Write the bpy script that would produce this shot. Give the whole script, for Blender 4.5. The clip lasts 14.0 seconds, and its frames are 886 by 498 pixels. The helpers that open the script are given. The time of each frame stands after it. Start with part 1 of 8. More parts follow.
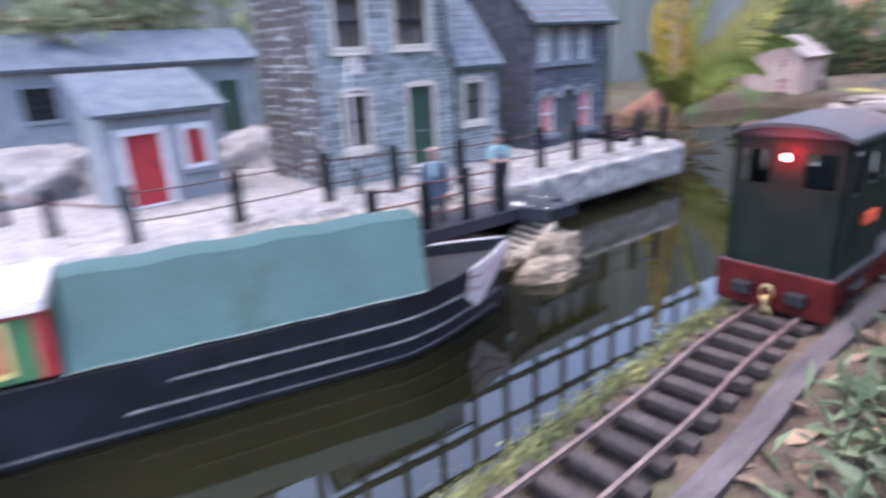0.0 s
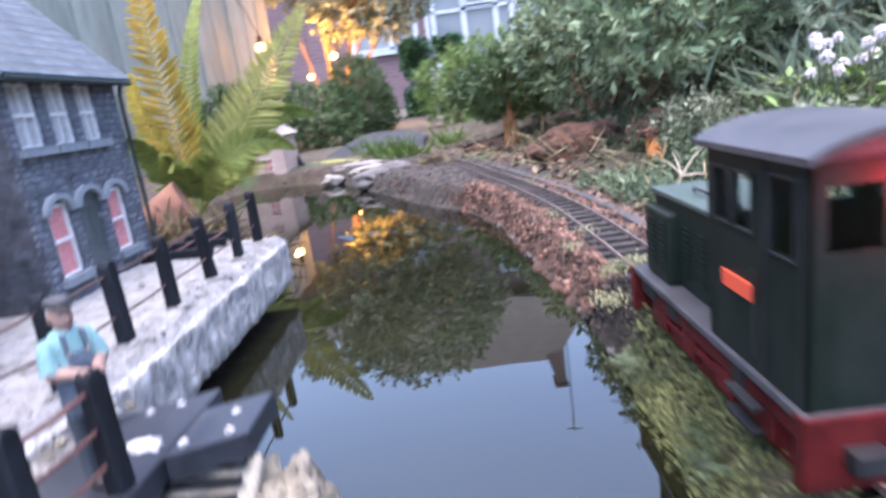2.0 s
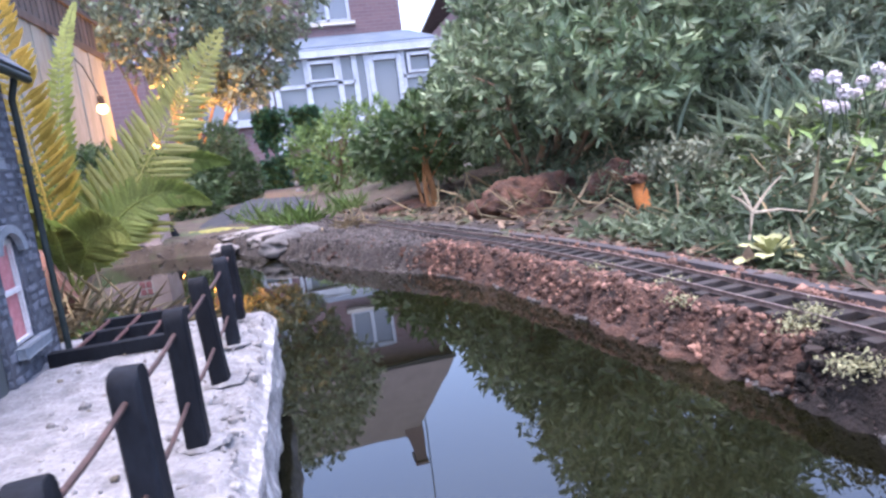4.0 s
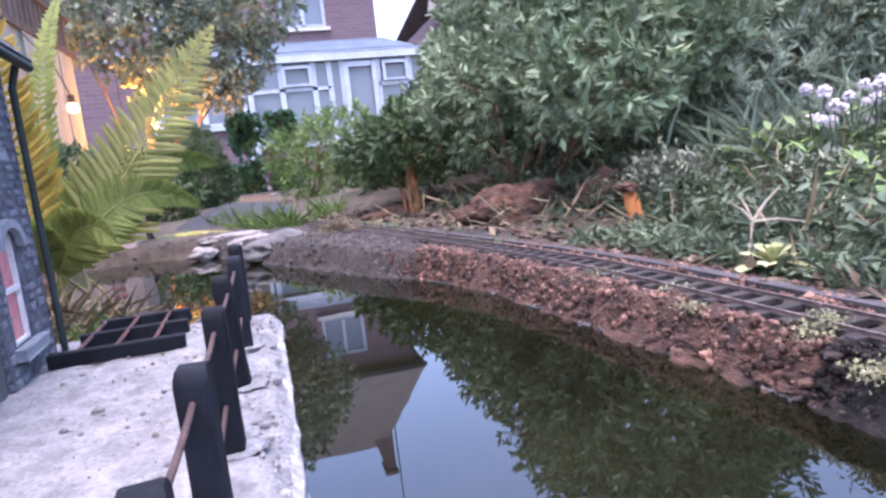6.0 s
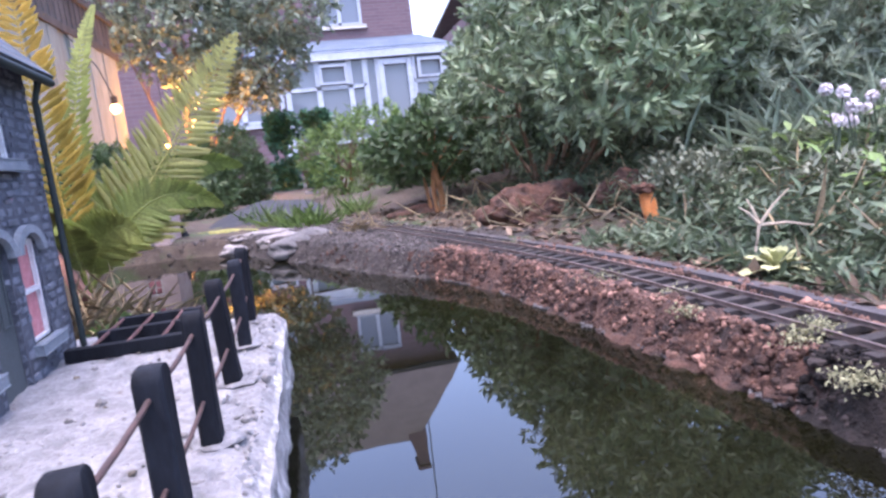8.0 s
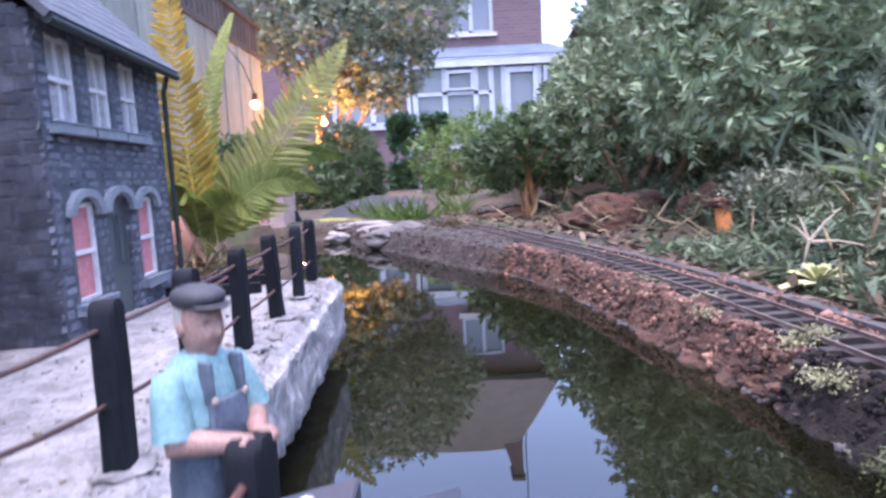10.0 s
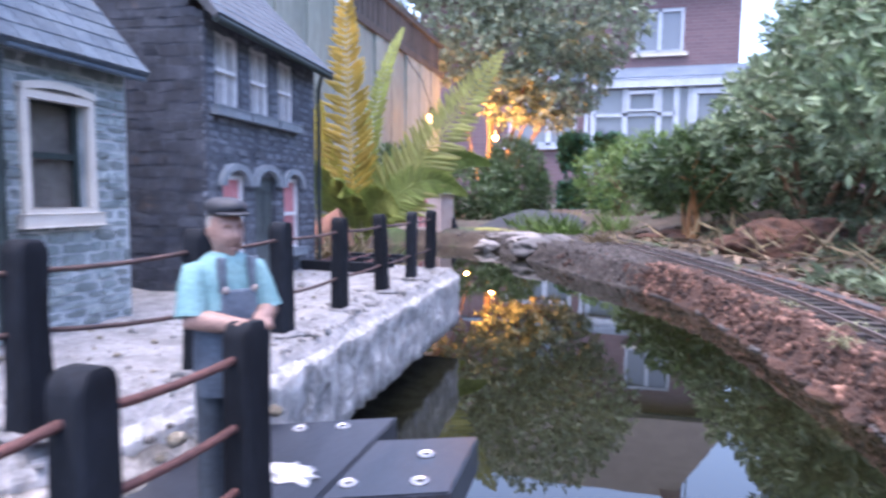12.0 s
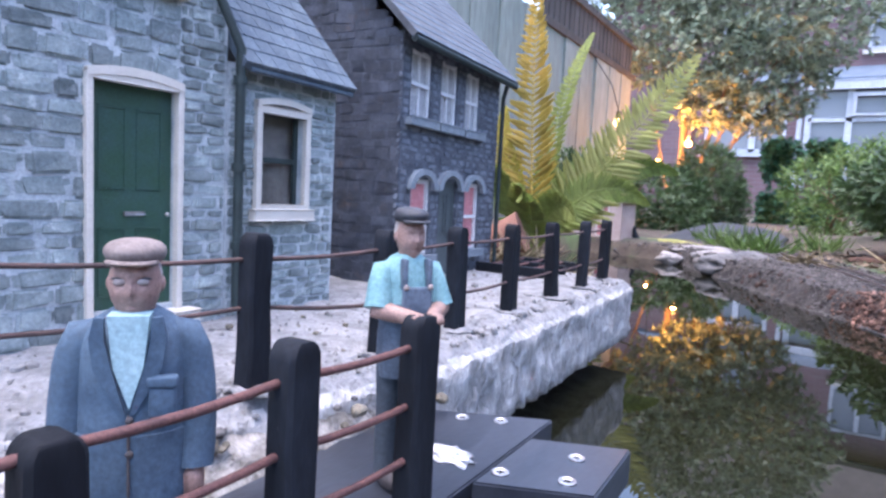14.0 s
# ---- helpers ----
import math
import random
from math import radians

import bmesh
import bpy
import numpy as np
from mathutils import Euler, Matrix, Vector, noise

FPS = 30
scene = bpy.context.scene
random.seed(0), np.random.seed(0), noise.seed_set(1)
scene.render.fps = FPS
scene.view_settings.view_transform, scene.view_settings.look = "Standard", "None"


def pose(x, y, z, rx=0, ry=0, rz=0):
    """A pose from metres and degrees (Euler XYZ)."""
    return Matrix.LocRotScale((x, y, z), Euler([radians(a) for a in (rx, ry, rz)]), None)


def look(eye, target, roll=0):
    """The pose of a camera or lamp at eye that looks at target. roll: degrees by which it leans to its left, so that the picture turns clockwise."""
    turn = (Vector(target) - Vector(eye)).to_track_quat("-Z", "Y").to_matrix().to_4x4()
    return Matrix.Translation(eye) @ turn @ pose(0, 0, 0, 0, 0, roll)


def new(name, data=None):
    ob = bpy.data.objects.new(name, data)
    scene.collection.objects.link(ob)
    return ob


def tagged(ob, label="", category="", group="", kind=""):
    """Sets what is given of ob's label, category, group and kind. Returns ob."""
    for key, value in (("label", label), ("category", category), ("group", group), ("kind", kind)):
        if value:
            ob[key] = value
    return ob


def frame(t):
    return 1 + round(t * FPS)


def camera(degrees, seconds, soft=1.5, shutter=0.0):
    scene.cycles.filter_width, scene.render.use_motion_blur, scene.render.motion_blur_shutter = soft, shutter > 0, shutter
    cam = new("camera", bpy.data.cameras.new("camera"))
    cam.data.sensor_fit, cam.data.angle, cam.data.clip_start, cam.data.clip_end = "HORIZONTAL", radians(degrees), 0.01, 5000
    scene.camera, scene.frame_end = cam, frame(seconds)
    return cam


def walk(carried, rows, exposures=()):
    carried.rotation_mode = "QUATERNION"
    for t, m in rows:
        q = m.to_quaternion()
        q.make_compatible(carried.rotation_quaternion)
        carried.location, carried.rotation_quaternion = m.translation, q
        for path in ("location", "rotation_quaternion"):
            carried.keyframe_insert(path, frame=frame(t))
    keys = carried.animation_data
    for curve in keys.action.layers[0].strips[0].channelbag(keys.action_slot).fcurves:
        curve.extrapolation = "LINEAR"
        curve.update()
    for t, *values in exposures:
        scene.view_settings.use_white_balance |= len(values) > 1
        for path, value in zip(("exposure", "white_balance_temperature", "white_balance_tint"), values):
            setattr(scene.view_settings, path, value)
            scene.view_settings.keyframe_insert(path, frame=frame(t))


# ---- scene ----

cam = camera(71.6, 14.0, soft=2.6, shutter=0.7)
PATH = [
    (0, (0.1340, 0.0013, 0.2276), (-0.6372, 0.5551, -0.0863), -3.14),
    (0.5, (0.0402, 0.0696, 0.1873), (-0.5209, 0.8510, -0.0859), -3.24),
    (1, (-0.0638, 0.1302, 0.1667), (-0.4503, 1.0152, -0.0927), -4.77),
    (1.5, (-0.1474, 0.1728, 0.1679), (-0.3632, 1.1149, -0.0885), -6.54),
    (2, (-0.2132, 0.2274, 0.1937), (-0.2857, 1.1947, -0.0491), -7.72),
    (2.5, (-0.2882, 0.3053, 0.2105), (-0.2621, 1.2846, 0.0096), -8.21),
    (3, (-0.3374, 0.3607, 0.1985), (-0.2381, 1.3428, 0.0383), -8.30),
    (3.5, (-0.3784, 0.4056, 0.1686), (-0.2139, 1.3800, 0.0153), -7.49),
    (4, (-0.3993, 0.4181, 0.1656), (-0.2074, 1.3870, 0.0094), -7.29),
    (6.5, (-0.4290, 0.4336, 0.1637), (-0.1874, 1.3928, 0.0167), -5.96),
    (7, (-0.4247, 0.4322, 0.1680), (-0.1955, 1.3935, 0.0153), -6.29),
    (9.5, (-0.3589, 0.3549, 0.1685), (-0.3007, 1.3449, 0.0405), -3.91),
    (10, (-0.3470, 0.3379, 0.1531), (-0.3470, 1.3304, 0.0312), -2.84),
    (10.5, (-0.3329, 0.3297, 0.1409), (-0.3874, 1.3213, 0.0233), -1.99),
    (11, (-0.3146, 0.3267, 0.1309), (-0.4211, 1.3145, 0.0171), -0.93),
    (11.5, (-0.2900, 0.3329, 0.1266), (-0.4608, 1.3125, 0.0206), -0.03),
    (12, (-0.2986, 0.3252, 0.1323), (-0.5646, 1.2853, 0.0457), 0.59),
    (12.5, (-0.3064, 0.3176, 0.1261), (-0.6560, 1.2506, 0.0407), 1.40),
    (13, (-0.3096, 0.3224, 0.1297), (-0.7344, 1.2237, 0.0443), 2.02),
    (13.5, (-0.3025, 0.3162, 0.1336), (-0.7886, 1.1860, 0.0498), 2.64),
    (14, (-0.2891, 0.3119, 0.1363), (-0.8154, 1.1572, 0.0451), 2.98),
]
EXPOSURE = [(0.0, 2.5, 6600, 21), (1.2, 2.62, 6450, 15), (2.2, 2.80, 6400, 18), (3.0, 2.68, 6350, 20), (4.0, 2.60, 6300, 23), (9.5, 2.58, 6200, 28), (12.0, 2.60, 6150, 22), (13.0, 2.64, 6150, 20), (14.0, 2.57, 6150, 18)]
walk(cam, [(t, look(eye, target, roll)) for t, eye, target, roll in PATH], EXPOSURE)

# ---- light: dusk sky ahead, string lamps ----
world = bpy.data.worlds.new("dusk")
scene.world = world
world.use_nodes = True
wn = world.node_tree.nodes
sky = wn.new("ShaderNodeTexSky")
sky.sky_type = "NISHITA"
sky.sun_disc = False
sky.sun_elevation, sky.sun_rotation = radians(86), radians(190)
sky.air_density, sky.dust_density, sky.ozone_density = 1.0, 2.6, 2.2
world.node_tree.links.new(sky.outputs[0], wn["Background"].inputs[0])
wn["Background"].inputs[1].default_value = 0.15
sun = bpy.data.lights.new("sun", "SUN")
sun.energy, sun.angle, sun.color = 0.65, radians(50), (1.0, 0.93, 0.86)
sun_ob = new("sun", sun)
sun_ob.matrix_world = look((-1.1, -3.4, 10.0), (0, 0.5, 0))

WATER = -0.012     # pond surface
QUAY = 0.062       # top of the quay slab
RAIL = 0.030       # top of the rails


# ---- small tools ----
def thing(name, m, label, category, group="", kind=""):
    ob = new(name)
    ob.empty_display_size = 0.02
    ob.matrix_basis = m
    return tagged(ob, label, category, group, kind)


def mesh_of(name, bm, material, smooth=None):
    me = bpy.data.meshes.new(name)
    bmesh.ops.recalc_face_normals(bm, faces=bm.faces)
    bm.to_mesh(me)
    bm.free()
    if smooth is not None:
        me.shade_smooth()
        if smooth < 3:
            me.set_sharp_from_angle(angle=smooth)
    for one in material if isinstance(material, (list, tuple)) else (material,):
        me.materials.append(one)
    return me


def part(name, bm, material, parent=None, label="", smooth=None, kind="", m=None):
    ob = new(name, mesh_of(name, bm, material, smooth))
    if parent is not None:
        ob.parent = parent
    if m is not None:
        ob.matrix_basis = m
    return tagged(ob, label, kind=kind)


def raw_part(name, verts, faces, material, parent=None, label="", kind=""):
    me = bpy.data.meshes.new(name)
    me.from_pydata(verts, [], faces)
    me.materials.append(material)
    ob = new(name, me)
    if parent is not None:
        ob.parent = parent
    return tagged(ob, label, kind=kind)


def box(bm, x0, x1, y0, y1, z0, z1, bevel=0.0, m=None):
    made = bmesh.ops.create_cube(bm, size=1.0)["verts"]
    for v in made:
        v.co = Vector(((x0 + x1) / 2 + v.co.x * (x1 - x0), (y0 + y1) / 2 + v.co.y * (y1 - y0), (z0 + z1) / 2 + v.co.z * (z1 - z0)))
        if m is not None:
            v.co = m @ v.co
    if bevel:
        edges = list({e for v in made for e in v.link_edges})
        bmesh.ops.bevel(bm, geom=edges, offset=bevel, segments=2, affect="EDGES", profile=0.6)
    return bm


def rod(bm, p0, p1, r0, r1=None, n=8):
    p0, p1 = Vector(p0), Vector(p1)
    r1 = r0 if r1 is None else r1
    made = bmesh.ops.create_cone(bm, cap_ends=True, segments=n, radius1=r0, radius2=r1, depth=1.0)["verts"]
    turn = (p1 - p0).to_track_quat("Z", "Y").to_matrix().to_4x4()
    m = Matrix.Translation((p0 + p1) / 2) @ turn @ Matrix.Diagonal((1, 1, (p1 - p0).length, 1))
    for v in made:
        v.co = m @ v.co
    return bm


def tube(bm, points, radii, n=8, cap=True):
    """A tube through points, one radius each."""
    pts = [Vector(p) for p in points]
    rings = []
    for i, p in enumerate(pts):
        way = (pts[min(i + 1, len(pts) - 1)] - pts[max(i - 1, 0)]).normalized()
        side = way.cross(Vector((0, 0, 1)) if abs(way.z) < 0.9 else Vector((1, 0, 0))).normalized()
        up = side.cross(way)
        r = radii[i] if isinstance(radii, (list, tuple)) else radii
        rings.append([bm.verts.new(p + r * (math.cos(a) * side + math.sin(a) * up)) for a in [2 * math.pi * k / n for k in range(n)]])
    for a, b in zip(rings, rings[1:]):
        for k in range(n):
            bm.faces.new((a[k], a[(k + 1) % n], b[(k + 1) % n], b[k]))
    if cap:
        bm.faces.new(rings[0][::-1])
        bm.faces.new(rings[-1])
    return bm


def limb(bm, points, radii, n=18):
    """A rounded limb through points that lie about in one upright plane."""
    pts = [Vector(p) for p in points]
    rings = []
    for i, p in enumerate(pts):
        way = (pts[min(i + 1, len(pts) - 1)] - pts[max(i - 1, 0)]).normalized()
        side = way.cross(Vector((0, 1, 0.01))).normalized()
        up = side.cross(way)
        rings.append([p + radii[i] * (math.cos(a) * side + math.sin(a) * up) for a in [2 * math.pi * k / n for k in range(n)]])
    return loft(bm, rings)


def loft(bm, rings, cap=True, closed=True):
    """Joins rings of equally many places by faces."""
    made = [[bm.verts.new(p) for p in ring] for ring in rings]
    n = len(made[0])
    for a, b in zip(made, made[1:]):
        for k in range(n if closed else n - 1):
            bm.faces.new((a[k], a[(k + 1) % n], b[(k + 1) % n], b[k]))
    if cap and closed:
        bm.faces.new(made[0][::-1])
        bm.faces.new(made[-1])
    return bm


def extrude_poly(bm, poly, axis, lo, hi):
    """A prism over a polygon in the two other axes."""
    def at(p, v):
        p = list(p)
        p.insert("xyz".index(axis), v)
        return bm.verts.new(p)
    a, b = [at(p, lo) for p in poly], [at(p, hi) for p in poly]
    bm.faces.new(a[::-1])
    bm.faces.new(b)
    for k in range(len(poly)):
        bm.faces.new((a[k], a[(k + 1) % len(poly)], b[(k + 1) % len(poly)], b[k]))
    return bm


def crag(bm, centre, size, seed, sub=5):
    """A broken, pitted lump."""
    made = bmesh.ops.create_icosphere(bm, subdivisions=sub, radius=1.0)["verts"]
    off = Vector((seed * 3.7, seed * 1.9, seed * 5.3))
    for v in made:
        p = v.co * 1.5 + off
        d = 1 + 0.32 * noise.noise(p) + 0.22 * abs(noise.noise(p * 2.6)) - 0.20 * abs(noise.noise(p * 5.5)) - 0.13 * max(0.0, noise.noise(p * 9)) + 0.05 * noise.noise(p * 19)
        v.co = Vector([c + s * q * d for c, s, q in zip(centre, size, v.co)])
    return bm


def rock(bm, centre, size, rough=0.25, seed=0, sub=3, freq=1.6):
    made = bmesh.ops.create_icosphere(bm, subdivisions=sub, radius=1.0)["verts"]
    off = Vector((seed * 3.7, seed * 1.9, seed * 5.3))
    for v in made:
        d = 1 + rough * noise.noise(v.co * freq + off) + rough * 0.5 * noise.noise(v.co * freq * 2.7 + off) + rough * 0.22 * noise.noise(v.co * freq * 7 + off)
        v.co = Vector([c + s * q * d for c, s, q in zip(centre, size, v.co)])
    return bm


# ---- materials ----
def surf(name, c1, c2, scale=60.0, rough=0.7, bump=0.3, grain=900.0, metal=0.0, vary=0.0, island=0.0, stain=None, stain_scale=20.0, stain_at=0.6, spec=0.5, step=0.0006, rough2=None, stretch=None, trans=0.0):
    """Two-scale noise between two colours, with grain relief, stains and a shift from piece to piece."""
    mat = bpy.data.materials.new(name)
    mat.use_nodes = True
    nt = mat.node_tree
    nodes, link = nt.nodes, nt.links.new
    bsdf = nodes["Principled BSDF"]
    geo = nodes.new("ShaderNodeNewGeometry")
    place = geo.outputs["Position"]
    if stretch:
        mul = nodes.new("ShaderNodeVectorMath")
        mul.operation = "MULTIPLY"
        mul.inputs[1].default_value = stretch
        link(place, mul.inputs[0])
        place = mul.outputs[0]

    def field(s, detail=4.0, rgh=0.6):
        n = nodes.new("ShaderNodeTexNoise")
        n.inputs["Scale"].default_value, n.inputs["Detail"].default_value, n.inputs["Roughness"].default_value = s, detail, rgh
        link(place, n.inputs["Vector"])
        return n.outputs["Fac"]

    def ramp(fac, lo, hi, a=0.0, b=1.0):
        r = nodes.new("ShaderNodeMapRange")
        r.inputs["From Min"].default_value, r.inputs["From Max"].default_value = lo, hi
        r.inputs["To Min"].default_value, r.inputs["To Max"].default_value = a, b
        link(fac, r.inputs["Value"])
        return r.outputs[0]

    def mix(fac, a, b, kind="MIX"):
        m = nodes.new("ShaderNodeMix")
        m.data_type, m.blend_type = "RGBA", kind
        for socket, value in ((m.inputs["Factor"], fac), (m.inputs["A"], a), (m.inputs["B"], b)):
            if isinstance(value, (tuple, list)):
                socket.default_value = (*value[:3], 1)
            elif isinstance(value, float):
                socket.default_value = value
            else:
                link(value, socket)
        return m.outputs["Result"]

    large, fine = field(scale), field(grain, 3.0)
    colour = mix(ramp(large, 0.35, 0.65), c1, c2)
    shade = ramp(fine, 0.25, 0.75, 0.72, 1.25)
    colour = mix(1.0, colour, shade, "MULTIPLY")
    if stain:
        colour = mix(ramp(field(stain_scale, 5.0, 0.65), stain_at, stain_at + 0.12), colour, stain)
    for amount, node, out in ((vary, "ShaderNodeObjectInfo", "Random"), (island, "ShaderNodeNewGeometry", "Random Per Island")):
        if amount:
            rnd = nodes.new(node)
            colour = mix(1.0, colour, ramp(rnd.outputs[out], 0.0, 1.0, 1 - amount, 1 + amount), "MULTIPLY")
    link(colour, bsdf.inputs["Base Color"])
    link(ramp(large, 0.3, 0.7, rough, rough2 if rough2 is not None else min(1.0, rough + 0.12)), bsdf.inputs["Roughness"])
    bsdf.inputs["Metallic"].default_value = metal
    bsdf.inputs["Specular IOR Level"].default_value = spec
    if trans:
        tl = nodes.new("ShaderNodeBsdfTranslucent")
        link(colour, tl.inputs["Color"])
        ms = nodes.new("ShaderNodeMixShader")
        ms.inputs[0].default_value = trans
        link(bsdf.outputs[0], ms.inputs[1])
        link(tl.outputs[0], ms.inputs[2])
        link(ms.outputs[0], nodes["Material Output"].inputs["Surface"])
    if bump:
        add = nodes.new("ShaderNodeMath")
        add.operation = "MULTIPLY_ADD"
        add.inputs[1].default_value = 0.5
        link(fine, add.inputs[0])
        link(large, add.inputs[2])
        b = nodes.new("ShaderNodeBump")
        b.inputs["Strength"].default_value, b.inputs["Distance"].default_value = bump, step
        link(add.outputs[0], b.inputs["Height"])
        link(b.outputs[0], bsdf.inputs["Normal"])
    return mat


def glow(name, colour, power):
    mat = bpy.data.materials.new(name)
    mat.use_nodes = True
    b = mat.node_tree.nodes["Principled BSDF"]
    b.inputs["Base Color"].default_value = (*colour, 1)
    b.inputs["Emission Color"].default_value = (*colour, 1)
    b.inputs["Emission Strength"].default_value = power
    return mat


def glass(name, tint=(0.05, 0.06, 0.07), rough=0.04):
    """Window glass with a dark room behind: a dark pane with a clear gloss."""
    mat = bpy.data.materials.new(name)
    mat.use_nodes = True
    b = mat.node_tree.nodes["Principled BSDF"]
    b.inputs["Base Color"].default_value = (*tint, 1)
    b.inputs["Roughness"].default_value = rough
    b.inputs["IOR"].default_value = 1.5
    return mat


M_water = bpy.data.materials.new("pond_water")
M_water.use_nodes = True
wb = M_water.node_tree.nodes["Principled BSDF"]
wn2 = M_water.node_tree.nodes.new("ShaderNodeTexNoise")
wn2.inputs["Scale"].default_value, wn2.inputs["Detail"].default_value = 5.0, 3.0
wgeo = M_water.node_tree.nodes.new("ShaderNodeNewGeometry")
wr = M_water.node_tree.nodes.new("ShaderNodeValToRGB")
wr.color_ramp.elements[0].position, wr.color_ramp.elements[0].color = 0.35, (0.0034, 0.0036, 0.0016, 1)
wr.color_ramp.elements[1].position, wr.color_ramp.elements[1].color = 0.7, (0.0095, 0.0098, 0.0042, 1)
M_water.node_tree.links.new(wgeo.outputs["Position"], wn2.inputs["Vector"])
M_water.node_tree.links.new(wn2.outputs["Fac"], wr.inputs["Fac"])
M_water.node_tree.links.new(wr.outputs[0], wb.inputs["Base Color"])
wb.inputs["Roughness"].default_value = 0.015
wb.inputs["IOR"].default_value = 1.70
wbump = M_water.node_tree.nodes.new("ShaderNodeBump")
wn3 = M_water.node_tree.nodes.new("ShaderNodeTexNoise")
wn3.inputs["Scale"].default_value = 14.0
wbump.inputs["Strength"].default_value, wbump.inputs["Distance"].default_value = 0.05, 0.002
M_water.node_tree.links.new(wgeo.outputs["Position"], wn3.inputs["Vector"])
M_water.node_tree.links.new(wn3.outputs["Fac"], wbump.inputs["Height"])
M_water.node_tree.links.new(wbump.outputs[0], wb.inputs["Normal"])

M_soil = surf("garden_soil", (0.045, 0.032, 0.024), (0.088, 0.068, 0.051), 25, 0.9, 1.0, 400, step=0.004, stain=(0.05, 0.08, 0.03), stain_scale=7, stain_at=0.52)
M_bank = surf("gritty_bank", (0.018, 0.011, 0.009), (0.100, 0.050, 0.035), 60, 0.9, 1.0, 380, step=0.005, stain=(0.21, 0.155, 0.125), stain_scale=170, stain_at=0.63)
M_gravel = surf("grey_brown_gravel", (0.022, 0.018, 0.017), (0.064, 0.053, 0.048), 60, 0.9, 1.0, 380, step=0.005, stain=(0.19, 0.17, 0.16), stain_scale=170, stain_at=0.61)
# near-black bed colour paints the shade in the gaps between sleepers
M_trackbed = surf("gap_shade_track_bed", (0.010, 0.009, 0.008), (0.026, 0.022, 0.020), 60, 0.95, 1.0, 380, step=0.003)
M_wetbank = surf("wet_dark_bank", (0.008, 0.008, 0.008), (0.032, 0.027, 0.025), 60, 0.85, 1.0, 380, step=0.005, spec=0.2, stain=(0.10, 0.09, 0.085), stain_scale=150, stain_at=0.68)
M_quay = surf("whitewashed_plaster", (0.165, 0.164, 0.170), (0.285, 0.283, 0.291), 75, 0.88, 1.0, 420, step=0.004, stain=(0.15, 0.128, 0.112), stain_scale=95, stain_at=0.635)
# quay face: same whitewash, coloured lighter in place of light it lacks
M_quay_face = surf("lightened_face_whitewash", (0.23, 0.225, 0.225), (0.46, 0.455, 0.455), 85, 0.88, 1.0, 260, step=0.005, stain=(0.13, 0.108, 0.088), stain_scale=105, stain_at=0.615, stretch=(1, 1, 0.55))
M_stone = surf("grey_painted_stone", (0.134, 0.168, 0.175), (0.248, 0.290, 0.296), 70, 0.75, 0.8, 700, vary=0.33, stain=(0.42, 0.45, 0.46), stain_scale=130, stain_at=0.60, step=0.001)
M_mortar = surf("pale_mortar", (0.27, 0.31, 0.335), (0.46, 0.495, 0.515), 60, 0.9, 0.6, 800, step=0.0006)
# one slate stone twice: side coloured as shaded, front coloured as better lit
M_dark_stone = surf("shaded_side_slate_stone", (0.040, 0.047, 0.066), (0.088, 0.099, 0.128), 70, 0.7, 0.8, 700, vary=0.2, island=0.3, stain=(0.105, 0.085, 0.082), stain_scale=34, stain_at=0.60, step=0.001)
M_front_stone = surf("lit_front_slate_stone", (0.078, 0.090, 0.114), (0.155, 0.172, 0.206), 70, 0.7, 0.8, 700, vary=0.3, stain=(0.20, 0.215, 0.24), stain_scale=120, stain_at=0.62, step=0.001)
M_dark_mortar = surf("dark_mortar", (0.052, 0.060, 0.076), (0.098, 0.110, 0.134), 60, 0.9, 0.6, 800)
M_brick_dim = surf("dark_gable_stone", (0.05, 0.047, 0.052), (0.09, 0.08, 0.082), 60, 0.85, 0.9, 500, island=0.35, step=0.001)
M_trim = surf("cream_painted_trim", (0.50, 0.46, 0.41), (0.58, 0.54, 0.485), 60, 0.6, 0.12, 2600)
M_white = surf("white_paint", (0.58, 0.58, 0.59), (0.68, 0.68, 0.69), 100, 0.5, 0.25, 900)
M_green_door = surf("dark_green_paint", (0.018, 0.058, 0.032), (0.026, 0.068, 0.054), 90, 0.45, 0.25, 900)
M_red_paint = surf("red_paint", (0.32, 0.022, 0.028), (0.42, 0.035, 0.04), 90, 0.5, 0.25, 900)
M_slate = surf("slate_roof", (0.070, 0.095, 0.125), (0.115, 0.145, 0.175), 45, 0.8, 0.5, 600, vary=0.15, spec=0.2, stain=(0.42, 0.36, 0.33), stain_scale=60, stain_at=0.66)
M_dark_slate = surf("dark_roof", (0.05, 0.055, 0.065), (0.09, 0.095, 0.11), 45, 0.7, 0.5, 600, vary=0.15)
M_black_wood = surf("black_stained_timber", (0.005, 0.006, 0.009), (0.013, 0.016, 0.022), 60, 0.75, 0.9, 500, vary=0.2, spec=0.2, stretch=(1, 1, 0.3), stain=(0.16, 0.16, 0.165), stain_scale=130, stain_at=0.70)
M_wire = surf("dull_brown_wire", (0.040, 0.024, 0.023), (0.080, 0.046, 0.042), 150, 0.75, 0.6, 1200)
M_rust = surf("rusty_wire", (0.060, 0.025, 0.024), (0.115, 0.050, 0.044), 150, 0.75, 0.6, 1200)
M_screw = surf("bright_steel", (0.36, 0.36, 0.37), (0.56, 0.56, 0.57), 200, 0.42, 0.1, 1500, metal=1.0)
M_black = surf("black_enamel", (0.010, 0.011, 0.013), (0.019, 0.021, 0.024), 80, 0.55, 0.3, 700, spec=0.3)
M_pipe = surf("black_green_downpipe", (0.012, 0.022, 0.022), (0.02, 0.035, 0.035), 80, 0.5, 0.3, 900)
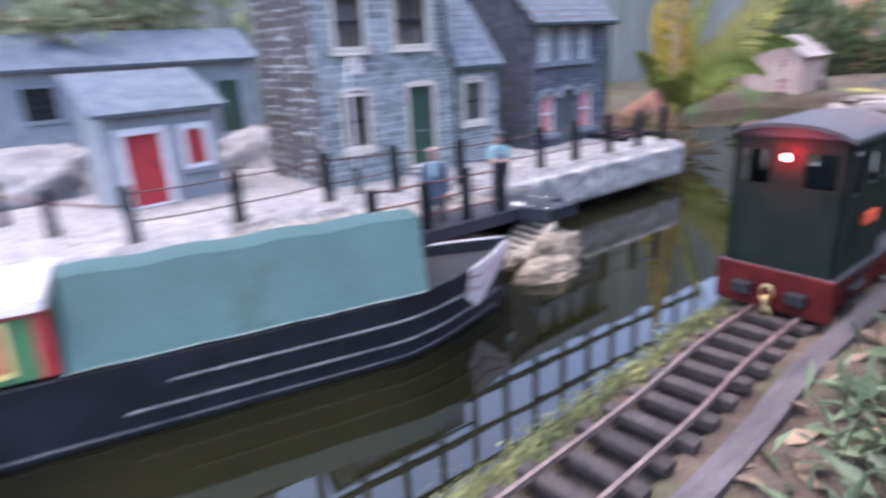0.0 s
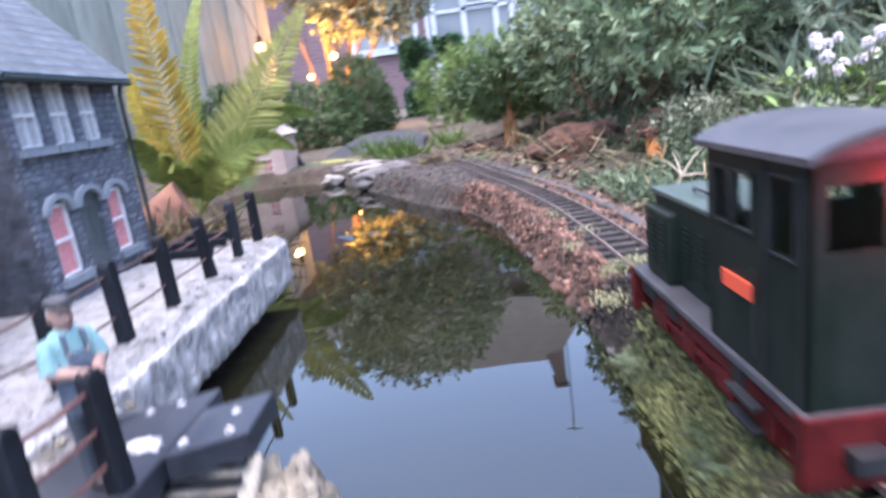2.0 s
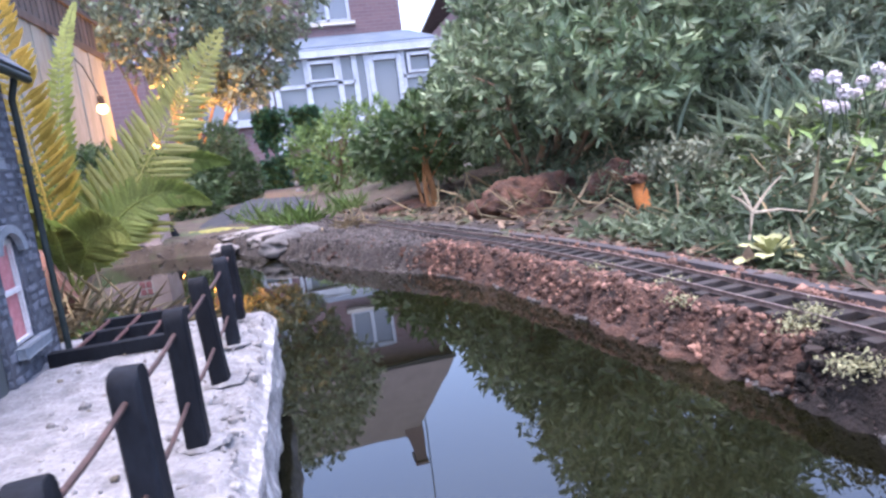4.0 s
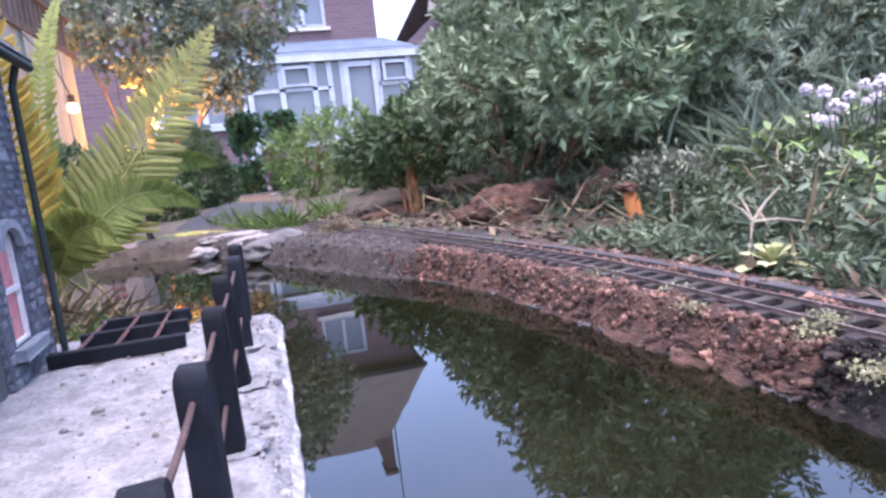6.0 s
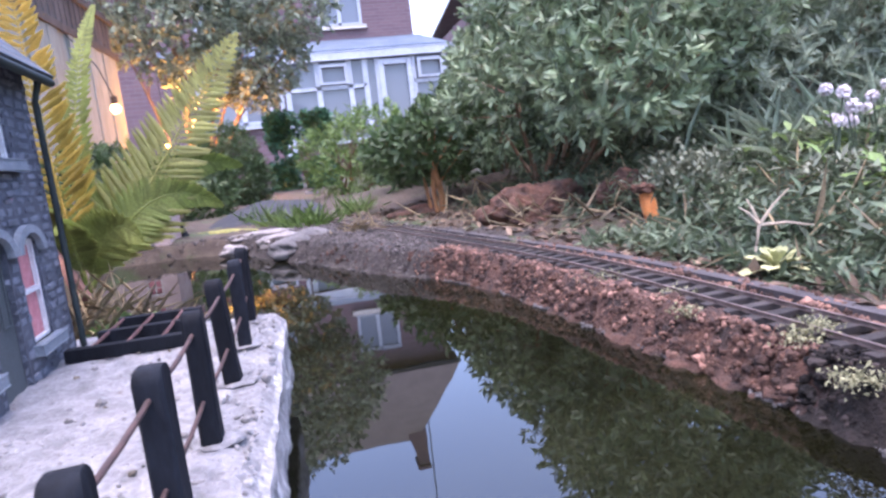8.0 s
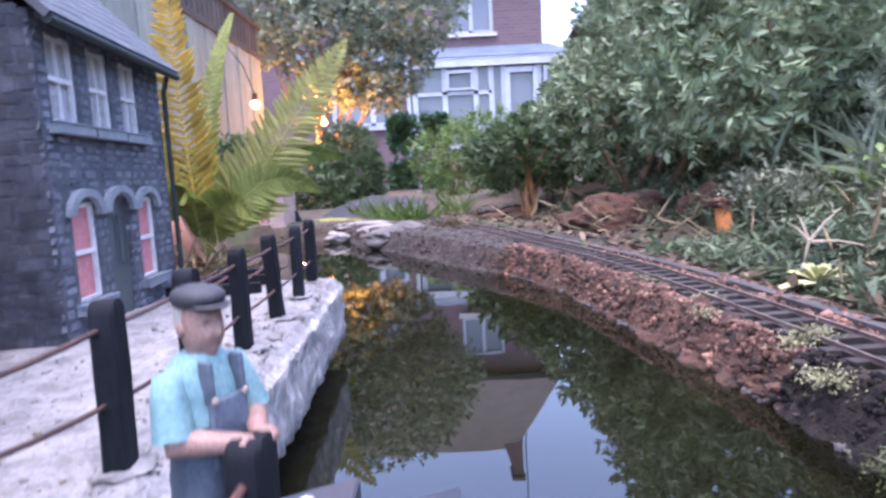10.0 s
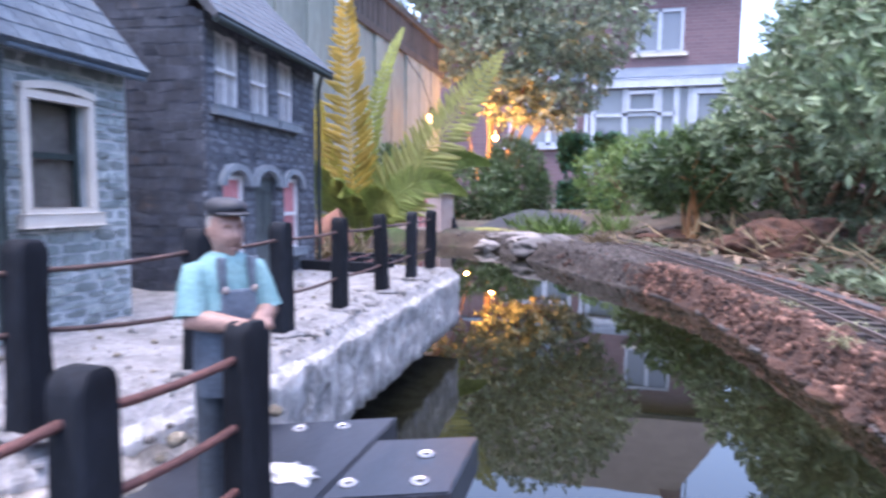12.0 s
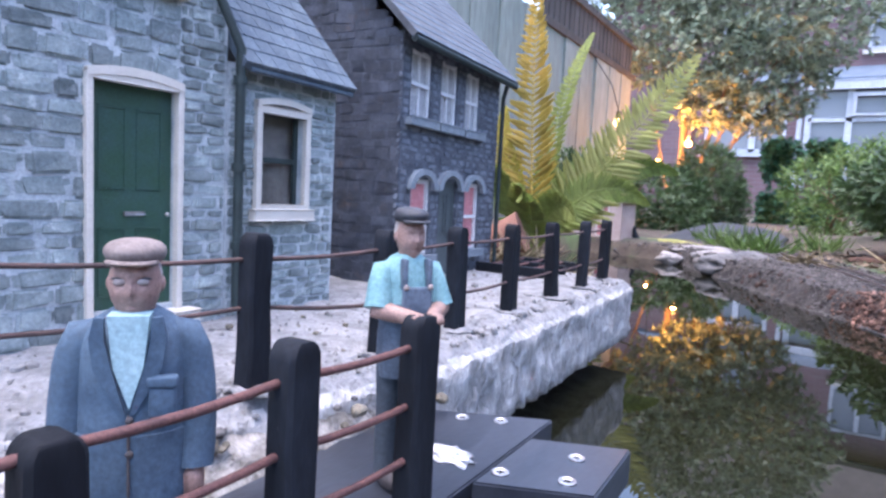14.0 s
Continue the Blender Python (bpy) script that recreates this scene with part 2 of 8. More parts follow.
M_pane = glass("clear_window_glass", (0.92, 0.93, 0.93), 0.03)
M_pane.node_tree.nodes["Principled BSDF"].inputs["Transmission Weight"].default_value = 1.0
M_pane.node_tree.nodes["Principled BSDF"].inputs["IOR"].default_value = 1.2
M_blind = surf("pale_curtain", (0.30, 0.30, 0.31), (0.42, 0.42, 0.43), 200, 0.9, 0.3, 900)
M_redcurtain = surf("red_curtain", (0.45, 0.16, 0.17), (0.55, 0.24, 0.25), 200, 0.9, 0.3, 900)
M_shadow_room = surf("room_shade_cloth", (0.15, 0.138, 0.128), (0.22, 0.20, 0.185), 100, 0.9, 0.3, 700)

# ---- ground, pond, quay ----
POND = [(-0.01, -0.6), (-0.06, 0.0), (-0.095, 0.28), (-0.112, 0.40), (-0.118, 0.52), (-0.128, 0.67), (-0.137, 0.77), (-0.150, 0.88), (-0.172, 1.03), (-0.196, 1.18), (-0.25, 1.31),
        (-0.33, 1.43), (-0.43, 1.62), (-0.52, 1.78), (-0.62, 1.98), (-0.74, 2.02), (-0.90, 2.02), (-0.98, 1.75), (-0.84, 1.35), (-0.74, 1.10), (-0.70, 0.93), (-0.70, -0.6)]


def pond_depth(x, y):
    """Signed distance to the shore, positive over the water."""
    poly = np.array(POND)
    best, inside = np.full(x.shape, 1e9), np.zeros(x.shape, bool)
    for (ax, ay), (bx, by) in zip(poly, np.roll(poly, -1, axis=0)):
        dx, dy = bx - ax, by - ay
        s = np.clip(((x - ax) * dx + (y - ay) * dy) / (dx * dx + dy * dy), 0, 1)
        best = np.minimum(best, np.hypot(x - ax - s * dx, y - ay - s * dy))
        cross = (ay > y) != (by > y)
        with np.errstate(divide="ignore", invalid="ignore"):
            inside ^= cross & (x < (bx - ax) * (y - ay) / (by - ay) + ax)
    return np.where(inside, best, -best)


def smooth(v, lo, hi):
    s = np.clip((v - lo) / (hi - lo), 0, 1)
    return s * s * (3 - 2 * s)


TRACK = [(0.035, -0.6), (0.018, -0.3), (-0.012, 0.0), (-0.036, 0.25), (-0.052, 0.36), (-0.063, 0.50), (-0.070, 0.66), (-0.080, 0.82), (-0.100, 1.03), (-0.135, 1.22), (-0.190, 1.45), (-0.255, 1.70), (-0.320, 1.93), (-0.385, 2.15), (-0.50, 2.50), (-0.66, 2.95), (-0.9, 3.5)]


def spline(points, n):
    """An even chain of places along a smooth curve through the points."""
    p = np.array(points, float)
    p = np.vstack([2 * p[0] - p[1], p, 2 * p[-1] - p[-2]])
    out = []
    for i in range(1, len(p) - 2):
        for s in np.linspace(0, 1, 40, endpoint=False):
            a, b, c, d = p[i - 1], p[i], p[i + 1], p[i + 2]
            out.append(0.5 * (2 * b + (c - a) * s + (2 * a - 5 * b + 4 * c - d) * s * s + (3 * b - a - 3 * c + d) * s ** 3))
    out.append(p[-2])
    out = np.array(out)
    far = np.r_[0, np.cumsum(np.hypot(*np.diff(out, axis=0).T))]
    want = np.linspace(0, far[-1], n)
    return np.stack([np.interp(want, far, out[:, k]) for k in range(out.shape[1])], 1)


TRACK_LINE = spline(TRACK, 400)


def ground_height(x, y):
    d = -pond_depth(x, y)
    z = WATER + 0.036 * smooth(d, -0.002, 0.024) - 0.09 * smooth(-d, 0.0, 0.06)
    near = np.min(np.hypot(x[..., None] - TRACK_LINE[::8, 0], y[..., None] - TRACK_LINE[::8, 1]), axis=-1)
    right = x - np.interp(y, TRACK_LINE[:, 1], TRACK_LINE[:, 0])
    z = z + 0.10 * smooth(right, 0.08, 0.75) * smooth(y, 0.2, 0.7) * smooth(4.0 - y, 0, 2.0)
    z = z + 0.03 * smooth(-x, 0.7, 0.95) * smooth(d, 0.0, 0.1) * smooth(3.0 - y, 0, 1.0)
    z = z - 0.004 * smooth(0.06 - near, 0, 0.03)
    return z


xs = np.unique(np.concatenate([-np.geomspace(1.3, 70, 26), np.arange(-1.3, -0.5, 0.0125), np.arange(-0.5, 0.02, 0.006), np.arange(0.02, 0.75, 0.0125), np.geomspace(0.76, 70, 26)]))
ys = np.unique(np.concatenate([-np.geomspace(0.55, 70, 22), np.arange(-0.55, 0.6, 0.0125), np.arange(0.6, 1.5, 0.0075), np.arange(1.5, 2.45, 0.0125), np.geomspace(2.46, 70, 34)]))
gx, gy = np.meshgrid(xs, ys, indexing="ij")
gz = ground_height(gx, gy)
bed = (np.abs(gx - np.interp(gy, TRACK_LINE[:, 1], TRACK_LINE[:, 0])) < 0.022) & (gy > -0.6) & (gy < 1.6)
for i in range(gx.shape[0]):
    for j in range(gx.shape[1]):
        if abs(gx[i, j]) < 1.4 and gy[i, j] < 3:
            q = Vector((gx[i, j], gy[i, j], 0))
            gz[i, j] += 0.006 * noise.noise(q * 14) + 0.0045 * noise.noise(q * 45)
            if gx[i, j] > -0.7 and 0.6 < gy[i, j] < 2.2:
                gz[i, j] += 0.008 * noise.noise(q * 38 + Vector((5, 0, 0))) + 0.010 * (0.25 - abs(noise.noise(q * 70))) + 0.006 * noise.noise(q * 110)
gz = np.where(bed, np.minimum(gz, 0.0145), gz)
nx, ny = gx.shape
verts = np.stack([gx, gy, gz], -1).reshape(-1, 3).tolist()
faces = [(i * ny + j, (i + 1) * ny + j, (i + 1) * ny + j + 1, i * ny + j + 1) for i in range(nx - 1) for j in range(ny - 1)]
ground = raw_part("ground", verts, faces, M_soil)
ground.data.shade_smooth()
ground.data.materials.append(M_bank)
ground.data.materials.append(M_gravel)
ground.data.materials.append(M_trackbed)
ground.data.materials.append(M_wetbank)
fx = (gx[:-1, :-1] + gx[1:, 1:]) / 2
fy = (gy[:-1, :-1] + gy[1:, 1:]) / 2
slot = ((pond_depth(fx, fy) > -0.075 - 0.16 * (fy > 1.36)) & (fx > -0.60) & (fy > 0.52) & (fy < 2.6)).astype(np.int32)
slot = slot * np.where(fy + 0.25 * np.sin(fx * 40) * 0.3 > 1.36, 2, 1).astype(np.int32)
slot = np.where((slot > 0) & (fy + 0.02 * np.sin(fx * 90) < 0.735), 4, slot).astype(np.int32)
slot = np.where(bed[:-1, :-1] & bed[1:, 1:], 3, slot).astype(np.int32)
ground.data.polygons.foreach_set("material_index", slot.reshape(-1))
tagged(ground, "brown garden soil with leaf litter round the pond", "ground", kind="structure")

bm = bmesh.new()
bmesh.ops.create_grid(bm, x_segments=2, y_segments=2, size=1.0)
for v in bm.verts:
    v.co = Vector((-0.48 + v.co.x * 0.56, 0.75 + v.co.y * 1.33, WATER))
water = part("water", bm, M_water)
tagged(water, "still dark olive pond water mirroring sky and house", "water", kind="structure")


def quay_edge(y):
    return float(np.interp(y, [-0.6, 0.1, 0.40, 0.55, 0.905], [-0.50, -0.485, -0.462, -0.432, -0.442]))


def build_quay():
    bm = bmesh.new()
    ny_, nx_ = 300, 46
    rows = []
    for j in range(ny_ + 1):
        y = -0.5 + 1.412 * j / ny_
        e = quay_edge(y)
        e += 0.0012 * noise.noise(Vector((0, y * 18, 1.0))) + 0.0014 * noise.noise(Vector((0, y * 60, 4.0)))
        ring = []
        for i in range(nx_ + 1):
            s = i / nx_
            x = -0.95 + (e + 0.95) * (1 - (1 - s) ** 2.2)
            over = max(0.0, 1 - (e - x) / (0.010 + 0.010 * max(0.0, noise.noise(Vector((3, y * 22, 6))))))
            pit = noise.noise(Vector((x * 75, y * 75, 11)))
            z = QUAY - 0.009 * over ** 1.5 - 0.0016 * max(0.0, min(1.0, (pit - 0.22) * 7))
            z += 0.0016 * noise.noise(Vector((x * 30, y * 30, 0))) + 0.0016 * noise.noise(Vector((x * 95, y * 95, 2))) + 0.0012 * noise.noise(Vector((x * 190, y * 190, 5)))
            if j == ny_:
                z -= 0.003
            ring.append((x, y, z))
        for z in (0.046, 0.040, 0.034, 0.028, 0.021, 0.014, 0.007):
            ring.append((e - 0.001 + 0.003 * noise.noise(Vector((z * 60, y * 40, 7))) + 0.0025 * noise.noise(Vector((z * 160, y * 130, 9))) - 0.003 * max(0.0, min(1.0, (noise.noise(Vector((z * 110, y * 90, 15))) - 0.25) * 6)) - 0.02 * (0.046 - z), y + (0.0 if j < ny_ else 0.002), z))
        ring.append((e - 0.05, y, 0.006))
        ring.append((e - 0.07, y, -0.08))
        rows.append(ring)
    loft(bm, rows, cap=False, closed=False)
    # close the far end
    a = [bm.verts.new(p) for p in rows[-1]]
    b = [bm.verts.new((min(p[0], -0.455), p[1] - 0.0, min(p[2], 0.006))) for p in rows[-1]]
    for k in range(len(a) - 2):
        bm.faces.new((a[k], a[k + 1], b[k + 1], b[k]))
    # upright face takes the lightened copy of the whitewash
    for f in bm.faces:
        c = f.calc_center_median()
        if c.z < QUAY - 0.006 and c.x > quay_edge(c.y) - 0.02:
            f.material_index = 1
    ob = part("quay", bm, [M_quay, M_quay_face], smooth=4)
    return tagged(ob, "whitewashed rough plaster canal quay with worn edge", "quay", kind="structure")


build_quay()

# ---- posts, rails, landing stage ----
def worldly(ob, parent):
    """Puts a part that is built in the world's own places under its thing."""
    ob.parent = parent
    ob.matrix_parent_inverse = parent.matrix_basis.inverted()
    return ob


def wpart(name, bm, material, parent, label="", smooth=None, kind=""):
    return worldly(part(name, bm, material, None, label, smooth, kind), parent)


def build_post(height, width, seed):
    """A squared post with an arched, worn top."""
    bm = bmesh.new()
    w, d = width / 2, width * 0.40
    rings = []
    for z, k in [(-0.004, 1.0), (0.003, 1.03), (height * 0.3, 1.0), (height * 0.6, 0.98), (height - 0.0045, 0.98)] + [(height - 0.0045 + 0.0045 * math.sin(a), 0.30 + 0.68 * math.cos(a)) for a in (0.4, 0.8, 1.15, 1.45)]:
        kd = 0.72 + 0.28 * k
        c = 0.0011 * k
        rings.append([(sx * (d * kd - (c if q else 0)), sy * (w * k - (0 if q else c)), z) for sx, sy, q in ((1, 1, 0), (1, 1, 1), (-1, 1, 1), (-1, 1, 0), (-1, -1, 0), (-1, -1, 1), (1, -1, 1), (1, -1, 0))])
    loft(bm, rings)
    for v in bm.verts:
        v.co += 0.0006 * noise.noise_vector(v.co * 90 + Vector((seed, 0, 0)))
    return bm


def fence_post(x, y, z, h=0.0585, w=0.0105, lean=(0, 0), label="black-stained timber mooring post on the quay", seed=0):
    m = pose(x, y, z, lean[0], lean[1], random.uniform(-6, 6))
    ob = part("fence_post", build_post(h, w, seed), M_black_wood, smooth=0.7)
    ob.matrix_basis = m
    tagged(ob, label, "post", "black posts along the quay")
    return ob


QUAY_POSTS = [(-0.506, 0.095), (-0.500, 0.196), (-0.512, 0.307), (-0.490, 0.385), (-0.462, 0.462), (-0.456, 0.530), (-0.457, 0.597), (-0.459, 0.668), (-0.460, 0.743), (-0.462, 0.815), (-0.466, 0.884)]
for k, (x, y) in enumerate(QUAY_POSTS):
    fence_post(x, y, QUAY - 0.002, lean=(random.uniform(-2, 2), random.uniform(-3, 1)), seed=k)
for k, (x, y) in enumerate([(-0.60, 0.035), (-0.70, -0.005)]):
    fence_post(x, y, QUAY - 0.002, 0.05, label="black-stained timber post of the yard fence", seed=20 + k)
STAGE = 0.040
STAGE_POSTS = [(-0.391, 0.465), (-0.395, 0.417), (-0.396, 0.362), (-0.402, 0.300)]
for k, (x, y) in enumerate(STAGE_POSTS):
    fence_post(x, y, STAGE - 0.002, 0.061 if k < 2 else 0.055, 0.0108, label="black-stained timber post on the landing stage", seed=30 + k)


def wire(name, points, r, label, group, metal=None):
    bm = bmesh.new()
    chain = []
    for a, b in zip(points, points[1:]):
        for s in (0, 0.25, 0.5, 0.75):
            p = Vector(a).lerp(Vector(b), s)
            p.z -= 0.0012 * math.sin(s * math.pi)
            chain.append(p)
    chain.append(Vector(points[-1]))
    tube(bm, chain, r, 7)
    return tagged(part(name, bm, metal or M_rust, smooth=1.0), label, "rail", group)


for h, low in ((0.020, 0.012), (0.048, -0.001)):
    wire("wire_rail", [(x, y, QUAY + h + low * max(0.0, 1 - abs(y - 0.44) / 0.12)) for x, y in QUAY_POSTS], 0.0009, "dull brown wire rail through the quay posts", "rusty wire rails", M_wire)
for h in (0.015, 0.032, 0.050):
    wire("wire_rail", [(x, y, STAGE + h) for x, y in STAGE_POSTS], 0.00115, "rusty brown wire rail through the stage posts", "rusty wire rails")
wire("wire_rail", [(-0.506, 0.095, QUAY + 0.035), (-0.60, 0.035, QUAY + 0.035), (-0.70, -0.005, QUAY + 0.035)], 0.0011, "dark wire rail of the yard fence", "rusty wire rails")

M_stage = surf("oiled_black_boards", (0.016, 0.019, 0.027), (0.028, 0.033, 0.045), 60, 0.30, 0.35, 500, spec=0.6, stretch=(1, 0.3, 1), rough2=0.45)
M_slot = surf("dark_screw_slot", (0.02, 0.02, 0.022), (0.04, 0.04, 0.042), 300, 0.7, 0.0, 900)
stage = thing("landing_stage", pose(-0.41, 0.42, STAGE), "black timber landing stage with screwed boards beside the quay", "landing stage")
bm = bmesh.new()
extrude_poly(bm, [(-0.440, 0.20), (-0.383, 0.20), (-0.383, 0.561), (-0.440, 0.533)], "z", STAGE - 0.014, STAGE)
bmesh.ops.bevel(bm, geom=list(bm.edges), offset=0.0007, segments=2, affect="EDGES")
wpart("board", bm, M_stage, stage)
bm = bmesh.new()
extrude_poly(bm, [(-0.3805, 0.484), (-0.344, 0.500), (-0.345, 0.546), (-0.3805, 0.531)], "z", STAGE - 0.012, STAGE + 0.002)
bmesh.ops.bevel(bm, geom=list(bm.edges), offset=0.0007, segments=2, affect="EDGES")
wpart("board", bm, M_stage, stage)
for x, y, z in ((-0.415, 0.537, STAGE), (-0.400, 0.544, STAGE), (-0.359, 0.524, STAGE + 0.002), (-0.376, 0.496, STAGE + 0.002), (-0.355, 0.504, STAGE + 0.002)):
    bm = bmesh.new()
    loft(bm, [[(x + r * math.cos(q), y + r * math.sin(q), z + h) for q in np.linspace(0, 2 * math.pi, 17)[:-1]] for r, h in ((0.0031, 0.0002), (0.0030, 0.0006), (0.0024, 0.0007), (0.0017, 0.0003))])
    screw = wpart("screw", bm, M_screw, stage, "countersunk zinc screw head")
    bm = bmesh.new()
    box(bm, -0.0013, 0.0013, -0.00034, 0.00034, 0.0, 0.0006)
    box(bm, -0.00034, 0.00034, -0.0013, 0.0013, 0.0, 0.00056)
    slot = part("slot", bm, M_slot, m=pose(x, y, z, 0, 0, 900 * x))
    slot.parent, slot.matrix_parent_inverse = screw, stage.matrix_basis.inverted() @ stage.matrix_basis
# dried plaster spill on the stage
bm = bmesh.new()
rock(bm, (-0.399, 0.501, STAGE + 0.0004), (0.0085, 0.0062, 0.0012), 0.7, 41, 3, 2.6)
tagged(part("plaster_spill", bm, M_white, smooth=4), "white dried plaster spill on the landing stage", "plaster")
# steps that go down from the stage to the water
steps = thing("landing_steps", pose(-0.37, 0.48, 0.01), "black wooden steps down from the stage in cream plaster", "steps")
for k in range(6):
    bm = bmesh.new()
    y, z = 0.4975 - 0.0062 * k, STAGE - 0.010 - 0.0058 * k
    x0, x1 = -0.386 - 0.0012 * k, -0.3465 - 0.0014 * k
    box(bm, x0, x1, y - 0.0044, y + 0.0006, z - 0.0030, z, 0.0006)
    wpart("tread", bm, M_black_wood, steps)

# ---- model houses ----
def wall_cells(bm, frame_m, u0, u1, v0, v1, thick, holes):
    """A wall slab in its own (along, out, up) frame, with openings cut right through."""
    us = sorted({u0, u1, *[h[0] for h in holes], *[h[1] for h in holes]})
    vs = sorted({v0, v1, *[h[2] for h in holes], *[h[3] for h in holes]})
    for a, b in zip(us, us[1:]):
        for c, d in zip(vs, vs[1:]):
            if not any(h[0] <= (a + b) / 2 <= h[1] and h[2] <= (c + d) / 2 <= h[3] for h in holes):
                box(bm, a, b, -thick, 0, c, d, 0, frame_m)
    bmesh.ops.remove_doubles(bm, verts=bm.verts, dist=1e-6)
    return bm


def stone_mesh(name, seed, material, round_=0.14, rough=0.13):
    bm = bmesh.new()
    box(bm, -0.5, 0.5, -0.5, 0.5, -0.5, 0.5)
    bmesh.ops.bevel(bm, geom=list(bm.edges), offset=round_, segments=2, affect="EDGES")
    for v in bm.verts:
        v.co += rough * noise.noise_vector(v.co * 1.7 + Vector((seed * 2.1, seed, 0)))
    return mesh_of(name, bm, material, 0.62)


STONES = [stone_mesh("stone", k, M_stone) for k in range(8)]
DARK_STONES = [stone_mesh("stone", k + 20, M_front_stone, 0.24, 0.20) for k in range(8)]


def courses(u0, u1, v0, v1, holes, height, width, seed):
    """Places of stones in rough courses, none over an opening."""
    rnd = random.Random(seed)
    v = v0
    while v < v1 - height * 0.4:
        h = height * rnd.uniform(0.75, 1.35)
        u = u0 - rnd.uniform(0, width * 0.5)
        while u < u1:
            w = width * rnd.uniform(0.6, 1.5)
            a, b = max(u, u0), min(u + w, u1)
            c, d = v, min(v + h, v1)
            u += w
            for hole in holes:
                if c < hole[3] - 0.0015 and d > hole[2] + 0.0015:
                    if a < hole[0] < b:
                        b = hole[0]
                    elif a < hole[1] < b:
                        a = hole[1]
                    elif a >= hole[0] and b <= hole[1]:
                        b = a
            if b - a > width * 0.2:
                yield (a + b) / 2, (c + d) / 2, b - a, d - c, rnd
        v += h


def lay_stones(parent, frame_m, u0, u1, v0, v1, holes, height, width, meshes, seed, proud=0.0022, gap=0.0011):
    """Single stones on a wall's face, each an object on a shared mesh."""
    for u, v, w, h, rnd in courses(u0, u1, v0, v1, holes, height, width, seed):
        ob = new("stone", meshes[rnd.randrange(len(meshes))])
        m = frame_m @ Matrix.Translation((u, -0.0015, v)) @ Euler((0, rnd.uniform(-0.05, 0.05), rnd.uniform(-0.05, 0.05))).to_matrix().to_4x4()
        worldly(ob, parent)
        ob.matrix_basis = m @ Matrix.Diagonal((w - gap, proud * rnd.uniform(2.2, 3.4), h - 0.75 * gap, 1))


def stone_sheet(name, parent, frame_m, u0, u1, v0, v1, holes, height, width, material, seed, label, clip=None, proud=0.0011):
    """The stones of a wall that is never seen close, joined in one part."""
    shapes = [(np.array([q.co[:] for q in me.vertices]), [list(p.vertices) for p in me.polygons]) for me in STONES]
    verts, faces = [], []
    for u, v, w, h, rnd in courses(u0, u1, v0, v1, holes, height, width, seed):
        if clip is not None and not clip(u, v):
            continue
        cos, polys = shapes[rnd.randrange(len(shapes))]
        m = np.array(frame_m @ Matrix.Translation((u, -0.0006, v + rnd.uniform(-0.001, 0.001))) @ Matrix.Rotation(rnd.uniform(-0.10, 0.10), 4, "Y") @ Matrix.Diagonal((w * 1.06, proud * rnd.uniform(1.2, 2.4), h * rnd.uniform(0.95, 1.15), 1)))
        first = len(verts)
        verts += (cos @ m[:3, :3].T + m[:3, 3]).tolist()
        faces += [[first + k for k in p] for p in polys]
    ob = worldly(raw_part(name, verts, faces, material, None, label, "stuff"), parent)
    ob.data.shade_smooth()
    ob.data.set_sharp_from_angle(angle=0.62)
    return ob


def bar_frame(bm, frame_m, u0, u1, v0, v1, t, out0, out1, arch=0.0):
    box(bm, u0, u0 + t, out0, out1, v0, v1, t * 0.15, frame_m)
    box(bm, u1 - t, u1, out0, out1, v0, v1, t * 0.15, frame_m)
    box(bm, u0 + t * 0.9, u1 - t * 0.9, out0, out1, v1 - t, v1, t * 0.15, frame_m)
    box(bm, u0 + t * 0.9, u1 - t * 0.9, out0, out1, v0, v0 + t * 0.7, t * 0.1, frame_m)
    return bm


def head_stone(bm, frame_m, u0, u1, v, rise, t, out0, out1, n=8):
    """A shallow arched lintel."""
    rings = []
    for k in range(n + 1):
        s = k / n
        u = u0 + (u1 - u0) * s
        z = v + rise * (1 - (2 * s - 1) ** 2)
        rings.append([frame_m @ Vector(p) for p in ((u, out0, z), (u, out1, z), (u, out1, z + t), (u, out0, z + t))])
    return loft(bm, rings)


